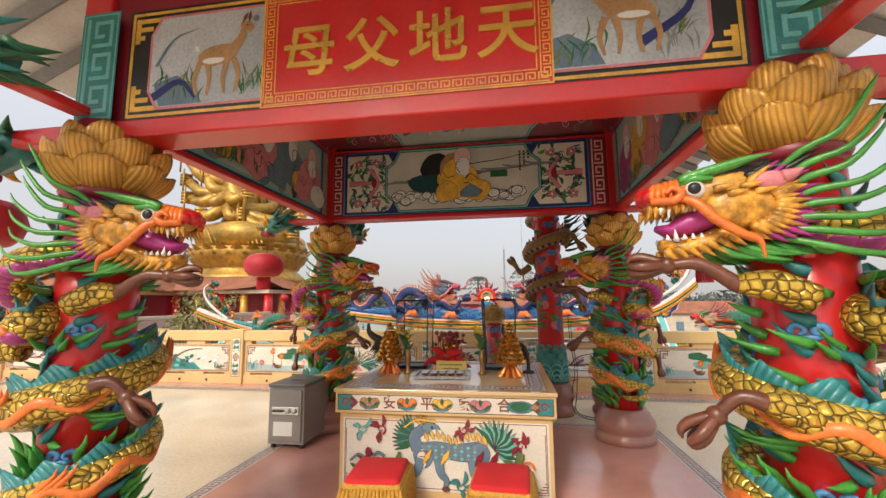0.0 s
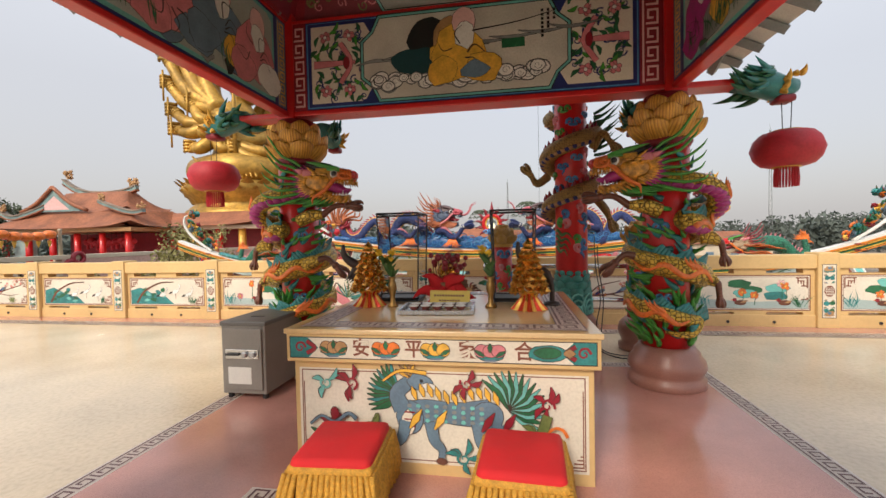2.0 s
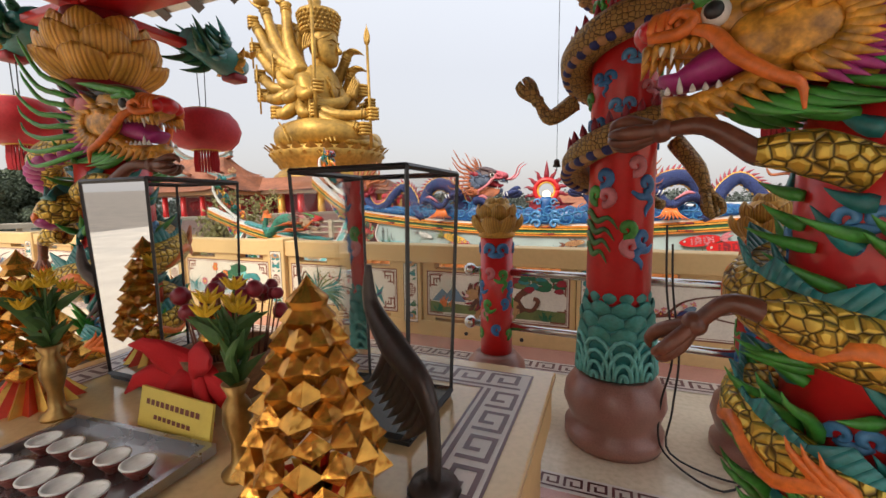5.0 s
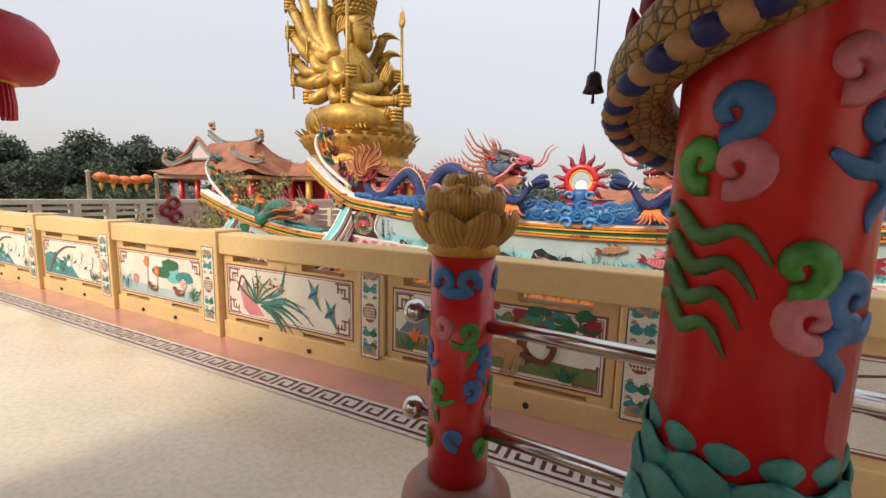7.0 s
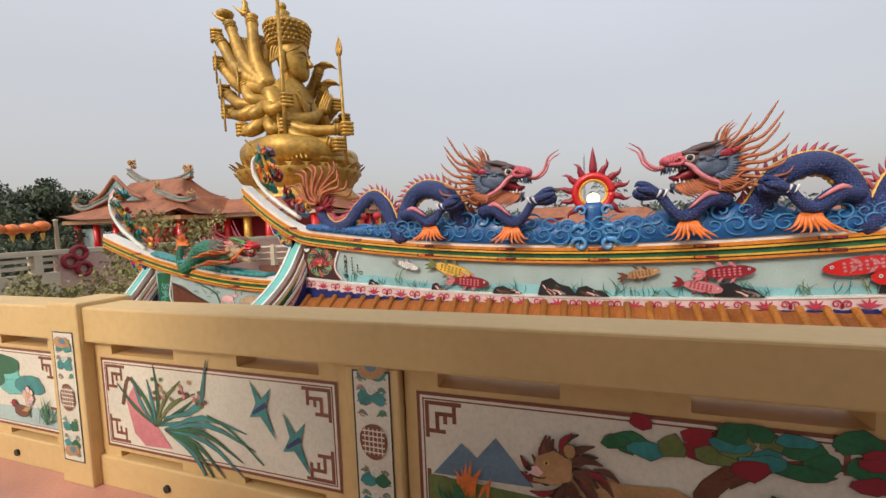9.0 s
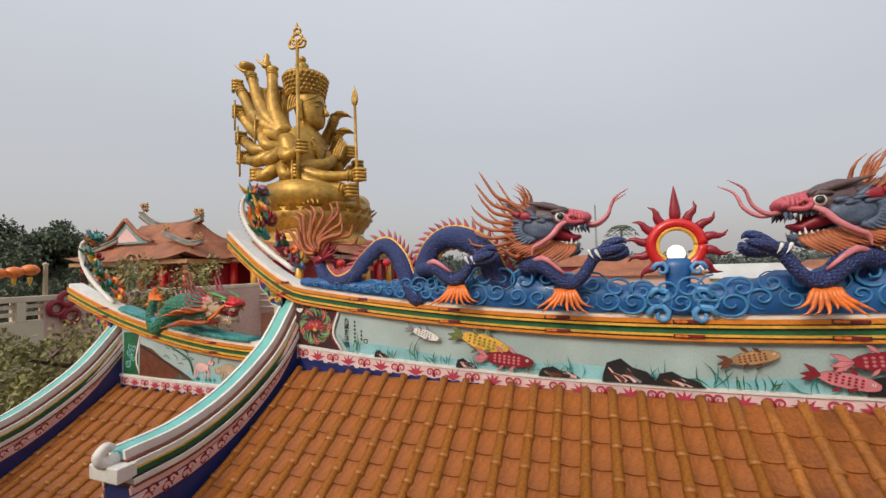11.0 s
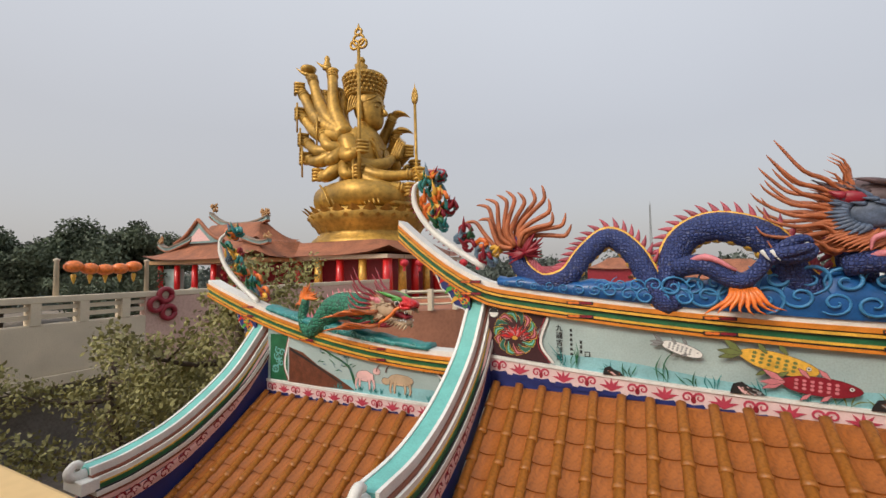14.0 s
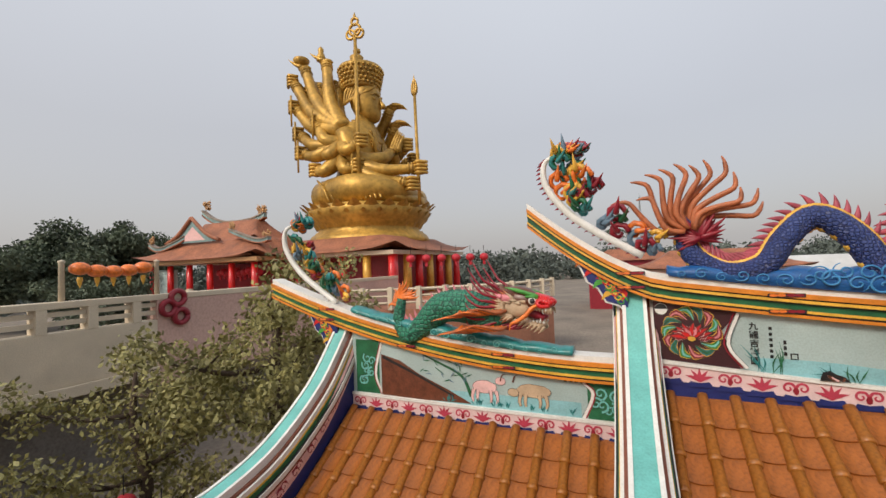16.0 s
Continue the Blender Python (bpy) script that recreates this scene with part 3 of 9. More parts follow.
def scene_lotus(p, w, h):
    p.poly([(.03, .03), (w - .03, .03), (w - .03, h * .3), (w * .5, h * .24), (.03, h * .34)], SKYPANEL)
    for i in range(5):
        p.blob(w * p.r.uniform(.2, .8), h * p.r.uniform(.4, .8), w * .1, h * .12, p.r.choice((TEALPALE, TEAL, GREEND)), 14, .12)
    for i in range(4):
        u, v = w * p.r.uniform(.2, .85), h * p.r.uniform(.35, .8)
        p.stroke([(u, h * .15), (u + .02, v)], .01, .008, GREEND)
        p.flower(u, v, .055, p.r.choice((PINK, PINKPALE, ORANGE)), YELLOW, 7)
    for i in range(2):
        u = w * p.r.uniform(.2, .8)
        p.blob(u, h * .22, .075, .035, BROWN, 12, .06)
        p.blob(u - .07, h * .3, .026, .024, REDDARK, 10, .04)
        p.leaf(u - .09, h * .3, math.pi, .03, .014, ORANGE)
        p.leaf(u, h * .22, .3, .1, .03, TAN)
    p.grass(w * .1, h * .1, 10, h * .5, TEAL)
    p.grass(w * .9, h * .1, 12, h * .4, GREEND)


def scene_crane(p, w, h):
    p.poly([(.03, .03), (w * .6, .03), (w * .5, h * .3), (w * .3, h * .45), (w * .15, h * .65), (.03, h * .55)], TEAL)
    for i in range(16):
        p.blob(w * p.r.uniform(.05, .5), h * p.r.uniform(.15, .6), .05, .03, p.r.choice((GREEND, TEAL, TEALPALE)), 9, .3)
    p.stroke([(w * .1, h * .1), (w * .2, h * .5), (w * .4, h * .8), (w * .6, h * .85)], .04, .012, BROWN)
    for i in range(3):
        u, v = w * (.45 + i * .17), h * (.4 + .1 * (i % 2))
        p.blob(u, v, .07, .035, WHITE, 12, .08, .3)
        p.stroke([(u + .05, v + .02), (u + .09, v + .09), (u + .07, v + .13)], .02, .012, WHITE)
        p.leaf(u - .05, v, 3.6, .09, .03, BLACK)
        p.stroke([(u, v - .03), (u + .01, v - .12)], .007, .005, BROWN)
    p.grass(w * .85, h * .08, 12, h * .3, GREEND)


def scene_blossom(p, w, h):
    p.stroke([(w * .05, h * .15), (w * .25, h * .4), (w * .5, h * .45), (w * .9, h * .75)], .045, .008, BROWN)
    p.stroke([(w * .3, h * .42), (w * .4, h * .7), (w * .6, h * .85)], .02, .006, BROWN)
    p.stroke([(w * .5, h * .45), (w * .7, h * .35), (w * .85, h * .4)], .018, .006, BROWN)
    for i in range(26):
        t = p.r.random()
        p.flower(w * (.15 + .75 * t), h * (.28 + .5 * t + p.r.uniform(-.14, .22)), .026, p.r.choice((PINK, REDDARK, PINKPALE)), YELLOW, 5)
    for i in range(2):
        u, v = w * (.42 + .2 * i), h * (.55 + .06 * i)
        p.blob(u, v, .055, .026, BLUEGREY, 10, .06, .5)
        p.leaf(u - .02, v - .01, 3.7, .1, .03, NAVY)
    p.grass(w * .75, h * .08, 16, h * .3, OLIVE)


SCENES = {-11: scene_lotus, -10: scene_crane, -9: scene_blossom, -8: scene_lotus, -7: scene_crane, -6: scene_blossom, -5: scene_blossom, -4: scene_crane, -3: scene_crane,
          -2: scene_lotus, -1: scene_orchid, 0: scene_lion, 1: scene_blossom, 2: scene_lotus, 3: scene_lotus, 4: scene_crane, 5: scene_blossom}
PITCH = 1.84
rail = thing("balustrade", (-2.6, BY + 0.1, 0), "ochre painted concrete balustrade with painted panels on the terrace edge", "balustrade", kind="structure")
rail_at = Matrix.Translation((2.6, -BY - 0.1, 0))


def on_rail(ob):
    ob.matrix_parent_inverse = rail_at
    return ob


on_rail(block("handrail", -16.5, 11.5, BY - 0.02, BY + 0.2, 0.80, 0.99, OCHREWALL, rail, bevel=0.012))
on_rail(block("plinth", -16.5, 11.5, BY, BY + 0.18, 0.0, 0.17, OCHREWALL, rail, bevel=0.008))
for i in range(-7, 6):
    c = 0.37 + PITCH * i
    flush = i in (-1, 0)
    if flush:
        on_rail(block("post", c - 0.12, c + 0.12, BY - 0.012, BY + 0.2, 0.17, 0.80, OCHREWALL, rail, bevel=0.008))
    else:
        on_rail(block("post", c - 0.13, c + 0.13, BY - 0.045, BY + 0.24, 0.0, 1.015, OCHREWALL, rail, bevel=0.014))
    p = Paint(plane((c, BY - (0.012 if flush else 0.045), 0), X, Z), 50 + i)
    p.rect(-.085, .085, .14, .79 if flush else .86, BLACK)
    p.rect(-.078, .078, .147, .783 if flush else .853, IVORY)
    for k in range(26):
        sx, v = (-1, 1)[k % 2], .17 + .58 * (k // 2) / 12
        if abs(v - .5) > .1:
            p.leaf(sx * .02, v, 1.57 - sx * 1.0, .055, .02, (TEAL, TAN, BLUEGREY, OLIVE)[k % 4], sx * -.9)
            p.curl(sx * .045, v + .012, .018, (TAN, TEAL)[k % 2], .007, 1.2, k, sx)
    for v in (.24, .34, .68, .78):
        p.blob(-.03, v, .035, .03, TEAL, 9, .25)
        p.blob(.03, v, .035, .03, GREEND if v < .5 else TEAL, 9, .25)
        p.curl(0, v + .03, .028, WHITE, .008)
    for v in (.2, .8):
        p.blob(0, v, .06, .035, TAN, 12, .3)
        p.blob(0, v + .01, .028, .02, BLUEGREY, 9, .2)
    p.blob(0, .5, .062, .075, MAROON, 18, .03)
    for k in range(-2, 3):
        p.rect(-.05, .05, .497 + .022 * k, .503 + .022 * k, IVORY)
        p.rect(.019 * k - .002, .019 * k + .002, .445, .555, IVORY)
    on_rail(p.build("post_panel", rail))
    a, b = c + 0.13, c + PITCH - 0.13
    mid = (a + b) / 2
    bm = B()
    for x0, x1 in ((a, a + 0.14), (mid - 0.2, mid + 0.2), (b - 0.14, b)):
        box(bm, x0, x1, BY + 0.02, BY + 0.16, 0.735, 0.80)
        box(bm, x0, x1, BY + 0.02, BY + 0.16, 0.17, 0.205)
    box(bm, a, b, BY + 0.02, BY + 0.16, 0.205, 0.735)
    on_rail(part("panel_block", bm, OCHREWALL, rail))
    w, h = b - a - 0.1, 0.49
    p = Paint(plane((a + 0.05, BY + 0.02, 0.225), X, Z), 80 + i)
    p.ink, p.line = mat("umber_ink", (.06, .035, .025), .6), .0022
    p.rect(0, w, 0, h, MAROON)
    p.rect(.014, w - .014, .014, h - .014, IVORY)
    p.border(.024, w - .024, .024, h - .024, .006, MAROON)
    p.corner_fret(.034, w - .034, .034, h - .034, .046, MAROON)
    SCENES.get(i + 1, scene_crane)(p, w, h)
    on_rail(p.build("painted_panel", rail))
    bm = B()
    for x in (a + 0.5, b - 0.5):
        lathe(bm, [(0.02, 0), (0.02, 0.012)], 10, m=plane((x, BY, 0.07), X, Z))
    on_rail(part("drain_hole", bm, BLACK, rail))

# ---- pavilion ----
CX0, CX1, CY0, CY1 = -2.22, 1.22, 1.95, 4.97
BZ0, BZ1 = 2.53, 3.42
FZ0, FZ1 = 2.40, 3.15


def scroll_ends(p, w, h, field, a, b):
    """Dense vine scrolls, blossoms and a bat-shaped boss at the ends of a beam painting."""
    for s, u in ((1, 0), (-1, w)):
        p.poly([(u, 0), (u + s * w * .21, 0), (u + s * w * .25, h * .3), (u + s * w * .22, h * .5), (u + s * w * .25, h * .7), (u + s * w * .21, h), (u, h)][::s], NAVY)
        p.poly([(u + s * .03, .03), (u + s * w * .19, .03), (u + s * w * .23, h * .3), (u + s * w * .2, h * .5), (u + s * w * .23, h * .7), (u + s * w * .19, h - .03), (u + s * .03, h - .03)][::s], field)
        for k in range(46):
            x, y = u + s * w * p.r.uniform(.03, .19), h * p.r.uniform(.08, .92)
            if k % 2:
                p.curl(x, y, .045, NAVY, .014, 1.2, p.r.random() * 6, p.r.choice((1, -1)))
            p.leaf(x, y, p.r.random() * 6, .1, .035, p.r.choice((GREEND, GREEND, GREEN)), .6)
        for y in (.18, .82):
            for x in (.06, .14):
                p.flower(u + s * w * x, h * y, .055, PINK, WHITE, 6)
        p.stroke([(u + s * w * .02, h * .5), (u + s * w * .16, h * .5)], .07, .03, b)
        p.stroke([(u + s * w * .11, h * .26), (u + s * w * .145, h * .5), (u + s * w * .11, h * .74)], .045, .045, b)
        p.blob(u + s * w * .13, h * .5, .03, .06, REDDARK, 10, .05)


def oval_panel(p, u0, u1, v0, v1, ground):
    def shape(d):
        a0, a1, b0, b1 = u0 + d, u1 - d, v0 + d, v1 - d
        q = (b1 - b0) * .22
        return [(a0 + q, b0), (a1 - q, b0), (a1 - q * .6, b0 + q * .8), (a1, b0 + q * 1.3), (a1, b1 - q * 1.3), (a1 - q * .6, b1 - q * .8), (a1 - q, b1), (a0 + q, b1), (a0 + q * .6, b1 - q * .8), (a0, b1 - q * 1.3), (a0, b0 + q * 1.3), (a0 + q * .6, b0 + q * .8)]
    p.poly(shape(-.03), BLACK)
    p.poly(shape(-.02), TEALPALE)
    p.poly(shape(0), BLACK)
    p.poly(shape(.008), ground)


def sage(p, u, v, s, robe, second=GREY):
    """A robed figure of legend as plain painted shapes."""
    p.blob(u, v, .17 * s, .16 * s, robe, 14, .14)
    p.blob(u - .1 * s, v - .1 * s, .1 * s, .09 * s, robe, 12, .16)
    p.blob(u + .14 * s, v - .1 * s, .12 * s, .08 * s, second, 12, .16)
    p.blob(u + .03 * s, v + .18 * s, .07 * s, .085 * s, PINKPALE, 12, .04)
    p.blob(u + .03 * s, v + .1 * s, .06 * s, .08 * s, WHITE, 10, .15)
    for k in range(5):
        a = p.r.uniform(0, 6.28)
        p.stroke([(u + .05 * s * math.cos(a), v + .05 * s * math.sin(a)), (u + .1 * s * math.cos(a + .4), v + .12 * s * math.sin(a + .4)), (u + .16 * s * math.cos(a), v + .16 * s * math.sin(a))], .008 * s, .003, BLACK)


def clouds(p, u0, u1, v, n, r):
    for k in range(n):
        u, q = p.r.uniform(u0, u1), r * p.r.uniform(.7, 1.3)
        y = v + p.r.uniform(-.04, .05)
        p.blob(u, y, q, q * .8, GREY, 12, .05)
        p.blob(u, y, q * .88, q * .68, WHITE, 12, .05)
        p.curl(u, y, q * .55, GREY, .006, 1.2, 0, p.r.choice((1, -1)))


pav = thing("pavilion", ((CX0 + CX1) / 2, (CY0 + CY1) / 2, BZ0), "red pavilion roof frame with painted beams on dragon columns", "pavilion", kind="structure")
pav_inv = Matrix.Translation(pav.location).inverted()


def on_pav(ob):
    ob.matrix_parent_inverse = pav_inv
    return ob


T = 0.11
for y, z0, lip in ((CY0, FZ0, 0.1), (CY1, BZ0, 0.05)):
    on_pav(block("beam", CX0 - 0.56, CX1 + 0.56, y - T, y + T, z0, z0 + lip, RED, pav, bevel=0.01))
    on_pav(block("beam_wall", CX0, CX1, y - T + 0.02, y + T - 0.02, z0 + lip, BZ1, REDDARK, pav))
    on_pav(block("top_beam", CX0 - 0.1, CX1 + 0.1, y - T, y + T, BZ1, BZ1 + 0.026, RED, pav, bevel=0.006))
SX0, SX1, TS = CX0 - 0.07, CX1 + 0.07, 0.055
for x in (SX0, SX1):
    on_pav(block("beam", x - TS, x + TS, CY0 - 0.56, CY1 + 0.56, BZ0 + 0.004, BZ0 + 0.05, RED, pav, bevel=0.01))
    on_pav(block("beam_wall", x - TS + 0.015, x + TS - 0.015, CY0, CY1, BZ0 + 0.05, BZ1, REDDARK, pav))
    on_pav(block("top_beam", x - TS, x + TS, CY0 - 0.1, CY1 + 0.1, BZ1 + 0.004, BZ1 + 0.03, RED, pav, bevel=0.006))

# front sign beam
L = CX1 - CX0 - 0.3
p = Paint(plane((CX0 + 0.15, CY0 - T + 0.018, FZ0 + 0.1), X, Z), 300)
H = FZ1 - FZ0 - 0.1
p.rect(0, L, 0, H, BLACK)
p.border(.015, L - .015, .015, H - .015, .018, YELLOW)
for s, u in ((1, .04), (-1, L - .04)):
    for k in range(3):
        for v in (.05 + .05 * k, H - .08 - .05 * k):
            p.rect(*sorted((u, u + s * (.16 - .05 * k))), v, v + .028, YELLOW)
    p.rect(*sorted((u, u + s * .03)), .05, .2, YELLOW)
    p.rect(*sorted((u, u + s * .03)), H - .2, H - .05, YELLOW)
    a = u + s * .1
    b = u + s * .9
    lo, hi = min(a, b), max(a, b)
    p.poly([(lo + .06, .05), (hi, .05), (hi, H - .05), (lo + .06, H - .05), (lo, H - .16), (lo, .16)] if s > 0 else [(lo, .05), (hi - .06, .05), (hi, .16), (hi, H - .16), (hi - .06, H - .05), (lo, H - .05)], PINK)
    p.poly([(lo + .07, .065), (hi, .065), (hi, H - .065), (lo + .07, H - .065), (lo + .015, H - .165), (lo + .015, .165)] if s > 0 else [(lo, .065), (hi - .07, .065), (hi - .015, .165), (hi - .015, H - .165), (hi - .07, H - .065), (lo, H - .065)], mat("dusk_sky_panel", (0.50, 0.53, 0.56), 0.5, 0, 0.3, 2.0, 0.05))
    c = (lo + hi) / 2 + (.02 if s > 0 else .05)
    p.poly([(lo + .08, .07), (lo + .34, .07), (lo + .3, .16), (lo + .18, .24), (lo + .04, .2)], BLUEGREY)
    for k in range(20):
        p.grass(lo + p.r.uniform(.05, .3) if k % 2 else hi - p.r.uniform(.05, .25), p.r.uniform(.07, .2), 2, .14, p.r.choice((GREEND, OLIVE, GREY)))
    p.stroke([(lo + .05, .3), (lo + .15, .45), (lo + .3, .5)], .02, .004, BLUEGREY)
    p.stroke([(hi - .3, .16), (hi - .1, .3), (hi - .04, .5)] if s < 0 else [(lo + .04, .12), (lo + .2, .2), (lo + .3, .1)], .05, .015, NAVY)
    # a young deer
    p.blob(c, .33, .12, .06, TAN, 14, .05, .15 * s)
    p.stroke([(c + s * .08, .34), (c + s * .14, .42), (c + s * .15, .47)], .06, .035, TAN)
    p.blob(c + s * .17, .48, .045, .026, TAN, 10, .05, -.4 * s)
    for q in (-.01, .03):
        p.leaf(c + s * .15 + q, .5, 1.7 - s * .5 + q * 10, .07, .022, BROWN)
    for q, e in ((-.1, -.03), (-.06, .02), (.06, -.02), (.1, .03)):
        p.stroke([(c + q * s, .3), (c + (q + e) * s, .2), (c + (q + e * .4) * s, .11)], .035, .014, TAN)
    p.leaf(c - s * .11, .36, 2.2 if s > 0 else .9, .05, .03, WHITE)
    p.blob(c + s * .17, .485, .006, .006, BLACK, 6, 0)
    p.blob(c - s * .02, .3, .07, .018, WHITE, 10, .1)
    p.blob(c + .22 if s > 0 else lo + .1, .52, .02, .02, GREY, 10, 0)
SW0, SW1 = L / 2 - .74, L / 2 + .74
p.rect(SW0, SW1, .0, H, RED)
p.border(SW0, SW1, .0, H, .008, YELLOW)
p.key(SW0 + .02, SW1 - .02, .012, .05, YELLOW)
p.key(SW0 + .02, SW1 - .02, H - .062, .05, YELLOW)
p.key(.03, H - .03, SW0 + .012, .05, YELLOW, True)
p.key(.03, H - .03, SW1 - .062, .05, YELLOW, True)
p.border(SW0 + .075, SW1 - .075, .072, H - .072, .006, YELLOW)
on_pav(p.build("painted_front_panel", pav))
for k, ch in enumerate("母父地天"):
    on_pav(lettering(ch, 0.30, plane((CX0 + 0.15 + SW0 + .265 + .335 * k, CY0 - T + 0.006, FZ0 + 0.045 + H / 2), X, Z), GOLDLET, pav, "gold_character", 0.012, 0.004))

# back beam painting, seen from inside
H = BZ1 - BZ0 - 0.06
p = Paint(plane((CX0 + 0.0, CY1 - T + 0.018, BZ0 + 0.055), X, Z), 301)
L = CX1 - CX0 - 0.06
p.rect(0, L, 0, H, NAVY)
for u in (0, L - .17):
    p.rect(u, u + .17, 0, H, REDDARK)
    p.key(.02, H - .02, u + .02, .13, PINKPALE, True)
p.border(.18, L - .18, .01, H - .01, .012, BLUEL)
q = Paint(plane((CX0 + 0.2, CY1 - T + 0.016, BZ0 + 0.075), X, Z), 302, 0.008)
q.ink = BLACK
scroll_ends(q, L - .4, H - .04, IVORY, REDDARK, PINK)
oval_panel(q, .56, L - .96, .02, H - .06, mat("cloudy_ivory_panel", (0.60, 0.57, 0.50), 0.5, 0, 0.2, 2.5, 0.05))
mu = (L - .4) / 2
for k in range(8):
    q.stroke([(mu - 1 + k * .25, .35 + .03 * k), (mu - .8 + k * .25, .38 + .02 * k), (mu - .5 + k * .25, .35 + .03 * k)], .004, .002, GREY, 4, .03)
q.blob(mu - .3, .52, .2, .2, BLACK, 18, .05)
q.blob(mu - .42, .34, .24, .13, mat("deep_teal", (0.01, 0.06, 0.07), .5), 16, .18)
clouds(q, mu - .85, mu + .75, .17, 46, .065)
q.blob(mu - .1, .52, .16, .19, TAN, 16, .03)
for k in range(6):
    q.blob(mu - .05 + .12 * math.cos(k), .36 + .1 * math.sin(k), .13, .09, YELLOW, 12, .16, k)
sage(q, mu - .02, .38, 1.5, YELLOW, YELLOW)
q.blob(mu + .12, .22, .12, .09, BLUEGREY, 12, .2)
q.stroke([(mu + .1, .56), (mu + .5, .6), (mu + .8, .66)], .012, .006, BLACK)
q.rect(mu + .36, mu + .56, .38, .46, GREEND)
for c in range(3):
    for k in range(7 - 2 * c):
        q.rect(mu + .7 + .05 * c, mu + .722 + .05 * c, .66 - .036 * k, .685 - .036 * k, BLACK)
on_pav(p.build("painted_back_panel", pav))
on_pav(q.build("back_painting", pav))

# side beam paintings, inner faces
D = CY1 - CY0 - 0.26
for s, pl in ((1, plane((SX0 + TS - 0.013, CY0 + 0.13, BZ0 + 0.055), Y, Z)), (-1, plane((SX1 - TS + 0.013, CY1 - 0.13, BZ0 + 0.055), (0, -1, 0), Z))):
    p = Paint(pl, 310 + s)
    p.ink = BLACK
    p.rect(0, D, 0, H, NAVY)
    for u in (0, D - .16):
        p.rect(u + .01, u + .15, .01, H - .01, BLUEGREY)
        p.key(.02, H - .02, u + .03, .1, YELLOW, True)
    p.poly([(.2, .02), (D - .2, .02), (D - .2, H - .02), (.2, H - .02)], TEALPALE)
    p.poly([(.23, .1), (.3, .05), (D - .3, .05), (D - .23, .1), (D - .23, H - .1), (D - .3, H - .05), (.3, H - .05), (.23, H - .1)], GREYPANEL)
    for k in range(14):
        p.blob(p.r.uniform(.4, D - .4), p.r.uniform(.08, .25), p.r.uniform(.05, .12), p.r.uniform(.03, .08), p.r.choice((GREY, BLUEGREY, GREEND, BLACK)), 12, .3)
    for k in range(5):
        sage(p, .5 + k * (D - 1) / 4, .33 + .05 * (k % 2), 1.5, (MAGENTA, YELLOW, PINK, BLUEGREY, PINK)[k], (GREY, PINK, BLUEGREY, YELLOW, WHITE)[k])
    for k in range(10):
        p.grass(p.r.uniform(.3, D - .3), .08, 4, .22, GREEND)
    on_pav(p.build("side_painting", pav))

# outer faces of the side beams and of the rear
p = Paint(plane((SX0 - TS + 0.013, CY1 - 0.13, BZ0 + 0.055), (0, -1, 0), Z), 320)
p.rect(0, D, 0, H, TEAL)
p.border(.02, D - .02, .02, H - .02, .02, YELLOW)
oval_panel(p, .4, D - .4, .06, H - .06, GREYPANEL)
on_pav(p.build("outer_painting", pav))
p = Paint(plane((SX1 + TS - 0.013, CY0 + 0.13, BZ0 + 0.055), Y, Z), 321)
p.rect(0, D, 0, H, TEAL)
p.border(.02, D - .02, .02, H - .02, .02, YELLOW)
oval_panel(p, .4, D - .4, .06, H - .06, GREYPANEL)
on_pav(p.build("outer_painting", pav))

# upper coffer: panels that lean in over the beams, and a ceiling
UZ0, UZ1, IN = BZ1 + 0.02, BZ1 + 0.68, 0.34
c45 = math.atan2(UZ1 - UZ0, IN)
hyp = math.hypot(UZ1 - UZ0, IN)
for nm, pl, ln in (("back", plane((CX0, CY1, UZ0), X, (0, -math.cos(c45), math.sin(c45))), CX1 - CX0), ("left", plane((CX0, CY0, UZ0), Y, (math.cos(c45), 0, math.sin(c45))), CY1 - CY0),
                   ("right", plane((CX1, CY1, UZ0), (0, -1, 0), (-math.cos(c45), 0, math.sin(c45))), CY1 - CY0), ("front", plane((CX1, CY0, UZ0), (-1, 0, 0), (0, math.cos(c45), math.sin(c45))), CX1 - CX0)):
    bm = slab(B(), [(0, 0), (ln, 0), (ln - IN, hyp), (IN, hyp)], pl, -0.05, 0)
    on_pav(part("coffer_board", bm, REDDARK, pav))
    p = Paint(pl, 330)
    p.poly([(.12, .03), (ln - .12, .03), (ln - IN, hyp - .05), (IN, hyp - .05)], mat("maroon_ground", (0.22, 0.03, 0.05), .5, 0, .2))
    for k in range(60):
        u = p.r.choice((p.r.uniform(.2, ln * .25), p.r.uniform(ln * .75, ln - .2)))
        p.curl(u, p.r.uniform(.1, hyp - .12), .05, p.r.choice((PINK, OLIVE, PINK)), .014, 1.2, p.r.random() * 6)
    oval_panel(p, ln * .24, ln * .76, .06, hyp - .1, GREYPANEL)
    p.stroke([(ln * .28, .2), (ln * .4, .32), (ln * .55, .25), (ln * .7, .4)], .04, .008, BROWN)
    for k in range(70):
        t = p.r.random()
        p.flower(ln * (.28 + .44 * t), .18 + .25 * p.r.random(), .02, p.r.choice((PINK, REDDARK, PINKPALE)), YELLOW, 5)
    p.blob(ln * .46, .28, .13, .07, BLUEGREY, 14, .15, .3)
    p.leaf(ln * .5, .3, .1, .3, .07, OLIVE)
    on_pav(p.build("coffer_painting", pav))
bm = box(B(), CX0 + IN - .05, CX1 - IN + .05, CY0 + IN - .05, CY1 - IN + .05, UZ1, UZ1 + 0.06)
tagged(part("ceiling", bm, GREEND), "dark green painted pavilion ceiling", "ceiling", kind="structure")
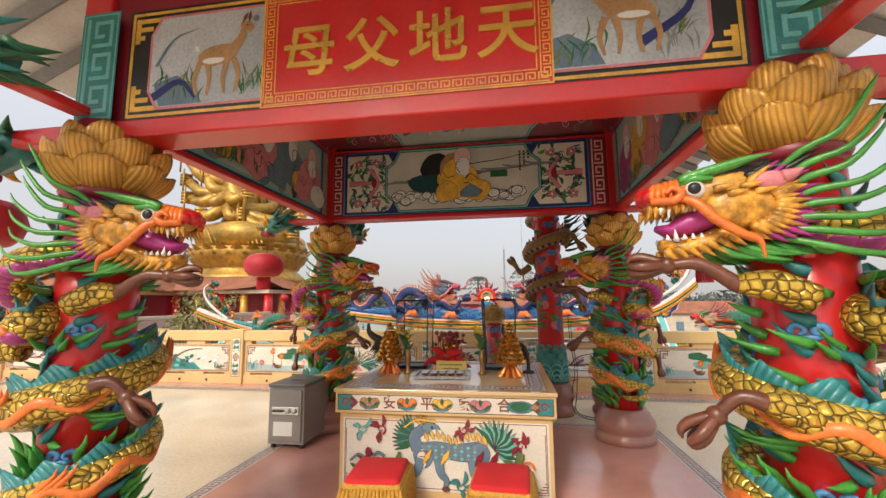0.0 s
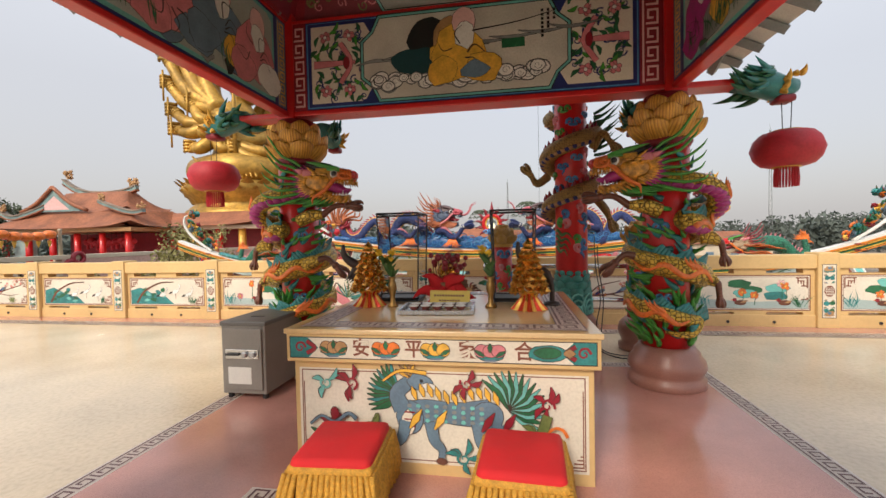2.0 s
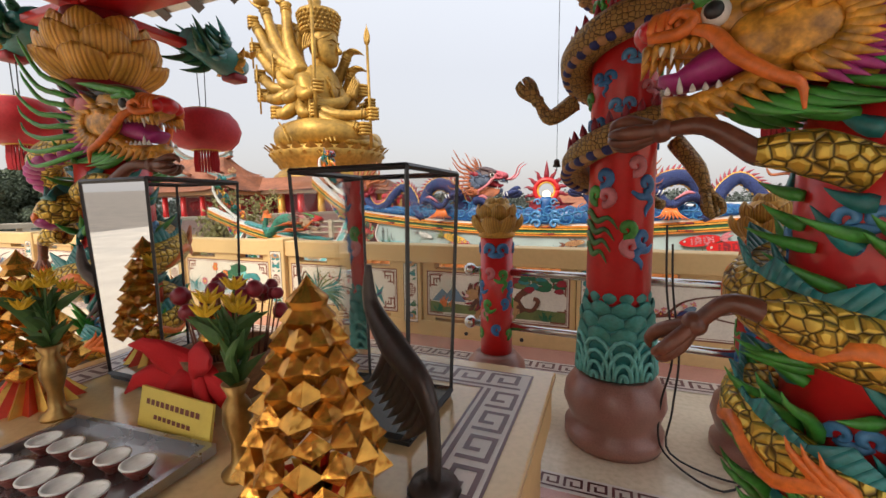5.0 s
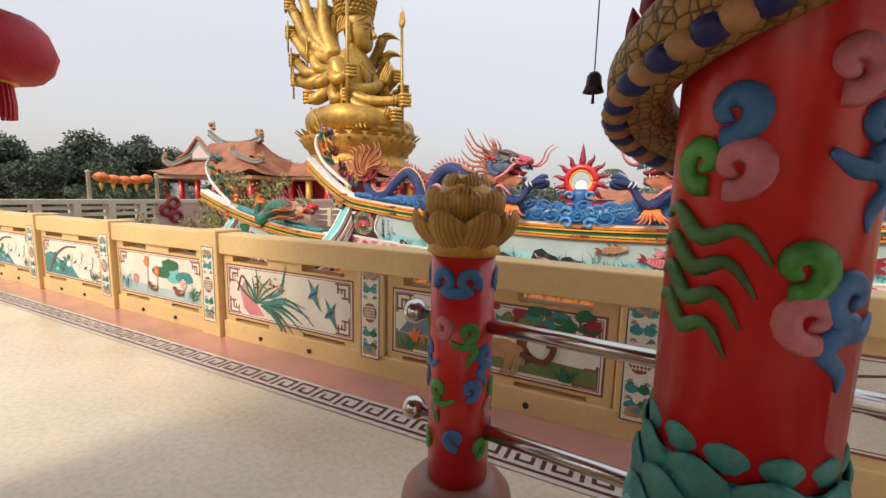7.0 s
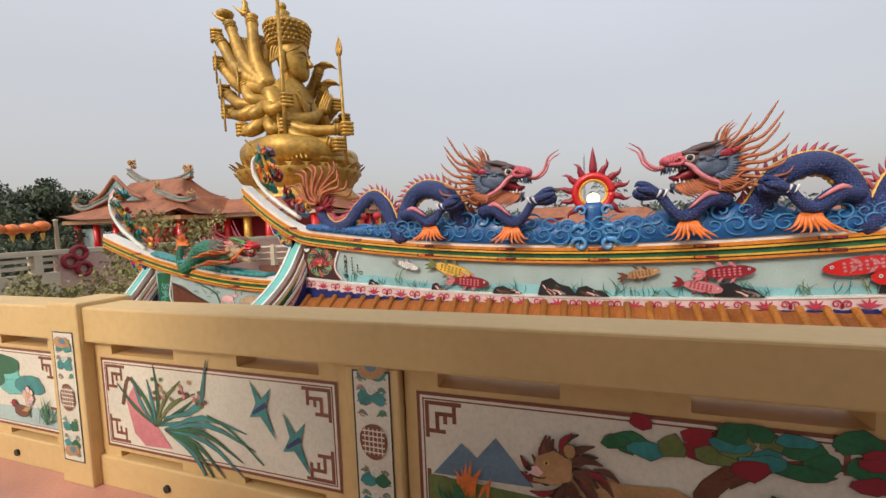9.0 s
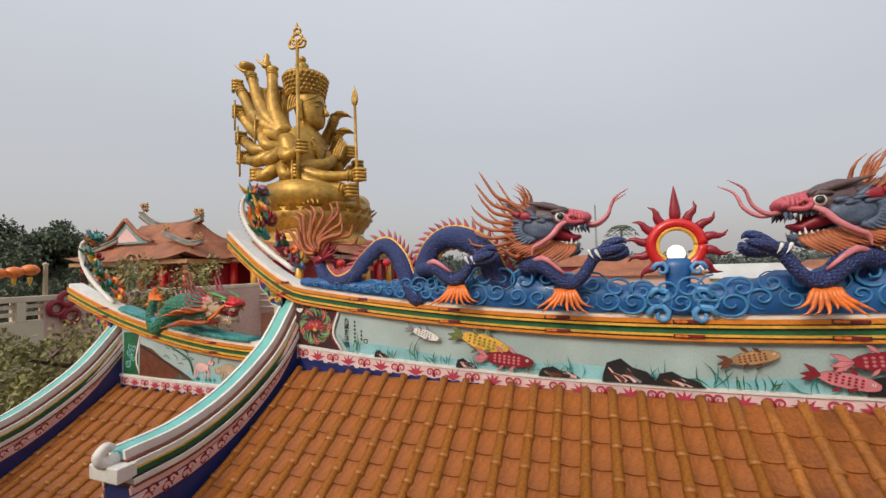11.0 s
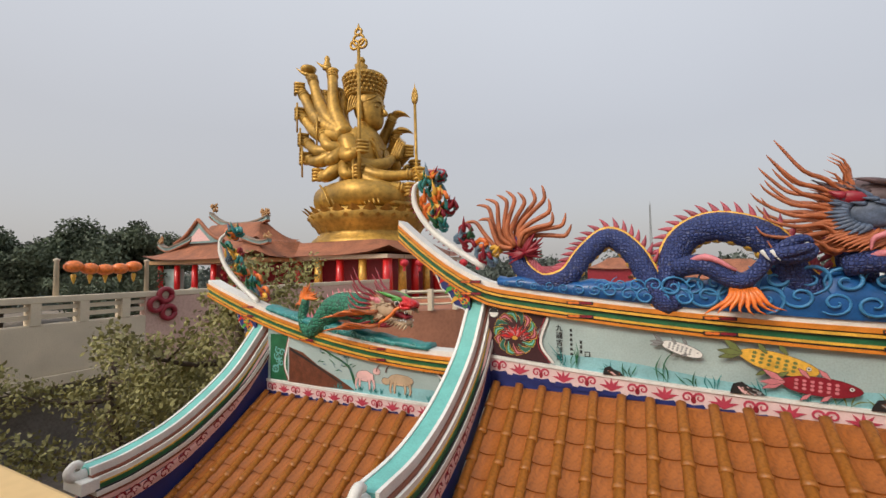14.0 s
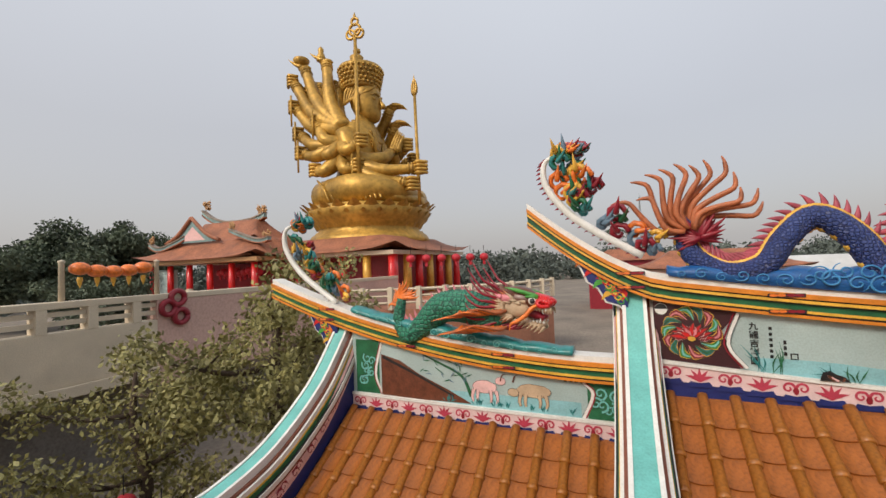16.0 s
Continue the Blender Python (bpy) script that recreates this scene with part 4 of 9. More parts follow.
# corner posts between the coffer boards
for x, y in ((CX0 - .05, CY0), (CX0 - .05, CY1), (CX1 + .05, CY0), (CX1 + .05, CY1)):
    on_pav(block("corner_post", x - 0.09, x + 0.09, y - 0.12, y + 0.12, BZ0 - 0.03, BZ1 + 0.12, RED, pav, bevel=0.01))
for x in (CX0, CX1):
    p = Paint(plane((x - .12, CY0 - .13, FZ0), X, Z), 340)
    p.rect(0, .24, .1, .74, TEAL)
    p.border(.01, .23, .11, .73, .008, TEALPALE)
    p.key(.13, .71, .03, .17, TEALPALE, True)
    on_pav(p.build("corner_fret_panel", pav))
# eaves: sloping soffit with rafters outside the beams
roof = thing("pavilion_roof", ((CX0 + CX1) / 2, (CY0 + CY1) / 2, BZ1 + 0.1), "hipped pavilion roof with white boarded eaves and dark rafters", "roof", kind="structure")
rinv = Matrix.Translation(roof.location).inverted()
OUT = 1.0
ex0, ex1, ey0, ey1, ez = CX0 - OUT, CX1 + OUT, CY0 - OUT, CY1 + OUT, 3.06
apex = UZ1 + 0.9
bm = B()
lo = [bm.verts.new(v) for v in ((ex0, ey0, ez), (ex1, ey0, ez), (ex1, ey1, ez), (ex0, ey1, ez))]
hi = [bm.verts.new(v) for v in ((CX0, CY0, BZ1 + .1), (CX1, CY0, BZ1 + .1), (CX1, CY1, BZ1 + .1), (CX0, CY1, BZ1 + .1))]
for i in range(4):
    bm.faces.new((lo[i], lo[(i + 1) % 4], hi[(i + 1) % 4], hi[i]))
part("soffit", bm, WHITE, roof).matrix_parent_inverse = rinv
bm = B()
lo = [bm.verts.new(v) for v in ((ex0, ey0, ez + .03), (ex1, ey0, ez + .03), (ex1, ey1, ez + .03), (ex0, ey1, ez + .03))]
hi = [bm.verts.new(v) for v in ((CX0 + .9, CY0 + 1.4, apex), (CX1 - .9, CY0 + 1.4, apex), (CX1 - .9, CY1 - 1.4, apex), (CX0 + .9, CY1 - 1.4, apex))]
for i in range(4):
    bm.faces.new((lo[i], lo[(i + 1) % 4], hi[(i + 1) % 4], hi[i]))
bm.faces.new(hi)
part("roof_slope", bm, TILE, roof).matrix_parent_inverse = rinv
sl = (BZ1 + .1 - ez) / OUT
for side in range(4):
    n = 14
    for k in range(n):
        t = (k + .5) / n
        if side < 2:
            x, sy = ex0 + (ex1 - ex0) * t, (-1 if side == 0 else 1)
            a, b = Vector((x, (ey0 if side == 0 else ey1), ez - .03)), Vector((x, (CY0 if side == 0 else CY1), BZ1 + .07))
        else:
            y = ey0 + (ey1 - ey0) * t
            a, b = Vector(((ex0 if side == 2 else ex1), y, ez - .03)), Vector(((CX0 if side == 2 else CX1), y, BZ1 + .07))
        part("rafter", tube(B(), [a, b], [.05, .05], 4), GREY, roof).matrix_parent_inverse = rinv


# ---- carved and painted parts shared by several things ----
def petal_mesh(w, h, curl, name="petal"):
    """A bulging, round-topped, ribbed lotus petal, its base on the origin, facing +x."""
    rows = []
    for i in range(9):
        t = i / 8
        ww = w * (0.62 + .38 * math.sin(math.pi * min(1, t * .95))) * math.sqrt(max(0.04, 1 - max(0, t - .45) ** 2.4 / .24))
        x = curl * math.sin(math.pi * t * .72)
        rows.append([(x - 0.34 * w * (abs(s) * ww / w) ** 2 + (0.03 * w if j % 2 else 0), -ww * s * 0.5, h * (t - .1 * max(0, t - .7))) for j, s in enumerate(np.linspace(-1, 1, 11))])
    bm = shell(B(), rows, w * .06)
    me = bpy.data.meshes.new(name)
    bm.to_mesh(me)
    bm.free()
    me.polygons.foreach_set("use_smooth", [True] * len(me.polygons))
    return me


def lotus(parent, me, rings, material):
    """Rings of petals (radius, height, count, lean, size, turn) set round a core."""
    if not me.materials:
        me.materials.append(material)
    for r, z, n, lean, size, turn in rings:
        for k in range(n):
            a = 360 * (k + turn) / n
            ob = link("petal", me, parent)
            ob.matrix_local = pose(0, 0, 0, 0, 0, a) @ pose(r, 0, z, 0, lean, 0) @ Matrix.Diagonal((size, size, size, 1))


def beast_head(parent, m, s, skin, cheek, mane, nose, brow, back, tongue=MAGENTA, whisk=ORANGE, crest=BLACK, tip=MAGENTA):
    """A temple dragon's head with open jaws, snout along +x, scaled by s and set by m."""
    k = m @ Matrix.Diagonal((s, s, s, 1))
    r = random.Random(7)

    def put(name, bm, material, owner, label=""):
        bmesh.ops.transform(bm, matrix=k, verts=bm.verts)
        return part(name, bm, material, owner, label, True)
    head = put("head", loft(B(), [(-.2, 0, .0, .05, .06), (-.14, 0, .03, .1, .1), (-.04, 0, .05, .122, .112), (.06, 0, .05, .108, .095), (.13, 0, .045, .09, .07), (.19, 0, .045, .082, .056), (.24, 0, .05, .08, .05), (.275, 0, .045, .045, .03)], 16), skin, parent)
    # dark scalp with hair combed back
    bm = loft(B(), [(-.21, 0, .06, .05, .05), (-.12, 0, .1, .1, .065), (-.02, 0, .122, .104, .055), (.06, 0, .118, .09, .042), (.12, 0, .104, .066, .026), (.16, 0, .09, .03, .01)], 14)
    for i in range(34):
        q = r.uniform(-1, 1)
        spike(bm, (-.02 - .16 * r.random(), .1 * q, .14 - .05 * abs(q) - .03 * r.random()), (-1, q * .35, r.uniform(-.05, .45)), r.uniform(.1, .19), .017, (0, 0, .1), 5)
    put("crest", bm, crest, head, "dark combed-back hair")
    # leafy brows, eyes and ears
    for q in (-1, 1):
        bm = B()
        for i in range(7):
            spike(bm, (.165 - .026 * i, .082 * q + .004 * q * i, .095 + .006 * i), (-.9, q * .3, .62 - .05 * i), .085 + .006 * i, .02, (-.25, 0, -.1), 6, .7)
        tube(bm, [(.17, .07 * q, .078), (.12, .095 * q, .1), (.06, .11 * q, .092)], [.014, .018, .01], 7)
        put("brow", bm, brow, head, "leafy brow")
        put("eye", ball(B(), (.118, .09 * q, .058), .036, (1, .7, 1), 14, 10), WHITE, head, "round white eye")
        put("pupil", ball(B(), (.124, .105 * q, .06), .024, (1, .7, 1), 12, 8), BLACK, head)
        bm = ball(B(), (-.12, .13 * q, .06), .046, (1.35, .45, .75))
        spike(bm, (-.15, .135 * q, .065), (-1, q * .2, .2), .07, .026, (0, 0, .2), 6)
        put("ear", bm, PINK if back is None else back, head)
    # curled folds over the snout, nose bulb and lip
    bm = B()
    for i in range(6):
        x = .145 + .022 * i
        tube(bm, [(x + .014 * math.cos(2 * t), (.088 - .002 * i) * math.cos(t), .045 + (.072 - .004 * i) * math.sin(t)) for t in np.linspace(-.25, math.pi + .25, 13)], [.01, .015, .016, .015, .01], 7)
    for q in (-1, 1):
        tube(bm, spline([(.27, .07 * q, .03), (.2, .105 * q, .02), (.17, .105 * q, .05), (.2, .1 * q, .07), (.225, .098 * q, .05)], 4), [.016, .018, .014, .007], 7)
    put("snout_fold", bm, nose, head)
    bm = ball(B(), (.262, 0, .062), .05, (1, 1.2, .8), 14, 10)
    for q in (-1, 1):
        ball(bm, (.262, .05 * q, .055), .034, (1.1, 1, .9), 12, 8)
    put("nose", bm, RED if nose is ORANGE else nose, head, "bulbous nose")
    bm = B()
    for q in (-1, 1):
        for i in range(7):
            spike(bm, (.275 - .022 * i, (.06 + .004 * i) * q, .01), (.1 - .05 * i, q * .2, -1), .055 - .003 * i, .014, (.2, 0, 0), 5)
    put("lip_fringe", bm, cheek, head)
    # open mouth
    put("tongue", loft(B(), [(-.04, 0, -.02, .09, .05), (.06, 0, -.04, .088, .055), (.14, 0, -.06, .076, .05), (.2, 0, -.085, .055, .03), (.245, 0, -.07, .03, .012)], 14), tongue, head, "raised tongue and gums")
    bm = B()
    for q in (-1, 1):
        for i in range(6):
            spike(bm, (.24 - .03 * i, .078 * q, .0), (.1, 0, -1), .05 if i == 1 else .026, .009, (.1, 0, 0), 5)
            spike(bm, (.225 - .03 * i, .068 * q, -.128), (.05, 0, 1), .045 if i == 1 else .024, .009, (0, 0, 0), 5)
    put("tooth", bm, WHITE, head, "white teeth")
    bm = loft(B(), [(-.1, 0, -.05, .1, .06), (.0, 0, -.1, .1, .045), (.09, 0, -.142, .088, .04), (.17, 0, -.158, .074, .032), (.235, 0, -.14, .05, .024)], 14)
    for q in (-1, 1):
        for i in range(9):
            spike(bm, (.23 - .035 * i, (.05 + .006 * i) * q, -.16 + .006 * i), (-.35 - .06 * i, q * .3, -1), r.uniform(.05, .075), .017, (-.35, 0, 0), 5)
    put("jaw", bm, cheek, head, "spiky lower jaw")
    # cheek plates with two ranks of backward points
    for q in (-1, 1):
        bm = ball(B(), (-.03, .1 * q, -.02), .11, (1.15, .34, .72), 16, 10)
        under = B()
        for i in range(15):
            a = 1.75 + i * .2
            c = Vector((-.03 + .1 * math.cos(a), .115 * q, -.02 + .072 * math.sin(a)))
            d = Vector((math.cos(a) * .8 - .45, q * .35, math.sin(a) * .8))
            spike(bm, c, d, r.uniform(.06, .085), .02, (-.25, 0, 0), 6)
            spike(under, c + Vector((-.02, -.02 * q, 0)), d, r.uniform(.1, .125), .022, (-.2, 0, 0), 6)
        for i in range(6):
            spike(bm, (.07 - .045 * i, .125 * q, .045 - .022 * (i % 2)), (-.9, q * .3, .1), .07, .016, (0, 0, 0), 5)
        put("cheek", bm, cheek, head, "jagged cheek plate")
        put("cheek_tip", under, tip, head)
        put("whisker", tube(B(), spline([(.19, .09 * q, .035), (.13, .12 * q, .0), (.08, .14 * q, -.07), (.01, .155 * q, -.13), (-.04, .16 * q, -.16), (-.05, .16 * q, -.22)], 5), [.012, .02, .018, .014, .004], 7), whisk, head, "curling whisker")
    # long mane tendrils sweeping back and leaves under the chin
    for q in (-1, 1):
        for i in range(8):
            z, f = -.14 + .031 * i, -.12 + .05 * i
            p0 = Vector((-.16 + .008 * abs(i - 4), .085 * q, z))
            ln = r.uniform(.85, 1.1)
            pts = spline([p0, p0 + Vector((-.1 * ln, .05 * q, f * .35)), p0 + Vector((-.21 * ln, .09 * q, f * .6 - .01)), p0 + Vector((-.32 * ln, .1 * q, f + .03)), p0 + Vector((-.36 * ln, .1 * q, f + .08))], 3)
            put("mane_lock", tube(B(), pts, [.009, .014, .012, .008, .002], 6), mane, head)
        bm = B()
        for i in range(5):
            spike(bm, (.06 - .045 * i, .06 * q, -.16), (-.6 - .1 * i, q * .35, -.7), r.uniform(.13, .18), .021, (-.35, 0, .25), 6)
        put("chin_leaf", bm, mane, head)
    return head


def claw_foot(bm, at, d, s):
    """Four curved toes round a palm."""
    at, d = Vector(at), Vector(d).normalized()
    a = d.cross(Vector((.13, .2, 1))).normalized()
    b = d.cross(a)
    ball(bm, at, .045 * s)
    for k, (p, q) in enumerate(((.8, .3), (.3, .7), (-.4, .7), (-.9, .1), (0, -.8))):
        e = (d * .7 + a * p * .7 + b * q * .5).normalized()
        m1 = at + e * .09 * s + d * .03 * s
        m2 = m1 + (d * .8 - e * .1) * .08 * s
        m3 = m2 + (d * .3 - a * p * .6 - b * q * .6) * .06 * s
        tube(bm, spline([at, m1, m2, m3], 3), [.03 * s, .028 * s, .02 * s, .004 * s], 6)


def relief_cloud(bm, a, z, rad, s, r, centre=(0, 0)):
    """A flat carved cloud on a cylinder: two curled lobes over a swelling, with a short wavering tail."""
    def on(u, v, h):
        q = rad + h
        return Vector((centre[0] + q * math.cos(a + u / rad), centre[1] + q * math.sin(a + u / rad), z + v))
    for side in (-1, 1):
        pts = []
        for i in range(13):
            t = i / 12
            an = 5.6 * t - .6
            k = s * (1 - .72 * t) * .5
            pts.append(on(side * (s * .48 + k * math.cos(an)), s * .12 + k * math.sin(an), -.001 + .006 * t))
        tube(bm, pts, [s * .25, s * .27, s * .24, s * .17], 7, .8)
    tube(bm, [on(-s * .7, -s * .25, -.006), on(-s * .3, -s * .32, .0), on(s * .3, -s * .32, .0), on(s * .7, -s * .25, -.006)], [s * .16, s * .26, s * .26, s * .16], 7, .8)
    if r > 0:
        tube(bm, spline([on(s * .1, -s * .4, .0), on(s * .3, -s * .8, .002), on(-s * .05, -s * 1.15, .002), on(s * .15, -s * 1.55, -.002)], 3), [s * .2, s * .18, s * .13, s * .03], 6)


# ---- dragon columns of the pavilion ----
CHEEK = mat("golden_cheek_paint", (0.72, 0.34, 0.04), 0.4, 0, 0.6, 22, 0.2, 60, 0.2)
FLAMESKIN = mat("flame_orange_skin", (0.80, 0.38, 0.06), 0.4, 0, 0.5, 16, 0.2, 60, 0.2)


def dragon_column():
    col = thing("dragon_column", (0, 0, 0), "red column wound by a gilded dragon, gold lotus capital, rose granite base", "column", "dragon columns of the pavilion")
    bm = lathe(B(), [(.30, 0), (.31, .02), (.31, .07), (.285, .09), (.29, .12), (.315, .17), (.30, .23), (.265, .27), (.26, .30), (.235, .32), (.225, .345), (.2, .345)], 40)
    part("base", bm, STONEP, col, "polished rose granite base", True)
    part("shaft", lathe(B(), [(.185, .34), (.185, 2.2)], 36), RED, col, "red enamelled shaft", True)
    cap = part("capital", lathe(B(), [(.187, 2.05), (.2, 2.07), (.215, 2.1), (.19, 2.12), (.22, 2.24), (.225, 2.36), (.19, 2.44), (.17, 2.5), (.1, 2.5)], 32), REDDARK, col, "gold lotus capital", True)
    me = petal_mesh(.27, .225, .06)
    lotus(cap, me, [(.18, 2.1, 7, 26, .95, 0), (.215, 2.185, 7, 8, .95, .5), (.2, 2.275, 7, -9, .9, 0)], PETALGOLD)
    # body
    ctrl = []
    R0 = .262
    for i in range(0, 26):
        a = radians(-135 + i * 30)
        z = .58 + .0335 * i
        r = R0 if i > 2 else R0 - .01
        ctrl.append((r * math.cos(a), r * math.sin(a), z))
    ctrl = [(.08, -.225, .50), (-.03, -.255, .485), (-.13, -.225, .50)] + ctrl
    ctrl += [(-.22, .2, 1.50), (-.34, .03, 1.5), (-.37, -.1, 1.57), (-.32, -.18, 1.66), (-.2, -.21, 1.72), (-.03, -.17, 1.76), (.14, -.1, 1.8)]
    path = spline(ctrl, 5)
    rs = taper([.014, .056, .078, .09, .095, .097, .097, .095, .09, .085, .08, .084], len(path))
    body = part("dragon_body", tube(B(), path, [rs[int(i * (len(rs) - 1) / 39)] for i in range(40)], 12), SCALE, col, "gold scaled dragon body", True)
    # belly bands, dorsal fin and flames follow the body
    bm, fin, flame, crest = B(), B(), B(), []
    n = len(path)
    for i in range(8, n - 2, 1):
        q = path[i]
        d = (path[i + 1] - path[i - 1]).normalized()
        rad = Vector((q.x, q.y, 0)).normalized()
        up = rad.cross(d).normalized() if rad.length else Vector(Z)
        if up.z < 0:
            up = -up
        if i % 2 == 0 and i > n - 44:
            ball(bm, q - up * rs[i] * .5 + rad * .02, rs[i] * .82, (1, 1, .6), 10, 7)
        if i < n - 16:
            h = (i % 6) / 5
            crest.append((q + up * rs[i] * .7 + rad * .02, q + up * (rs[i] * .95 + .012 + .07 * h ** 1.4) + rad * (.03 + .02 * h) - d * .05 * h, rad))
        if i % 26 < 3 and i < n - 10:
            spike(flame, q + rad * rs[i] * .85 + up * .01, d + up * .5 + rad * .1, .12, .022, up * .3, 5, 1, .06)
    for (a0, a1, ra), (b0, b1, rb) in zip(crest, crest[1:]):
        v = [fin.verts.new(c) for c in (a0 - ra * .014, a1 - ra * .004, b1 - rb * .004, b0 - rb * .014, a0 + ra * .014, a1 + ra * .004, b1 + rb * .004, b0 + rb * .014)]
        for f in ((0, 1, 2, 3), (4, 7, 6, 5), (1, 5, 6, 2), (0, 4, 5, 1), (3, 2, 6, 7)):
            fin.faces.new([v[j] for j in f])
    for i0 in (20, 46, 72, 98, 122):
        rib = []
        for i in range(i0, min(i0 + 24, n - 8)):
            q = path[i]
            rad = Vector((q.x, q.y, 0)).normalized()
            rib.append(q + rad * (rs[i] * .92) + Vector((0, 0, -.02 + .035 * math.sin(i * .75))))
        if len(rib) > 6:
            part("flame_ribbon", tube(B(), rib, [.006, .026, .022, .028, .02, .005], 7, .6), ORANGE, body, "orange flame ribbon", True)
    part("belly", bm, MAGENTA, body, "purple banded belly", True)
    part("dorsal_fin", fin, TEAL, body, "teal wave-shaped fin", True)
    part("flame", flame, ORANGE, body, "orange flames", True)
    # legs
    for at, to, foot in (((.12, -.24, 1.5), (.36, -.22, 1.56), (.58, -.16, 1.64)), ((-.2, -.18, 1.28), (-.33, -.22, 1.24), (-.36, -.22, 1.14)), ((.14, -.25, 1.04), (.34, -.28, 1.14), (.48, -.24, 1.08)),
                         ((-.22, -.12, .93), (-.33, -.18, .9), (-.34, -.2, .8))):
        k = Vector(to) - Vector(at)
        thigh = part("leg", tube(B(), spline([at, (Vector(at) + Vector(to)) / 2 + Vector((0, 0, .02)), to], 4), [.06, .062, .036], 10), SCALE, body, "gold scaled leg", True)
        bm = tube(B(), spline([Vector(to) - k * .1, to, (Vector(to) + Vector(foot)) / 2 + Vector((0, 0, .04)), foot], 4), [.033, .033, .026, .022], 8)
        claw_foot(bm, foot, (Vector(foot) - Vector(to)) * 1 + Vector((0, 0, -.08)), .8 if foot[0] > 0 else .55)
        part("claw", bm, BROWN, col, "brown clawed foot", True)
    # green foliage of the tail and cloud wisps on the shaft
    bm, bm2 = B(), B()
    r = random.Random(3)
    for i in range(76):
        a = radians(r.uniform(-220, 80))
        z = r.uniform(.36, .78)
        spike(bm, (.2 * math.cos(a), .2 * math.sin(a), z), (math.cos(a) * .55 + r.uniform(-.2, .2), math.sin(a) * .55, .9), r.uniform(.13, .23), .024, (.1, 0, -.1), 5, 1, .06)
    for i in range(44):
        a = radians(r.uniform(0, 360))
        z = r.uniform(.8, 1.75)
        spike(bm, (.19 * math.cos(a), .19 * math.sin(a), z), (math.cos(a) * .5 - math.sin(a) * .8, math.sin(a) * .5 + math.cos(a) * .8, r.uniform(-.2, .5)), r.uniform(.12, .2), .022, (0, 0, .2), 5)
    part("foliage", bm, GREEN, col, "green carved leaves", True)
    for i in range(64):
        a = radians(r.uniform(0, 360))
        z = r.uniform(.42, 2.0)
        spike(bm2, (.19 * math.cos(a), .19 * math.sin(a), z), (-math.sin(a), math.cos(a), r.uniform(-.3, .7)), r.uniform(.1, .18), .03, (0, 0, .4), 5, .6)
    part("wave_relief", bm2, TEAL, col, "teal carved waves", True)
    bm = B()
    for i in range(14):
        a = radians(r.uniform(0, 360))
        relief_cloud(bm, a, r.uniform(.45, 2.0), .185, .06, 1)
    part("cloud_relief", bm, BLUEL, col, "blue carved clouds", True)
    beast_head(col, pose(.33, -.1, 1.885, 0, 2, 3), 1.06, FLAMESKIN, CHEEK, GREEN, ORANGE, GREEN, None, MAGENTA, ORANGE, BLACK)
    return col


first = dragon_column()
FLIP = Matrix.Diagonal((-1, 1, 1, 1))
first.matrix_basis = pose(CX0, CY0, 0)
copy_thing(first, pose(CX0, CY1, 0))
copy_thing(first, pose(CX1, CY0, 0) @ FLIP)
copy_thing(first, pose(CX1, CY1, 0) @ FLIP)

# beam ends carved as small dragon heads, and the lanterns under them
end = thing("beam_end", (0, 0, 0), "green and gold carved beam end on the pavilion beam", "beam end", "carved beam ends")
bm = loft(B(), [(0, 0, 0, .1, .07), (.12, 0, -.01, .12, .1), (.28, 0, -.05, .12, .12), (.4, 0, -.08, .09, .09), (.48, 0, -.06, .04, .05)])
part("core", bm, TEAL, end, "", True)
r = random.Random(11)
for i in range(34):
    q = r.choice((-1, 1))
    bm = spike(B(), (r.uniform(0, .25), .1 * q, r.uniform(-.1, .07)), (-.5, q * .5, r.uniform(-.8, .6)), r.uniform(.12, .2), .03, (-.3, 0, .3))
    part("leaf", bm, GREEND if i % 3 else TEAL, end, "green carved leaf", True)
for i in range(18):
    q = r.choice((-1, 1))
    bm = spike(B(), (r.uniform(.25, .45), .08 * q, r.uniform(-.12, .02)), (.3, q * .6, r.uniform(-.6, .6)), r.uniform(.07, .13), .028, (-.4, 0, .2))
    part("flame", bm, YELLOW, end, "gold carved flame", True)
part("tip", box(B(), .3, .44, -.07, .07, -.2, -.14, .02), REDDARK, end, "", True)


def lantern(at, cord):
    ob = thing("lantern", at, "red silk lantern with tassels, hung from a beam end", "lantern", "red lanterns of the pavilion")
    bm = lathe(B(), [(.02, .15), (.12, .147), (.18, .13), (.225, .08), (.25, .0), (.225, -.08), (.18, -.13), (.12, -.147), (.02, -.15)], 28, flute=.018, lobes=14)
    part("shade", bm, LANTERN, ob, "ribbed red silk", True)
    for z in (.14, -.155):
        part("rim", lathe(B(), [(.10, z), (.105, z + .015), (.09, z + .018)], 20), GOLDP, ob, "gold rim", True)
    bm = B()
    for i in range(24):
        a = i * .2618
        tube(bm, [(.075 * math.cos(a), .075 * math.sin(a), -.15), (.08 * math.cos(a), .08 * math.sin(a), -.24), (.078 * math.cos(a), .078 * math.sin(a), -.31)], [.008, .01, .008], 4)
    part("tassel", bm, LANTERN, ob, "red tassel")
    bm = B()
    tube(bm, [(-.03, 0, .15), (-.04, 0, cord)], [.004, .004], 4)
    tube(bm, [(.03, 0, .15), (.04, 0, cord)], [.004, .004], 4)
    part("cord", bm, WIRE, ob)
    return ob


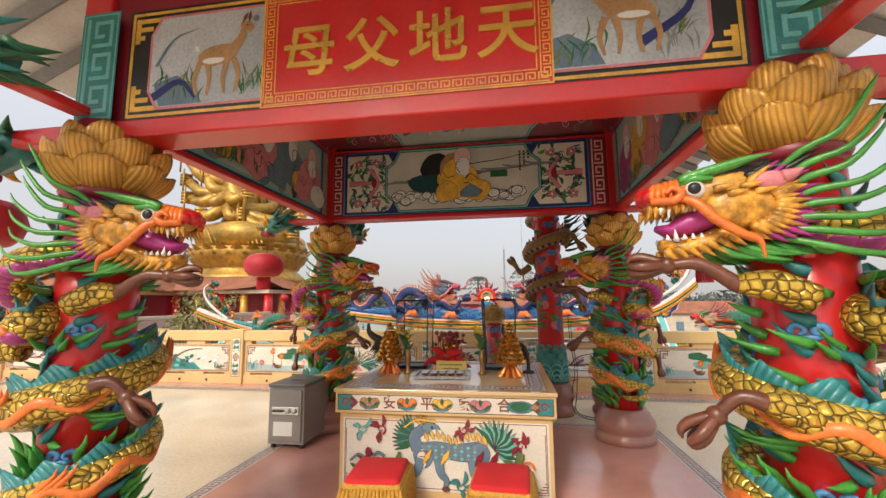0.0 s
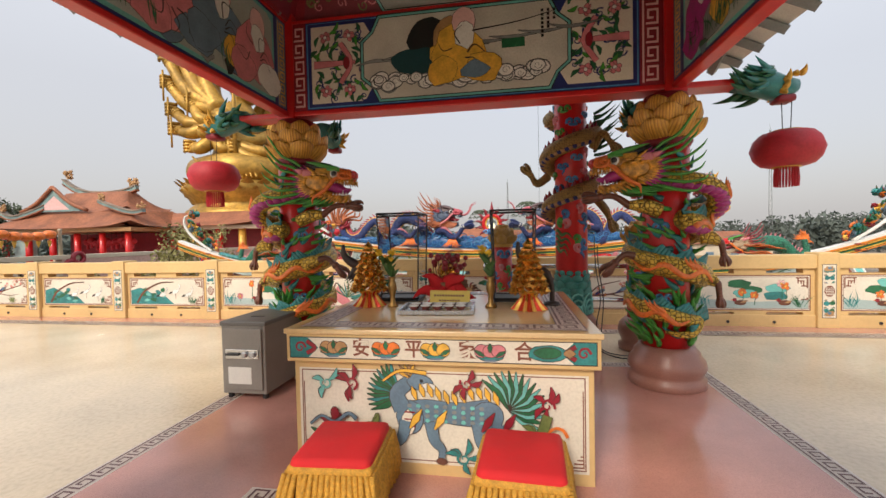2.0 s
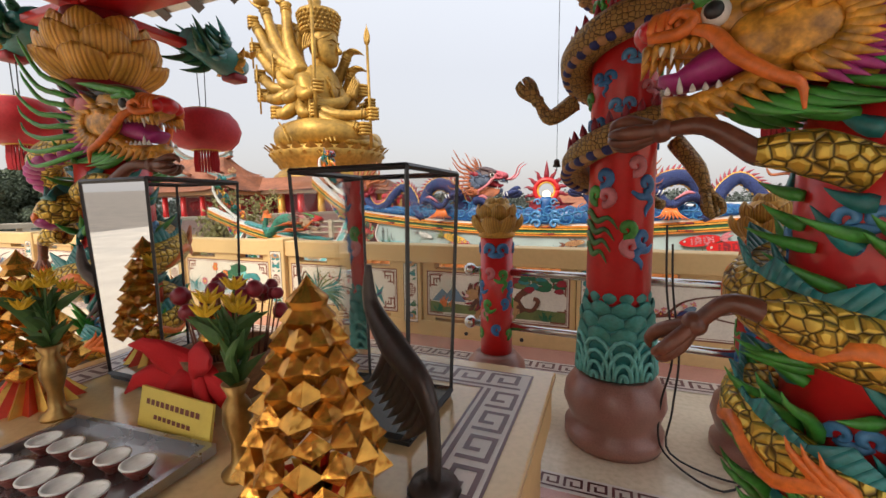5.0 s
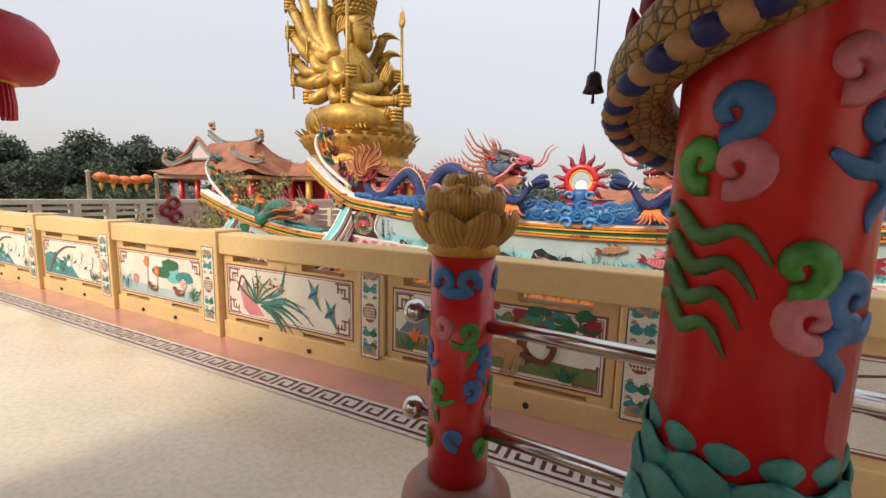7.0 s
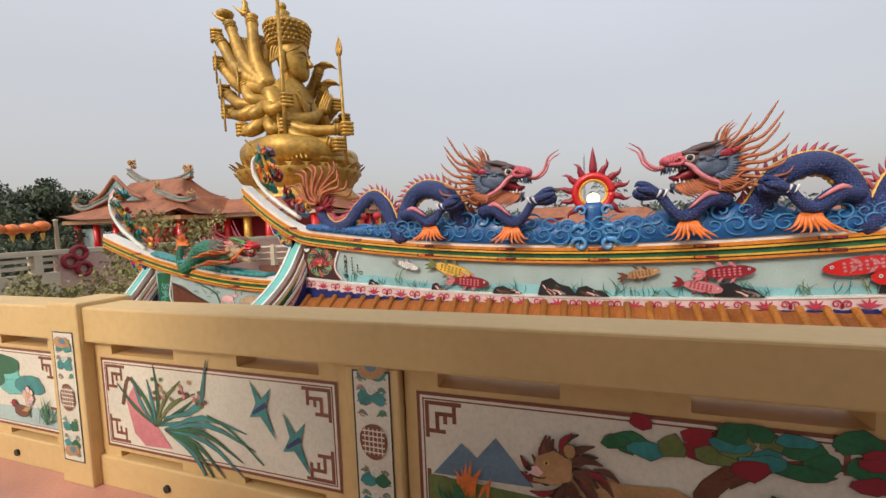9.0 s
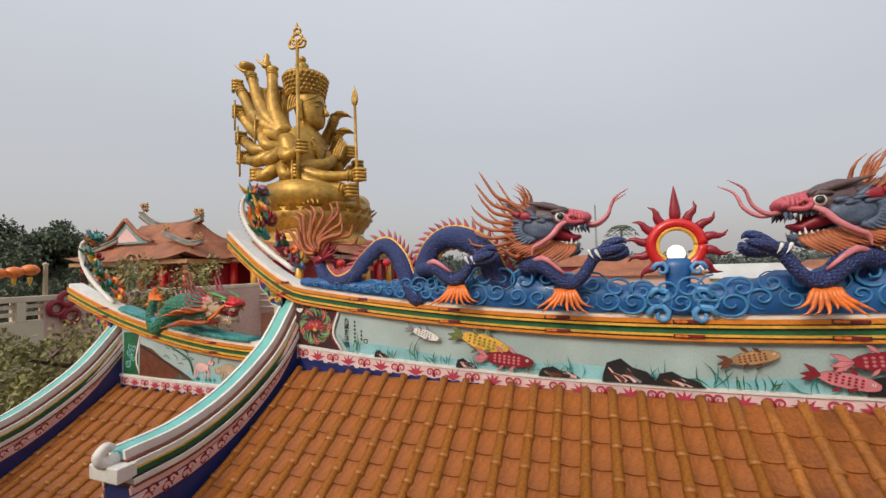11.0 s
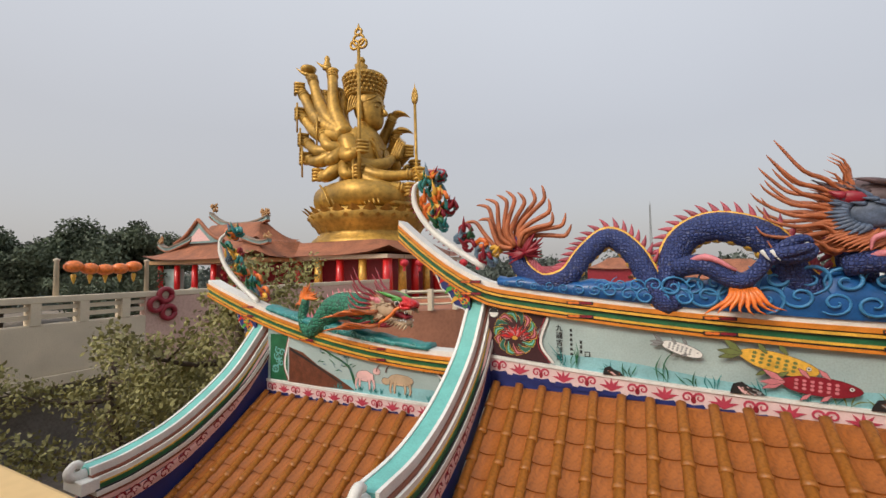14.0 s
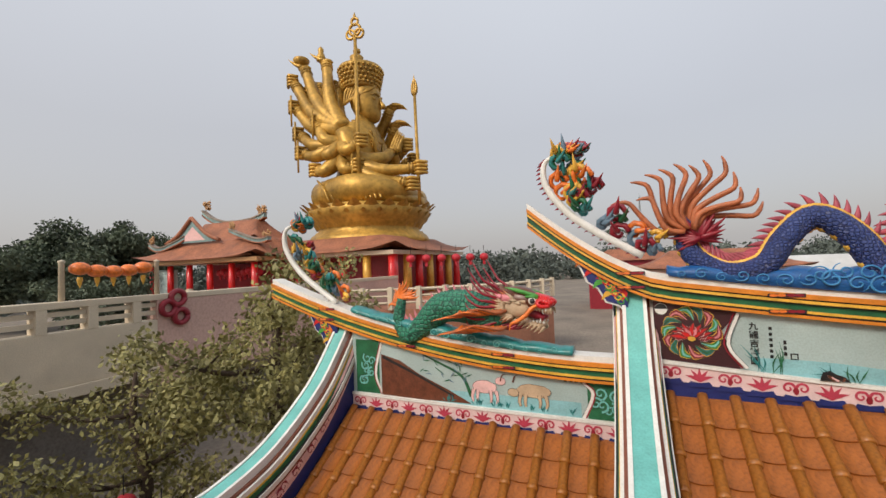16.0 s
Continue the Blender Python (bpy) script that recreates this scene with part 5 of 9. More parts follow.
lan = None
for x, y, yaw in ((CX0, CY0, 180), (CX0, CY1, 180), (CX1, CY0, 0), (CX1, CY1, 0), (CX0, CY1, 90), (CX1, CY1, 90), (CX0, CY0, -90), (CX1, CY0, -90)):
    z = FZ0 + .05 if y == CY0 and yaw in (0, 180) else BZ0 + .05
    m = pose(x, y, z, 0, 0, yaw) @ pose(.54, 0, 0)
    if end.matrix_basis == Matrix():
        end.matrix_basis = m
    else:
        copy_thing(end, m)
    c = m @ (Vector((.19, .14 if x == CX0 else 0, 0)) if yaw == 90 else Vector((.4, 0, 0)))
    at = (c.x, c.y, 2.0)
    if lan is None:
        lan = lantern(at, z - 2.0)
    else:
        copy_thing(lan, pose(*at))

# ---- altar ----
AX0, AX1, AY0, AY1, AZ = -1.40, .33, 3.27, 4.86, .82
altar = thing("altar_table", ((AX0 + AX1) / 2, (AY0 + AY1) / 2, 0), "ochre tiled altar table with painted qilin front and key-fret top", "altar")
ainv = Matrix.Translation(altar.location).inverted()


def on_altar(ob):
    ob.matrix_parent_inverse = ainv
    return ob


on_altar(block("body", AX0 + .03, AX1 - .03, AY0 + .03, AY1 - .03, .0, AZ - .03, OCHREWALL, altar, "ochre painted masonry", .006))
on_altar(block("frieze", AX0, AX1, AY0, AY1, AZ - .19, AZ - .03, OCHREWALL, altar, bevel=.004))
ALTTOP = mat("tan_polished_tile", (0.68, 0.48, 0.24), 0.12, 0, 0.12, 2, 0.02, 60, 0.4)
on_altar(block("top", AX0 - .012, AX1 + .012, AY0 - .012, AY1 + .012, AZ - .03, AZ, ALTTOP, altar, "polished tan tile top", .006))
p = Paint(plane((AX0, AY0, AZ), X, Y), 400, .001)
AW, AD = AX1 - AX0, AY1 - AY0
for u0, u1, v0, v1 in ((.06, AW - .06, .06, .2), (.06, AW - .06, AD - .2, AD - .06), (.06, .2, .2, AD - .2), (AW - .2, AW - .06, .2, AD - .2)):
    p.rect(u0, u1, v0, v1, MEANDERW)
p.border(.055, AW - .055, .055, AD - .055, .008, MEANDERD)
p.border(.197, AW - .197, .197, AD - .197, .008, MEANDERD)
p.key(.08, AW - .08, .075, .11, MEANDERD)
p.key(.08, AW - .08, AD - .185, .11, MEANDERD)
p.key(.2, AD - .2, .075, .11, MEANDERD, True)
p.key(.2, AD - .2, AW - .185, .11, MEANDERD, True)
on_altar(p.build("key_fret_border", altar))
p = Paint(plane((AX0, AY0, AZ - .18), X, Z), 401)
p.ink = mat("umber_ink")
p.rect(.02, AW - .02, .012, .135, BLACK)
p.rect(.025, AW - .025, .017, .13, IVORY)
for s, u in ((1, .025), (-1, AW - .025)):
    p.poly([(u, .017), (u + s * .11, .017), (u + s * .17, .073), (u + s * .11, .13), (u, .13)][::s], TEAL)
    p.curl(u + s * .06, .073, .035, REDDARK, .014)
    p.stroke([(u + s * .1, .04), (u + s * .15, .073), (u + s * .1, .11)], .02, .02, REDDARK)
slots = [.31, .62, .9, 1.2, 1.5]
for k, u in enumerate(slots):
    u = u * AW / 1.75 - .02
    if k < 4:
        p.blob(u, .05, .07, .022, TEAL, 12, .12)
        for q in (-.045, 0, .045):
            p.blob(u + q, .078, .036, .034, (TAN, ORANGE, YELLOW, PINK)[k], 12, .05)
        p.leaf(u, .07, 1.57, .05, .025, GREEND)
        p.leaf(u - .03, .05, 2.6, .06, .02, GREEND)
        p.leaf(u + .03, .05, .5, .06, .02, GREEND)
        p.rect(u - .03, u + .03, .022, .034, BLUEGREY)
    else:
        p.blob(u, .072, .1, .042, TEAL, 14, .06)
        p.blob(u, .075, .07, .028, GREEND, 14, .06)
        p.leaf(u + .08, .075, 0, .06, .05, TAN)
on_altar(p.build("fruit_frieze", altar))
for k, ch in enumerate("安平家合"):
    on_altar(lettering(ch, .105, plane((AX0 + (.455, .76, 1.06, 1.36)[k] * AW / 1.75, AY0 - .004, AZ - .18 + .073), X, Z), MAROON, altar, "character", .001, .002))
# qilin panel on the front
p = Paint(plane((AX0 + .03, AY0 + .03, .07), X, Z), 402)
p.ink = mat("umber_ink")
W, Hh = AW - .06, .52
p.rect(.03, W - .03, .0, Hh, IVORY)
p.border(.045, W - .045, .015, Hh - .01, .006, MAROON)
for s, u in ((1, .055), (-1, W - .055)):
    for k in range(4):
        p.rect(*sorted((u, u + s * (.07 - .017 * k))), .03 + .02 * k, .038 + .02 * k, MAROON)
    p.rect(*sorted((u, u + s * .006)), .03, .44, MAROON)
cx, cy = W * .53, .24
for a in range(16):
    p.leaf(cx + .34, cy + .09, -.7 + a * .19, .21, .035, GREEND if a % 2 else TEALPALE, .3)
for a in range(12):
    p.leaf(cx - .25, cy + .14, 2.0 + a * .16, .2, .035, GREEND if a % 3 else TEAL, -.3)
p.stroke([(cx - .24, cy + .02), (cx - .1, cy + .06), (cx + .08, cy + .05), (cx + .24, cy + .06)], .15, .15, BLUEGREY, 5, .11)
p.blob(cx - .2, cy + .02, .075, .095, BLUEGREY, 16, .04)
p.blob(cx + .23, cy + .04, .085, .085, BLUEGREY, 16, .04)
p.stroke([(cx - .24, cy + .06), (cx - .27, cy + .15), (cx - .2, cy + .22)], .1, .07, BLUEGREY)
p.blob(cx - .14, cy + .215, .075, .045, BLUEGREY, 14, .08, -.2)
p.blob(cx - .1, cy + .19, .05, .022, WHITE, 12, .08)
p.blob(cx - .13, cy + .225, .011, .011, BLACK, 8, 0)
for k in range(5):
    p.leaf(cx - .2, cy + .24, 1.2 + .35 * k, .09, .02, TAN if k % 2 else YELLOW)
for i in range(9):
    for j in range(4):
        p.blob(cx - .2 + .05 * i, cy + .005 + .027 * j, .014, .011, GREY if (i + j) % 2 else TEALPALE, 7, .05)
for i in range(11):
    p.leaf(cx - .16 + .045 * i, cy + .12 + .02 * math.sin(i), 1.9, .08, .03, YELLOW)
p.stroke([(cx - .1, cy + .27), (cx - .25, cy + .28), (cx - .35, cy + .22)], .02, .01, YELLOW)
p.blob(cx - .21, cy - .01, .04, .07, IVORY, 12, .1)
for i in range(3):
    p.stroke([(cx - .23, cy + .05 - .04 * i), (cx - .17, cy + .05 - .04 * i)], .008, .008, REDDARK)
for x, e in ((-.22, -.1), (-.08, .06), (.18, .05), (.29, .07)):
    p.stroke([(cx + x, cy), (cx + x + e * .3, cy - .1), (cx + x + e, cy - .15), (cx + x + e * .9, cy - .21)], .07, .028, BLUEGREY)
    p.leaf(cx + x + .02, cy - .04, 1.0, .13, .04, YELLOW if x < 0 else REDDARK)
    p.blob(cx + x + e * .95, cy - .215, .03, .018, BROWN, 9, .05)
for u, v, c in ((.2, .44, TEALPALE), (.35, .44, REDDARK), (W - .24, .36, REDDARK), (.22, .2, REDDARK), (W - .3, .18, OLIVE), (cx + .1, .05, TEAL), (cx + .12, .46, REDDARK), (.45, .2, OLIVE), (W - .42, .14, ORANGE), (.17, .09, GREEND), (W - .2, .08, TEAL)):
    for i in range(5):
        a = p.r.uniform(0, 6.28)
        p.leaf(u + .02 * math.cos(a), v + .02 * math.sin(a), a, p.r.uniform(.06, .1), .03, c, .6)
    p.curl(u, v, .04, c, .014, 1.2, p.r.random() * 6)
p.blob(.24, .19, .055, .05, REDDARK, 14, .04)
p.blob(.25, .27, .025, .035, REDDARK, 10, .04)
p.stroke([(.1, .2), (.17, .25), (.25, .22), (.33, .27), (.38, .24)], .01, .02, BLUEGREY)
p.stroke([(W - .34, .12), (W - .27, .22), (W - .24, .31)], .05, .05, OLIVE)
p.curl(W - .2, .2, .06, ORANGE, .018, 1.0)
on_altar(p.build("painted_front", altar))

# ---- prayer stools ----
def stool():
    ob = thing("kneeling_stool", (0, 0, 0), "kneeling stool with red velvet top and gold fringe before the altar", "stool", "kneeling stools")
    bm = box(B(), -.19, .19, -.21, .21, .24, .33, .03)
    part("cushion", bm, REDCLOTH, ob, "red velvet cushion", True)
    bm = box(B(), -.2, .2, -.22, .22, .2, .3, .02)
    part("band", bm, FRINGE, ob, "gold braid", True)
    for x in (-.16, .16):
        for y in (-.18, .18):
            part("leg", box(B(), x - .02, x + .02, y - .02, y + .02, 0, .24), BROWN, ob)
    bm = B()
    r = random.Random(5)
    for i in range(64):
        t = i / 64 * 4
        s, q = int(t), t - int(t)
        x, y = ((-.2 + .4 * q, -.22), (.2, -.22 + .44 * q), (.2 - .4 * q, .22), (-.2, .22 - .44 * q))[s]
        o = 1 + r.uniform(.04, .12)
        tube(bm, [(x, y, .27), (x * o, y * o, .18), (x * (o + .06), y * (o + .06), .06 + r.uniform(0, .03))], [.012, .016, .013], 5)
    part("fringe", bm, FRINGE, ob, "hanging gold fringe", True)
    return ob


st = stool()
st.matrix_basis = pose(-.95, 3.0, .01, 0, 0, 4)
copy_thing(st, pose(-.08, 3.0, .01, 0, 0, -3))

# ---- steel donation safe ----
safe = thing("donation_safe", (-2.33, 4.48, 0), "grey steel donation safe with dial and paper notice", "safe")
part("body", box(B(), -.2, .2, -.3, .3, .05, .64, .008), SAFE, safe, "", False)
part("lid", box(B(), -.21, .21, -.31, .31, .62, .66, .01), SAFED, safe)
part("slot", box(B(), -.06, .06, -.1, -.075, .66, .664), BLACK, safe)
door = part("door", box(B(), -.175, .175, -.318, -.3, .09, .6, .005), SAFE, safe)
part("notice", box(B(), -.13, .08, -.322, -.318, .14, .28), PAPER, door, "white paper notice")
part("lock_plate", box(B(), -.15, .15, -.326, -.318, .35, .43, .004), STEEL, door, "bright lock plate")
for x in (.03, .1):
    part("dial", lathe(B(), [(.026, 0), (.026, .02), (.015, .024)], 16, m=plane((x, -.326, .39), X, Z)), STEELD, door)
part("handle", box(B(), -.14, -.02, -.345, -.33, .38, .4, .004), BLACK, door)
for x in (-.16, .16):
    for y in (-.25, .25):
        part("foot", lathe(B(), [(.025, 0), (.025, .055)], 12, (x, y, 0)), BLACK, safe)

# ---- offerings on the altar ----
def gold_tower():
    ob = thing("offering_tower", (0, 0, 0), "folded gold paper offering tower on a red and gold stand", "offering", "gold paper towers on the altar")
    bm = B()
    n = 18
    pr = [(.115, 0), (.09, .03), (.05, .09), (.065, .115)]
    rings = []
    for r_, z in pr:
        rings.append([bm.verts.new((r_ * (1.0 if j % 2 else .78) * math.cos(j * math.pi / n), r_ * (1.0 if j % 2 else .78) * math.sin(j * math.pi / n), z)) for j in range(2 * n)])
    for a, b in zip(rings, rings[1:]):
        for j in range(2 * n):
            f = bm.faces.new((a[j], a[(j + 1) % (2 * n)], b[(j + 1) % (2 * n)], b[j]))
            f.material_index = (j // 2) % 2
    part("stand", bm, [FOILR, GOLDLET], ob, "pleated red and gold paper stand")
    bm = B()
    vs = [bm.verts.new(v) for v in ((0, .032, 0), (0, 0, .032), (0, -.032, 0), (0, 0, -.03), (.028, 0, 0), (-.03, 0, 0))]
    for q in range(4):
        bm.faces.new((vs[q], vs[(q + 1) % 4], vs[4]))
        bm.faces.new((vs[(q + 1) % 4], vs[q], vs[5]))
    bmesh.ops.recalc_face_normals(bm, faces=bm.faces)
    ime = bpy.data.meshes.new("ingot")
    bm.to_mesh(ime)
    bm.free()
    ime.materials.append(FOIL)
    for t in range(7):
        k = 11 - t // 2
        for j in range(k):
            o = link("ingot", ime, ob)
            o.matrix_local = pose(0, 0, 0, 0, 0, 360 * (j + .5 * (t % 2)) / k) @ pose(.105 - .011 * t, 0, .13 + t * .042, 0, random.uniform(-9, 9), 0)
    bm = lathe(B(), [(.045, .42), (.03, .44), (.035, .455), (.012, .48), (.0, .5)], 12)
    part("finial", bm, FOIL, ob)
    return ob


tw = gold_tower()
tw.matrix_basis = pose(-1.18, 4.07, AZ) @ Matrix.Diagonal((1.12, 1.12, .98, 1))
copy_thing(tw, pose(0.0, 3.98, AZ, 0, 0, 20))


def vase(at, lean):
    ob = thing("flower_vase", at, "brass vase with yellow chrysanthemums on the altar", "vase", "flower vases on the altar")
    part("body", lathe(B(), [(.04, 0), (.042, .01), (.02, .03), (.018, .08), (.032, .13), (.03, .17), (.018, .19), (.03, .22), (.026, .22)], 20), BRASS, ob, "", True)
    r = random.Random(int(lean * 10) + 3)
    st_, fl = B(), B()
    for i in range(9):
        d = Vector((r.uniform(-.5, .3) + lean, r.uniform(-.4, .4), 1))
        e = Vector((0, 0, .2)) + d * r.uniform(.14, .22)
        tube(st_, [(0, 0, .2), Vector((0, 0, .28)) + d * .04, e], [.004, .003, .003], 4)
        for k in range(3):
            spike(st_, Vector((0, 0, .22)) + d * .05 * k, (r.uniform(-1, 1), r.uniform(-1, 1), 1), .1, .014, (0, 0, -.2), 4, .3)
        if i < 6:
            for k in range(12):
                a = k * 2.4
                spike(fl, e, (math.cos(a), math.sin(a), .35 + .3 * (k % 3)), .035, .008, (0, 0, .2), 4)
    part("stem", st_, STEM, ob, "green stems and leaves")
    part("flower", fl, FLOWER, ob, "yellow flowers")
    return ob


vase((-.99, 4.04, AZ), -.2)
vase((-.265, 4.04, AZ), -.3)

tray = thing("tray", (-.62, 3.88, AZ), "rectangular steel tray with small tea cups on the altar", "tray")
bm = B()
slab(bm, [(-.235, -.16), (.235, -.16), (.235, .16), (-.235, .16)], plane((0, 0, 0), X, Y), .004, .008)
for x0, x1, y0, y1 in ((-.25, .25, -.175, -.16), (-.25, .25, .16, .175), (-.25, -.235, -.16, .16), (.235, .25, -.16, .16)):
    box(bm, x0, x1, y0, y1, .004, .03)
part("tray_base", bm, STEELD, tray, "", False)
tray.rotation_euler = (0, 0, radians(4))


def cup(at):
    ob = thing("tea_cup", at, "small maroon tea cup with a white rim on the tray", "cup", "tea cups on the tray")
    part("bowl", lathe(B(), [(.016, 0), (.018, .006), (.03, .022), (.034, .034), (.031, .034), (.028, .024), (.0, .024)], 16), mat("maroon_glaze", (.22, .06, .045), .25, 0, .2, 20), ob, "maroon glazed bowl", True)
    part("rim", lathe(B(), [(.031, .031), (.0355, .033), (.036, .037), (.03, .037), (.0295, .031)], 16), WHITE, ob, "white rim", True)
    return ob


c0 = None
for i in range(5):
    for j in range(2):
        at = tray.matrix_basis @ Vector((-.16 + .08 * i, -.05 + .1 * j, .008))
        at = Matrix.Translation((-.62, 3.88, AZ)) @ pose(0, 0, 0, 0, 0, 4) @ Vector((-.16 + .08 * i, -.05 + .1 * j, .008))
        if c0 is None:
            c0 = cup(tuple(at))
        else:
            copy_thing(c0, pose(*at))

card = thing("name_card", (-.57, 4.09, AZ), "yellow printed card standing on the altar", "sign")
part("board", box(B(), -.15, .15, -.004, .004, 0, .11, m=pose(0, 0, 0, -12, 0, -3)), SIGNY, card)
p = Paint(pose(0, 0, 0, -12, 0, -3) @ plane((0, -.004, 0), X, Z), 5, .0008)
for k in range(11):
    p.rect(-.12 + .021 * k, -.105 + .021 * k, .065, .08, MAROON)
for k in range(8):
    p.rect(-.08 + .02 * k, -.066 + .02 * k, .03, .042, MAROON)
p.build("print", card)

# fruit basket with a red bow
bas = thing("fruit_basket", (-.62, 4.34, AZ), "woven basket with dry flowers and a red ribbon bow", "basket")
part("basket", lathe(B(), [(.08, 0), (.1, .03), (.15, .12), (.16, .16), (.14, .16), (.09, .04)], 22), BASKET, bas, "", True)
r = random.Random(21)
for i in range(6):
    a = i * 1.05
    part("bow_loop", spike(B(), (.0, -.13, .12), (math.cos(a), -.25, math.sin(a) * .6), .25, .06, (0, 0, -.3), 6, .35, .08), REDCLOTH, bas, "red ribbon loop", True)
bm = B()
for i in range(30):
    a = r.uniform(0, 6.28)
    q = r.uniform(.02, .13)
    h_ = r.uniform(.1, .22)
    tube(bm, [(q * math.cos(a), q * math.sin(a), .1), (q * 1.4 * math.cos(a), q * 1.4 * math.sin(a), .14 + h_)], [.004, .003], 4)
    part("bloom", ball(B(), (q * 1.4 * math.cos(a), q * 1.4 * math.sin(a), .14 + h_), r.uniform(.014, .03), (1, 1, 1), 7, 5), REDDARK, bas, "dried red bloom", True)
part("stem", bm, BROWN, bas)
for i in range(8):
    part("fruit", ball(B(), (.07 * math.cos(i * 2.4) * (i % 3) / 2, .07 * math.sin(i * 2.4) * (i % 3) / 2, .2 + .03 * (i // 3)), .045, (1, 1, 1), 10, 8), FOIL, bas, "golden fruit", True)


def glass_case(at, yaw):
    ob = thing("glass_case", at, "empty glass lamp case with black metal edges", "glass case", "glass cases on the altar")
    ob.rotation_euler = (0, 0, radians(yaw))
    bm = B()
    b0, b1, h_ = .17, .15, .7
    lo = [(-b1, -b1), (b1, -b1), (b1, b1), (-b1, b1)]
    hi = [(-b0, -b0), (b0, -b0), (b0, b0), (-b0, b0)]
    for k in range(4):
        tube(bm, [(*lo[k], .02), (*hi[k], h_)], [.006, .006], 4)
        tube(bm, [(*lo[k], .02), (*lo[(k + 1) % 4], .02)], [.01, .01], 4)
        tube(bm, [(*hi[k], h_), (*hi[(k + 1) % 4], h_)], [.008, .008], 4)
    part("edge_frame", bm, BLACK, ob, "black metal edges")
    part("base", box(B(), -b1, b1, -b1, b1, 0, .02), BLACK, ob)
    for k in range(4):
        bm = B()
        bm.faces.new([bm.verts.new(v) for v in ((*lo[k], .03), (*lo[(k + 1) % 4], .03), (*hi[(k + 1) % 4], h_), (*hi[k], h_))])
        pane = part("pane", bm, GLASS, ob, "clear glass")
        pane.visible_shadow = False
    return ob


glass_case((-1.0, 4.42, AZ), 0)
glass_case((-.1, 4.42, AZ), 0)

# bronze cranes that stand beside the altar top
def crane(at, yaw, s):
    ob = thing("bronze_ornament", at, "dark bronze scroll ornament standing on the altar", "ornament", "bronze ornaments on the altar")
    ob.rotation_euler = (0, 0, radians(yaw))
    bm = B()
    tube(bm, spline([(0, 0, .0), (0, 0, .12), (.04, 0, .22), (.16, 0, .28), (.26, 0, .36), (.27, 0, .46)], 4), [.02, .02, .035, .045, .03, .012], 8, .6)
    lathe(bm, [(.06, 0), (.05, .02), (.02, .03)], 16)
    part("neck", bm, DARKMETAL, ob, "", True)
    bm = B()
    for k in range(9):
        spike(bm, (.02 * k, 0, .2 + .01 * k), (.3, .1, -.8), .14, .03, (.4, 0, 0), 5, .4)
    part("wing", bm, DARKMETAL, ob, "", True)
    return ob


crane((.17, 4.15, AZ), 150, .8)
crane((-1.27, 4.5, AZ), 200, 1)

def relief_curl(bm, a, z, rad, s, form):
    """One carved curl on a cylinder; form 2 and -2 add a wavering tail to one side."""
    side = 1 if form > 0 else -1

    def on(u, v):
        return Vector((rad * math.cos(a + side * u / rad), rad * math.sin(a + side * u / rad), z + v))
    pts = [on(s * (.72 - .62 * t) * math.cos(6.6 * t - 1.9), s * (.72 - .62 * t) * math.sin(6.6 * t - 1.9)) for t in [i / 16 for i in range(17)]]
    tube(bm, pts, [s * .3, s * .36, s * .34, s * .28, s * .2], 8)
    if abs(form) == 2:
        tube(bm, spline([on(-s * 1.15, -s * .55), on(-s * .5, -s * .95), on(s * .25, -s * .95), on(s * .6, -s * 1.4), on(s * .1, -s * 1.95), on(s * .05, -s * 2.5)], 4), [s * .12, s * .26, s * .34, s * .3, s * .22, s * .05], 8)


def flatten_relief(bm, rad, k):
    """Press a carved relief down towards its shaft."""
    for v in bm.verts:
        q = math.hypot(v.co.x, v.co.y)
        w = (rad + .001 + (q - rad) * k) / q
        v.co.x *= w
        v.co.y *= w
    return bm


# ---- lone dragon pillar and its fence posts behind the pavilion ----
PXC, PYC = .565, 5.98
pil = thing("dragon_pillar", (PXC, PYC, 0), "red pillar with carved clouds, a winding ochre dragon and teal lotus foot", "pillar")
part("base", lathe(B(), [(.27, 0), (.28, .03), (.28, .09), (.24, .11), (.26, .17), (.29, .25), (.28, .33), (.24, .39), (.22, .42), (.2, .42)], 40), STONEP, pil, "polished rose granite base", True)
part("shaft", lathe(B(), [(.175, .35), (.175, 4.2)], 40), RED, pil, "red enamelled shaft", True)
foot = part("lotus_foot", lathe(B(), [(.185, .42), (.2, .43), (.2, .7), (.178, .85)], 32), TEAL, pil, "teal carved wave and lotus foot", True)
bm = B()
for k in range(9):
    a = 2 * math.pi * k / 9
    for q in (.12, .085, .05, .02):
        pts = [(Vector((math.cos(a + q / .23 * math.cos(t)), math.sin(a + q / .23 * math.cos(t)), 0)) * (.21 + .012 * (.12 - q) * 10) + Vector((0, 0, .44 + q * 1.9 * math.sin(t)))) for t in [math.pi * j / 8 for j in range(9)]]
        tube(bm, pts, [.012] * 9, 6)
part("wave", bm, TEALPALE, foot, "pale teal wave ridges", True)
leafme = petal_mesh(.118, .13, .04, "foot_leaf")
leafme.materials.append(mat("foot_teal_paint", (.045, .28, .25), .42, 0, .3, 9, .1, 60, .2))
for z, rad, n, s, turn in ((.60, .2, 9, 1.15, 0), (.68, .195, 9, 1.1, .5), (.76, .188, 9, 1.0, 0), (.84, .18, 12, .7, .5)):
    for k in range(n):
        o = link("leaf", leafme, foot)
        o.matrix_local = pose(0, 0, 0, 0, 0, 360 * (k + turn) / n) @ pose(rad - .016, 0, z, 0, -3, 0) @ Matrix.Diagonal((s * .75, s * 1.2, s * .95, 1))
r = random.Random(31)
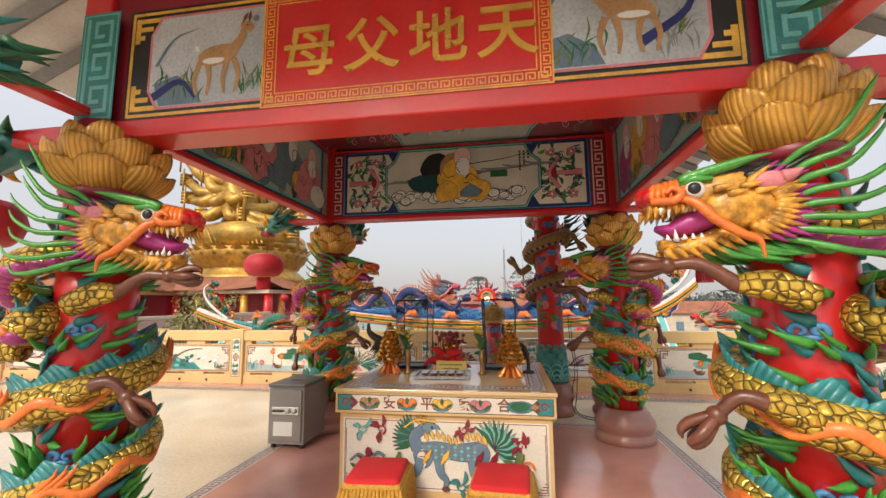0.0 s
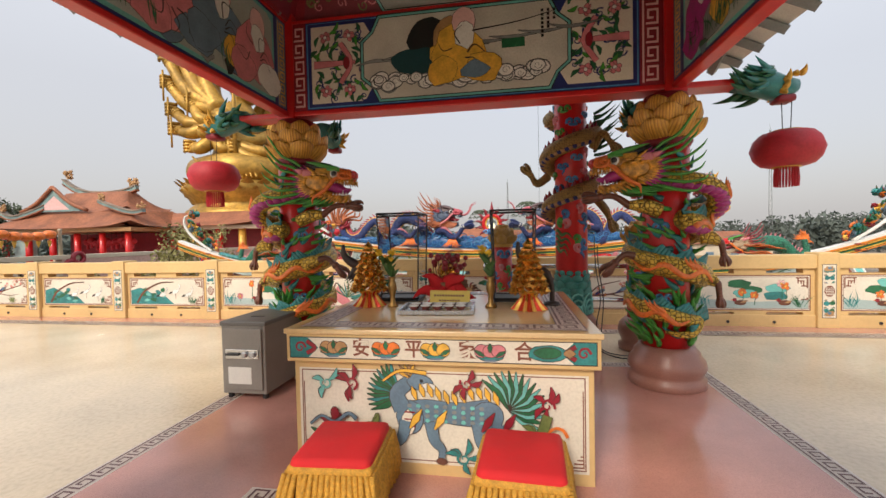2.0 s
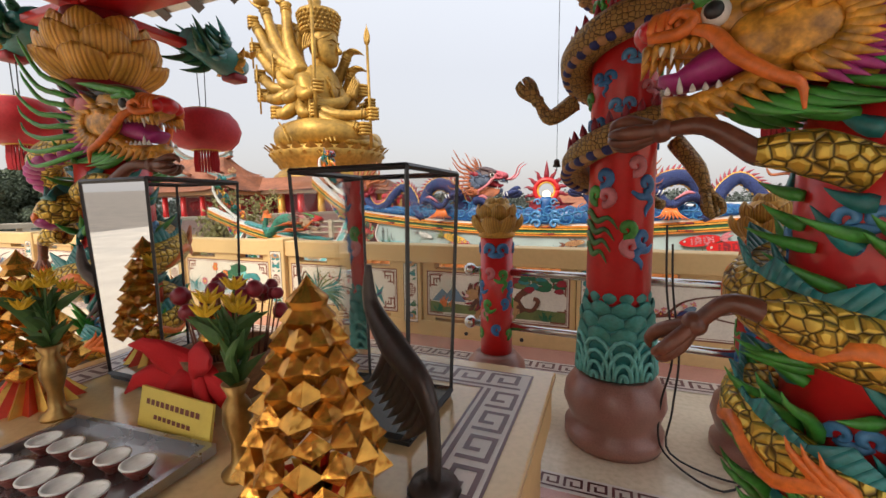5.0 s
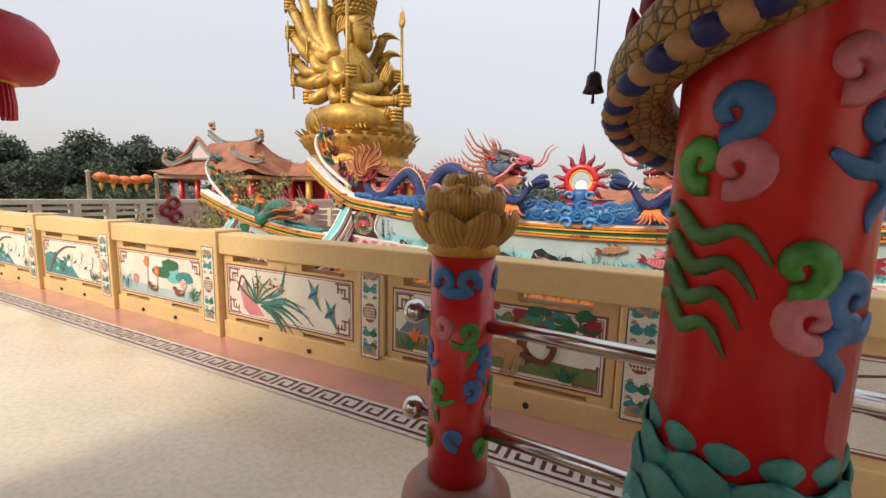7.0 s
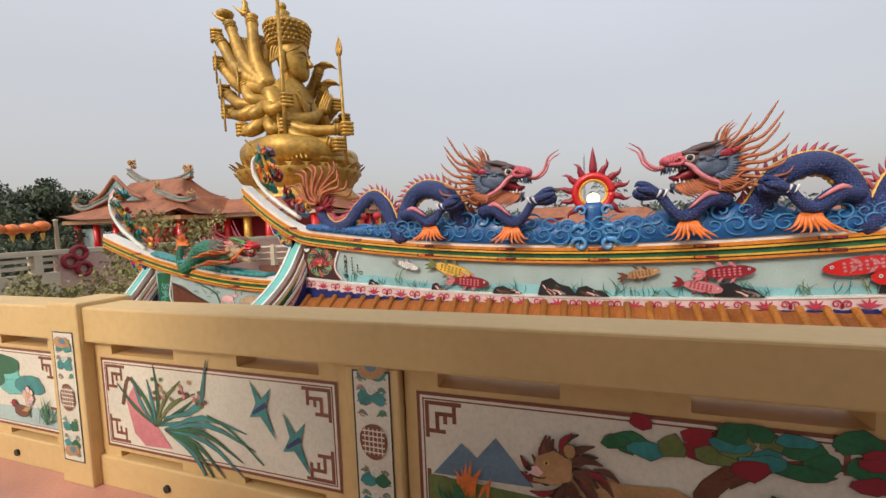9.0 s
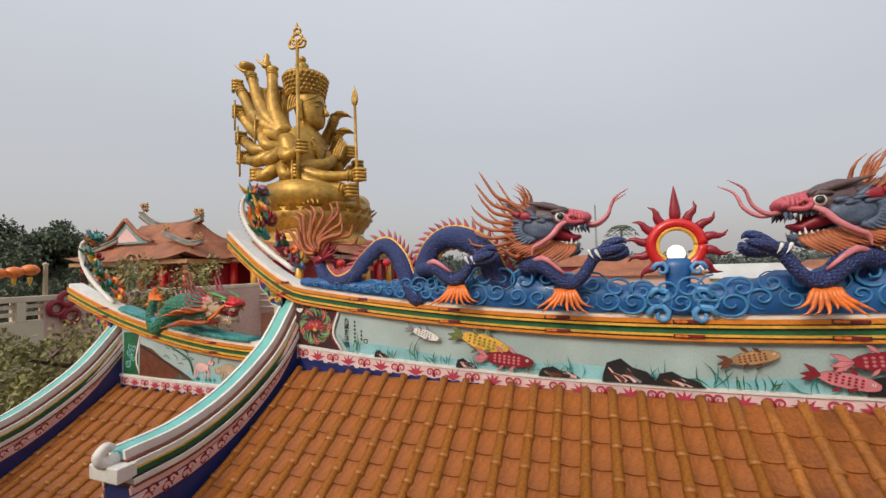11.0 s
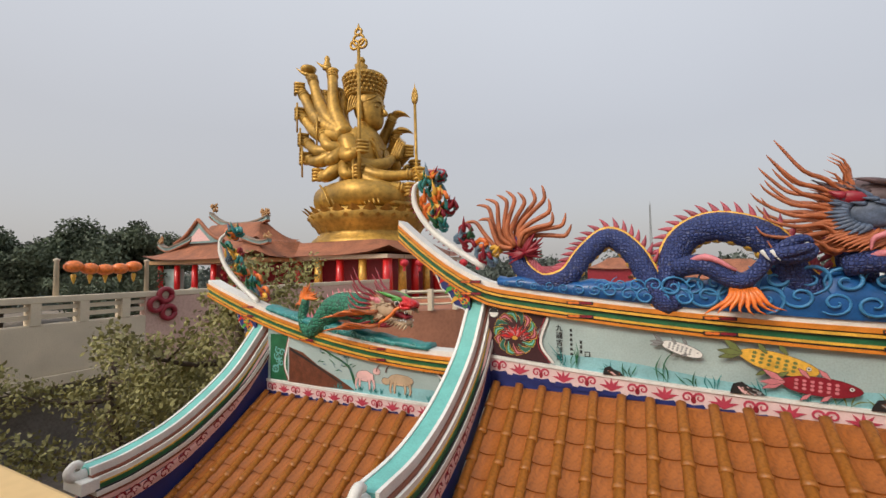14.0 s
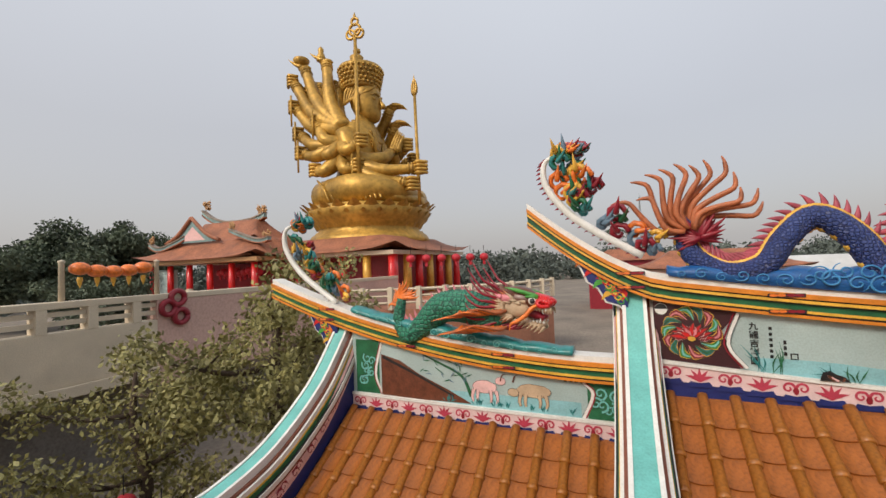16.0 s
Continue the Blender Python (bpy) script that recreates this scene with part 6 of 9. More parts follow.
colours = {"blue": (mat("cloud_blue_paint", (.05, .2, .48), .42, 0, .25, 12), B()), "green": (GREEN, B()), "pink": (PINK, B()), "pale_blue": (BLUEL, B())}
for i in range(74):
    relief_cloud(colours[list(colours)[i % 4]][1], i * 2.4 + .4, 1.72 + 2.2 * i / 74, .175, r.uniform(.055, .075), r.choice((-1, 1)))
for nm, (mm, bm) in colours.items():
    part("cloud_relief", bm, mm, pil, nm.replace("_", " ") + " carved curling clouds", True)
WAVEGREEN = mat("wave_green_paint", (.075, .2, .06), .45, 0, .3, 10)
CURLS = ((238, 1.56, "blue", 1), (222, 1.47, "green", -1), (243, 1.46, "pink", 1), (280, 1.28, "green", 1), (288, 1.19, "pink", -1), (310, 1.23, "blue", -2), (312, 1.52, "blue", 2), (292, 1.62, "pink", 1))
for turn in (0, 180):
    for i in range(4):
        pts = []
        for j in range(13):
            t = j / 12
            an = radians(192 + turn + (74 - 6 * i) * t)
            pts.append((.178 * math.cos(an), .178 * math.sin(an), 1.36 - .062 * i + .022 * math.sin(t * 10) - .07 * t * t))
        part("wave_relief", flatten_relief(tube(B(), pts, [.008, .018, .02, .017, .012, .003], 7), .175, .6), WAVEGREEN, pil, "green carved wave tail", True)
    for an, z, nm, form in CURLS:
        bm = B()
        relief_curl(bm, radians(an + turn), z, .176, .07, form)
        part("cloud_relief", flatten_relief(bm, .175, .55), colours[nm][0], pil, nm + " carved curl", True)
ctrl = []
for i in range(29):
    a = radians(-330 + i * 30)
    ctrl.append((.26 * math.cos(a), 0.26 * math.sin(a), 1.405 + .046 * i))
path = spline(ctrl, 4)
db = part("dragon_body", tube(B(), path, [.03, .07, .085, .09, .09, .09, .085], 12), SCALEP, pil, "ochre ribbed dragon body", True)
fin, bel, bel2 = B(), B(), B()
for i in range(4, len(path) - 1, 2):
    q = path[i]
    rad = Vector((q.x, q.y, 0)).normalized()
    spike(fin, q + Vector((0, 0, .07)) + rad * .02, (rad.x * .2, rad.y * .2, 1), .07, .022, (0, 0, 0), 4, .6)
for i in range(4, len(path) - 1):
    q = path[i]
    rad = Vector((q.x, q.y, 0)).normalized()
    ball((bel, bel2)[i % 2], q - Vector((0, 0, .058)) + rad * .045, .034, (1, 1, .8), 8, 6)
part("dorsal_fin", fin, REDDARK, db, "dark red fin", True)
part("belly", bel, NAVY, db, "navy belly bands", True)
part("belly", bel2, TAN, db, "tan belly bands", True)
for at, to, ft in (((-.26, -.1, 1.98), (-.38, -.16, 1.9), (-.45, -.18, 1.99)), ((.27, .05, 1.75), (.36, -.05, 1.6), (.4, -.1, 1.48)), ((.2, -.2, 2.25), (.3, -.22, 2.4), (.38, -.24, 2.3))):
    bm = tube(B(), spline([at, to, ft], 5), [.05, .045, .025], 9)
    claw_foot(bm, ft, (Vector(ft) - Vector(to)), .8)
    part("leg", bm, SCALEP, db, "ochre clawed leg", True)
bm = B()
for i in range(16):
    spike(bm, (.24, -.08, 2.2 + .03 * i), (.7, -.2, r.uniform(-.1, .8)), r.uniform(.15, .3), .02, (.1, 0, .4), 5)
part("mane", bm, GREEND, pil, "dark green mane locks", True)
bell = thing("wind_bell", (.21, 5.93, 1.65), "small dark bronze wind bell hanging on a wire", "bell")
part("bell_body", lathe(B(), [(.0, .03), (.01, .029), (.016, .02), (.018, .0), (.024, -.015), (.022, -.015), (.015, 0)], 18), DARKMETAL, bell, "", True)
part("wire", tube(B(), [(0, 0, .025), (.0, 0, .8), (0, 0, 1.64)], [.0015, .0015, .0015], 4), WIRE, bell)
part("clapper", tube(B(), [(0, 0, 0), (0, 0, -.04)], [.0015, .004], 5), DARKMETAL, bell)


POST_CLOUDS = [(turn + lift[0], lift[1], lift[2], lift[3], lift[4]) for turn in (0, 120, 240) for lift in (
    (0, 1.10, "blue", "blue carved double-curled cloud", 0), (-24, .955, "pink", "pink carved curl", 1),
    (22, .94, "green", "green carved curl with a tail", 2), (62, .86, "blue", "blue carved curl with a tail", -2),
    (30, .74, "blue", "blue carved curl", 1), (-28, .73, "green", "green carved curl with a tail", -2),
    (80, .66, "pink", "pink carved curl", -1), (5, .56, "blue", "blue carved curl", -1), (50, .52, "green", "green carved curl", 1))]


def fence_post(at, seed):
    ob = thing("fence_post", at, "short red post with carved clouds and a gold lotus finial", "post", "red lotus posts")
    part("base", lathe(B(), [(.2, 0), (.21, .02), (.21, .07), (.17, .09), (.19, .14), (.215, .22), (.2, .3), (.155, .35), (.135, .37), (.11, .37)], 32), STONEP, ob, "polished rose granite base", True)
    part("shaft", lathe(B(), [(.112, .36), (.112, 1.21)], 32), RED, ob, "red enamelled shaft", True)
    cap = part("finial", lathe(B(), [(.112, 1.19), (.128, 1.2), (.124, 1.22), (.115, 1.25), (.12, 1.38), (.05, 1.46), (.0, 1.46)], 24), GOLDP, ob, "gold lotus finial", True)
    lotus(cap, petal_small, [(.098, 1.205, 7, 9, .92, .2), (.088, 1.275, 7, -4, .86, .7), (.062, 1.34, 6, -20, .72, .2)], PETALDARK)
    blue = mat("cloud_blue_paint")
    for turn, z, mm, nm, form in POST_CLOUDS:
        bm = B()
        a = radians(-78 + turn + seed)
        if form == 0:
            relief_cloud(bm, a, z, .113, .082, -1)
        else:
            relief_curl(bm, a, z, .113, .05, form)
        flatten_relief(bm, .113, .42)
        part("cloud_relief", bm, blue if mm == "blue" else PINK if mm == "pink" else GREEN, ob, nm, True)
    return ob


petal_small = petal_mesh(.15, .17, .07, "finial_petal")
PA, PB = (-.22, 6.2, 0), (1.3, 6.08, 0)
fence_post(PA, 0)
fence_post(PB, 35)
rails = thing("guard_rail", (.3, 6.15, 0), "two polished stainless steel rails between the lotus posts", "rail")
rl = Matrix.Translation((-.3, -6.15, 0))
for z in (.95, .56):
    d = (Vector(PB) - Vector(PA)).normalized()
    a, b = Vector(PA) - d * .2 + Vector((0, 0, z)), Vector(PB) + d * .2 + Vector((0, 0, z))
    t = part("pipe", tube(B(), [a, b], [.026, .026], 16), STEEL, rails, "", True)
    t.matrix_parent_inverse = rl
    for e in (a, b):
        bm = ball(B(), e, .048, (1, 1, 1), 16, 12)
        ob = part("ball_end", bm, STEEL, rails, "polished ball end", True)
        ob.matrix_parent_inverse = rl

# cables behind the pillar
for k in range(2):
    cb = thing("cable", (PXC + .2, PYC - .1, 0), "black electric cable hanging down the pillar to the floor", "cable", "cables by the pillar")
    o = .03 * k
    pts = spline([(.03 + o, .0, 1.3 - .1 * k), (.04 + o, -.02, .95), (.08 + o, -.05, .6), (.03 + o * 2, -.06, .3), (.06 + o, -.06, .05), (.3 + .1 * k, -.25 + .1 * k, .012), (.55 + .1 * k, .1, .012), (.6, .3, .012)], 5)
    part("lead", tube(B(), pts, [.006] * len(pts), 5), WIRE, cb)


# ---- the lower temple's roofs, seen over the balustrade ----
RY = 11.2


def sweep_band(name, xs, zf, lo, hi, y0, y1, material, parent, label=""):
    """A strip of wall along the ridge between two curves, from y0 (front) to y1."""
    bm = B()
    secs = []
    for x in xs:
        z0, z1 = zf(x) + lo(x), zf(x) + hi(x)
        secs.append([bm.verts.new(v) for v in ((x, y0, z0), (x, y0, z1), (x, y1, z1), (x, y1, z0))])
    for a, b in zip(secs, secs[1:]):
        for j in range(4):
            bm.faces.new((a[j], a[(j + 1) % 4], b[(j + 1) % 4], b[j]))
    bm.faces.new(secs[0][::-1])
    bm.faces.new(secs[-1])
    return part(name, bm, material, parent, label)


def k_(v):
    return lambda x: v


def ztA(x):
    d = abs(x + .57)
    return .985 + .0175 * d * d + .44 * max(0, d - 4.1) ** 1.5


def zlA(x):
    return .375 + .0115 * (x + .57) ** 2


def ztB(x):
    d = max(0, -5.05 - x)
    return .535 + .0455 * d * d


def zlB(x):
    return -.02 + .003 * (x + 5.1) ** 2


def sheet(bm, xs, f0, f1, y):
    lo = [bm.verts.new((x, y, f0(x))) for x in xs]
    hi = [bm.verts.new((x, y, f1(x))) for x in xs]
    for i in range(len(xs) - 1):
        bm.faces.new((lo[i], lo[i + 1], hi[i + 1], hi[i]))


AMBER = mat("amber_line_paint", (0.72, 0.24, 0.025), 0.45, 0, 0.2, 9)
REDS = mat("crimson_scroll_paint", (.50, .05, .09), .5, 0, .15, 8)


def build_roof(name, x0, x1, zt, zl, tip0, tip1, label, tz, seed, ground):
    ob = thing(name, ((x0 + x1) / 2, RY, -3), label, "roof", "temple roofs", "structure")
    inv = Matrix.Translation(ob.location).inverted()

    def own(o):
        o.matrix_parent_inverse = inv
        return o
    xs = list(np.linspace(tip0, tip1, 70))
    inner = list(np.linspace(x0, x1, 50))
    for lo, hi, y, m in ((-.19, -.165, .065, AMBER), (-.165, -.15, .055, BLACK), (-.15, -.13, .065, YELLOW), (-.13, -.085, .04, GREEND), (-.085, -.073, .055, BLACK), (-.073, -.05, .07, YELLOW), (-.05, -.038, .055, BLACK), (-.038, 0, .075, AMBER)):
        own(sweep_band("cornice_strip", xs, zt, k_(lo), k_(hi), RY - y, RY + .16, m, ob))
    own(sweep_band("ridge_cap", xs, zt, k_(0), k_(.055), RY - .05, RY + .15, WHITE, ob, "white ridge cap"))
    own(sweep_band("frieze_wall", inner, k_(0), zl, lambda x: zt(x) - .19, RY, RY + .12, ground, ob, "painted frieze wall"))
    own(sweep_band("pink_border", inner, k_(0), lambda x: zl(x) - .15, zl, RY - .02, RY + .12, mat("blush_paint", (.78, .58, .57), .5, 0, .1, 7), ob, "pink scroll border"))
    own(sweep_band("white_fillet", inner, k_(0), lambda x: zl(x) - .012, lambda x: zl(x) + .018, RY - .035, RY + .12, WHITE, ob))
    own(sweep_band("blue_fillet", inner, k_(0), lambda x: tz - .1, lambda x: zl(x) - .15, RY - .012, RY + .12, NAVY, ob))
    # red scrolls in the border
    bm = Paint(plane((0, RY - .02, 0), X, Z), seed, .003, .0001)
    n = int((x1 - x0) / .21)
    for i in range(n):
        x = x0 + (i + .5) * (x1 - x0) / n
        z = zl(x) - .075
        if i % 2:
            for a in (-.9, -.45, 0, .45, .9):
                bm.leaf(x, z - .055, 1.57 + a, .12, .03, REDS, a * .5)
        else:
            bm.curl(x - .045, z, .045, REDS, .02, 1.2, 0, 1)
            bm.curl(x + .045, z, .045, REDS, .02, 1.2, 3.14, -1)
            bm.blob(x, z - .02, .02, .03, REDDARK, 8, .1)
        bm.poly([(x - .1, z - .1), (x + .1, z - .1), (x + .07, z - .05), (x, z - .062), (x - .07, z - .05)], NAVY)
    own(bm.build("scroll_ornament", ob))
    # little ochre and red frets on the cornice
    pp = Paint(plane((0, RY - .076, 0), X, Z), seed + 1, .002, .0001)
    for x in np.arange(tip0 + .9, tip1 - .9, 1.1):
        for q in (-.045, .115):
            z = zt(x) - .02 - (q > 0) * .125
            pp.rect(x - .12, x + .12, z - .016, z + .014, BLACK)
            for e in (-.08, -.03, .03, .08):
                pp.blob(x + e, z, .03, .012, ORANGE if e < 0 else REDDARK, 10, .02)
    own(pp.build("cornice_fret", ob))
    return ob, own


def slope_z(t0, y):
    d = 11.14 - y
    return t0 - .72 * d + .085 * d * d


def tiles(ob, own, x0, x1, t0, y_end, step=.235, solo=True):
    """Pan tiles in overlapping courses with round cover tiles between."""
    n = round((x1 - x0) / step)
    step = (x1 - x0) / n
    pan = bpy.data.meshes.new("pan_tile")
    L_ = .25
    rows = [[((j / 6 - .5) * step, -L_ * t, .16 * step * (2 * (j / 6) - 1) ** 2 - .03) for j in range(7)] for t in (1, 0)]
    bm = shell(B(), rows, .02)
    bm.to_mesh(pan)
    bm.free()
    pan.materials.append(TILE)
    cov = bpy.data.meshes.new("cover_tile")
    bm = B()
    ring = []
    for t, rr in ((0, .04), (-.26, .043), (-.265, .049), (-.30, .049), (-.305, .041)):
        ring.append([bm.verts.new((rr * math.cos(math.pi * j / 8), t, rr * math.sin(math.pi * j / 8) * .95)) for j in range(9)])
    for a, b in zip(ring, ring[1:]):
        for j in range(8):
            bm.faces.new((a[j], a[j + 1], b[j + 1], b[j]))
    bm.faces.new(ring[0])
    bm.faces.new(ring[-1])
    bmesh.ops.recalc_face_normals(bm, faces=bm.faces)
    bm.to_mesh(cov)
    bm.free()
    cov.polygons.foreach_set("use_smooth", [True] * len(cov.polygons))
    cov.materials.append(TILEC)
    # under-sheet
    ys = np.linspace(11.18, y_end, 14)
    bm = B()
    gr = [[bm.verts.new((x, y, slope_z(t0, y) - .03)) for x in (x0, x1)] for y in ys]
    gl = [[bm.verts.new((x, y, slope_z(t0, y) - .12)) for x in (x0, x1)] for y in ys]
    for a, b, c, d in zip(gr, gr[1:], gl, gl[1:]):
        bm.faces.new((a[0], a[1], b[1], b[0]))
        bm.faces.new((c[0], c[1], d[1], d[0]))
    own(part("roof_board", bm, TILE, ob))
    far = {"pan_tile": ([], []), "cover_tile": ([], [])}
    count = 0

    def lay(me, m, near):
        nonlocal count
        if near and count < 600:
            count += 1
            o = own(link(me.name.split(".")[0], me, ob))
            o.matrix_basis = m
        else:
            vs, fs = far[me.name.split(".")[0]]
            i = len(vs)
            vs.extend(tuple(m @ v.co) for v in me.vertices)
            fs.extend(tuple(i + q for q in f.vertices) for f in me.polygons)
    r = random.Random(17)
    y = 11.12
    while y > y_end:
        z, z2 = slope_z(t0, y), slope_z(t0, y - .2)
        a = math.degrees(math.atan2(z - z2, .2))
        for i in range(n):
            x = x0 + (i + .5) * step
            lay(pan, pose(x + r.uniform(-.002, .002), y, z + .012, a - 3.6, 0, r.uniform(-.6, .6)), x < -.2)
        y -= .2
    y = 11.14
    while y > y_end:
        z, z2 = slope_z(t0, y), slope_z(t0, y - .24)
        a = math.degrees(math.atan2(z - z2, .24))
        for i in range(n + 1):
            x = x0 + i * step
            lay(cov, pose(x + r.uniform(-.004, .004), y, z + .034, a, 0, r.uniform(-.7, .7)), x < -.2)
        y -= .235
    for nm, (vs, fs) in far.items():
        if vs:
            me = bpy.data.meshes.new("far_" + nm + "s")
            me.from_pydata(vs, [], fs)
            me.materials.append(TILE if nm == "pan_tile" else TILEC)
            o = own(link("far_" + nm + "s", me, ob))
            tagged(o, kind="stuff")


def gable_rib(ob, own, x, path, t0):
    """A stepped rib that runs down the gable edge in a hollow curve and ends in a curl."""
    pts = spline([(0, y, z) for y, z in path], 6)
    ys, zs = [p.y for p in pts], [p.z for p in pts]

    def strip(name, a, b, lo, hi, material, label=""):
        bm = B()
        secs = []
        for i, (y, z) in enumerate(zip(ys, zs)):
            q = Vector((0, ys[min(i + 1, len(ys) - 1)] - ys[max(i - 1, 0)], zs[min(i + 1, len(ys) - 1)] - zs[max(i - 1, 0)])).normalized()
            nrm = Vector((0, q.z, -q.y))
            nrm = nrm if nrm.z > 0 else -nrm
            base = Vector((0, y, z))
            lov = base + nrm * lo
            if lo < -.3:
                lov = Vector((0, y, slope_z(t0, y) - .05))
            hiv = base + nrm * hi
            secs.append([bm.verts.new((x + a, lov.y, lov.z)), bm.verts.new((x + b, lov.y, lov.z)), bm.verts.new((x + b, hiv.y, hiv.z)), bm.verts.new((x + a, hiv.y, hiv.z))])
        for s, t in zip(secs, secs[1:]):
            for j in range(4):
                bm.faces.new((s[j], s[(j + 1) % 4], t[(j + 1) % 4], t[j]))
        bm.faces.new(secs[0][::-1])
        bm.faces.new(secs[-1])
        own(part(name, bm, material, ob, label))
    strip("rib_core", -.07, .07, -.06, .0, TEALPALE, "pale teal rib top")
    strip("rib_edge", -.1, -.07, -.06, .012, WHITE)
    strip("rib_edge", .07, .1, -.06, .012, WHITE)
    strip("rib_step", -.125, .125, -.085, -.06, MAROON)
    strip("rib_step", -.15, .15, -.13, -.085, WHITE)
    strip("rib_step", -.158, .158, -.145, -.13, YELLOW)
    strip("rib_step", -.165, .165, -.185, -.145, GREEND)
    strip("rib_step", -.18, .18, -.2, -.185, BLACK)
    strip("rib_step", -.19, .19, -.245, -.2, WHITE)
    strip("rib_step", -.185, .185, -.27, -.245, MAROON)
    strip("rib_wall", -.16, .16, -.36, -.27, NAVY)
    # scroll border along both sides
    for s in (-1, 1):
        bm, bl = B(), B()
        for i in range(0, len(ys) - 2, 2):
            p0 = Vector((x + s * .165, ys[i], zs[i] - .36))
            for k in range(2):
                c = p0 + Vector((0, -.05 * k, -.05 * k))
                q = [c + Vector((0, .05 * math.cos(t), .05 * math.sin(t))) * (1 - t / 9) for t in [j * .8 for j in range(9)]]
                tube(bm, q, [.014] * 9, 5)
            tube(bl, [p0 + Vector((0, 0, .07)), Vector((x + s * .165, ys[i + 2], zs[i + 2] - .29))], [.04, .04], 5, .4)
            tube(bl, [p0 + Vector((0, 0, -.03)), Vector((x + s * .165, ys[i + 2], zs[i + 2] - .39))], [.05, .05], 5, .25)
        own(part("border_ground", bl, PINKPALE, ob))
        own(part("border_scroll", bm, REDDARK, ob, "red scroll relief", True))
    y, z = path[-1]
    bm = B()
    tube(bm, spline([(x, y + .05, z - .05), (x, y - .08, z - .06), (x, y - .13, z + .0), (x, y - .08, z + .06), (x, y - .03, z + .03)], 4), [.05, .05, .04, .03], 8)
    own(part("rib_curl", bm, WHITE, ob, "white curled rib end", True))
    own(part("rib_foot", box(B(), x - .17, x + .17, y - .1, y + .05, z - .2, z - .08, .01), WHITE, ob))


tA, tB = .285, -.165
roofA, ownA = build_roof("temple_roof", -4.75, 3.61, ztA, zlA, -5.82, 4.68, "orange tiled temple roof with banded ridge and fish frieze below the terrace", tA, 500, SKYPANEL)
roofB, ownB = build_roof("temple_roof", -8.0, -4.98, ztB, zlB, -9.22, -4.98, "lower orange tiled wing roof with goat frieze beside the main roof", tB, 520, SKYPANEL)
RIBA = [(11.3, 1.22), (11.12, .98), (10.82, .64), (10.3, .31), (9.76, .13), (9.25, .09)]
RIBB = [(11.25, .82), (11.1, .62), (10.68, .19), (10.07, -.18), (9.55, -.33), (9.2, -.36)]
gable_rib(roofA, ownA, -4.9, RIBA, tA)
gable_rib(roofA, ownA, 3.76, RIBA, tA)
gable_rib(roofB, ownB, -8.17, RIBB, tB)


# frieze paintings
def fish(p, u, v, s, a, body, fin):
    d = Vector((math.cos(a), math.sin(a)))
    p.blob(u, v, .2 * s, .06 * s, body, 18, .03, a)
    t = Vector((u, v)) - d * .18 * s
    for e in (.5, -.5, .15):
        p.leaf(t.x, t.y, a + math.pi + e, .13 * s, .04 * s, fin)
    for e in (-.05, .05):
        p.leaf(u + e * s, v + .05 * s, a + 2.4, .08 * s, .03 * s, fin)
        p.leaf(u + e * s, v - .05 * s, a - 2.4, .07 * s, .025 * s, fin)
    for i in range(6):
        for j in (-1, 0, 1):
            q = Vector((u, v)) + d * (-.12 + .04 * i) * s
            p.blob(q.x - d.y * .025 * j * s, q.y + d.x * .025 * j * s, .012 * s, .01 * s, fin, 6, .05)
    e = Vector((u, v)) + d * .15 * s
    p.blob(e.x, e.y + .012 * s, .012 * s, .012 * s, WHITE, 7, 0)
    p.blob(e.x, e.y + .012 * s, .006 * s, .006 * s, BLACK, 6, 0)


def rock(p, u, v, w, h, m=BLACK):
    p.poly([(u - w, v), (u + w, v), (u + w * .6, v + h * .5), (u + w * .1, v + h * .65), (u - w * .3, v + h), (u - w * .8, v + h * .8), (u - w * .95, v + h * .3)], m)
    for k in range(7):
        x = u + w * p.r.uniform(-.6, .6)
        p.stroke([(x - w * .15, v + h * p.r.uniform(.3, .6)), (x + w * .1, v + h * .25), (x + w * .3, v + .012)], .01, .03, p.r.choice((GREY, PINKPALE, BROWN)))
    p.stroke([(u - w * .2, v + h * .6), (u + w * .2, v + h * .3), (u + w * .5, v + .02)], .01, .02, m)


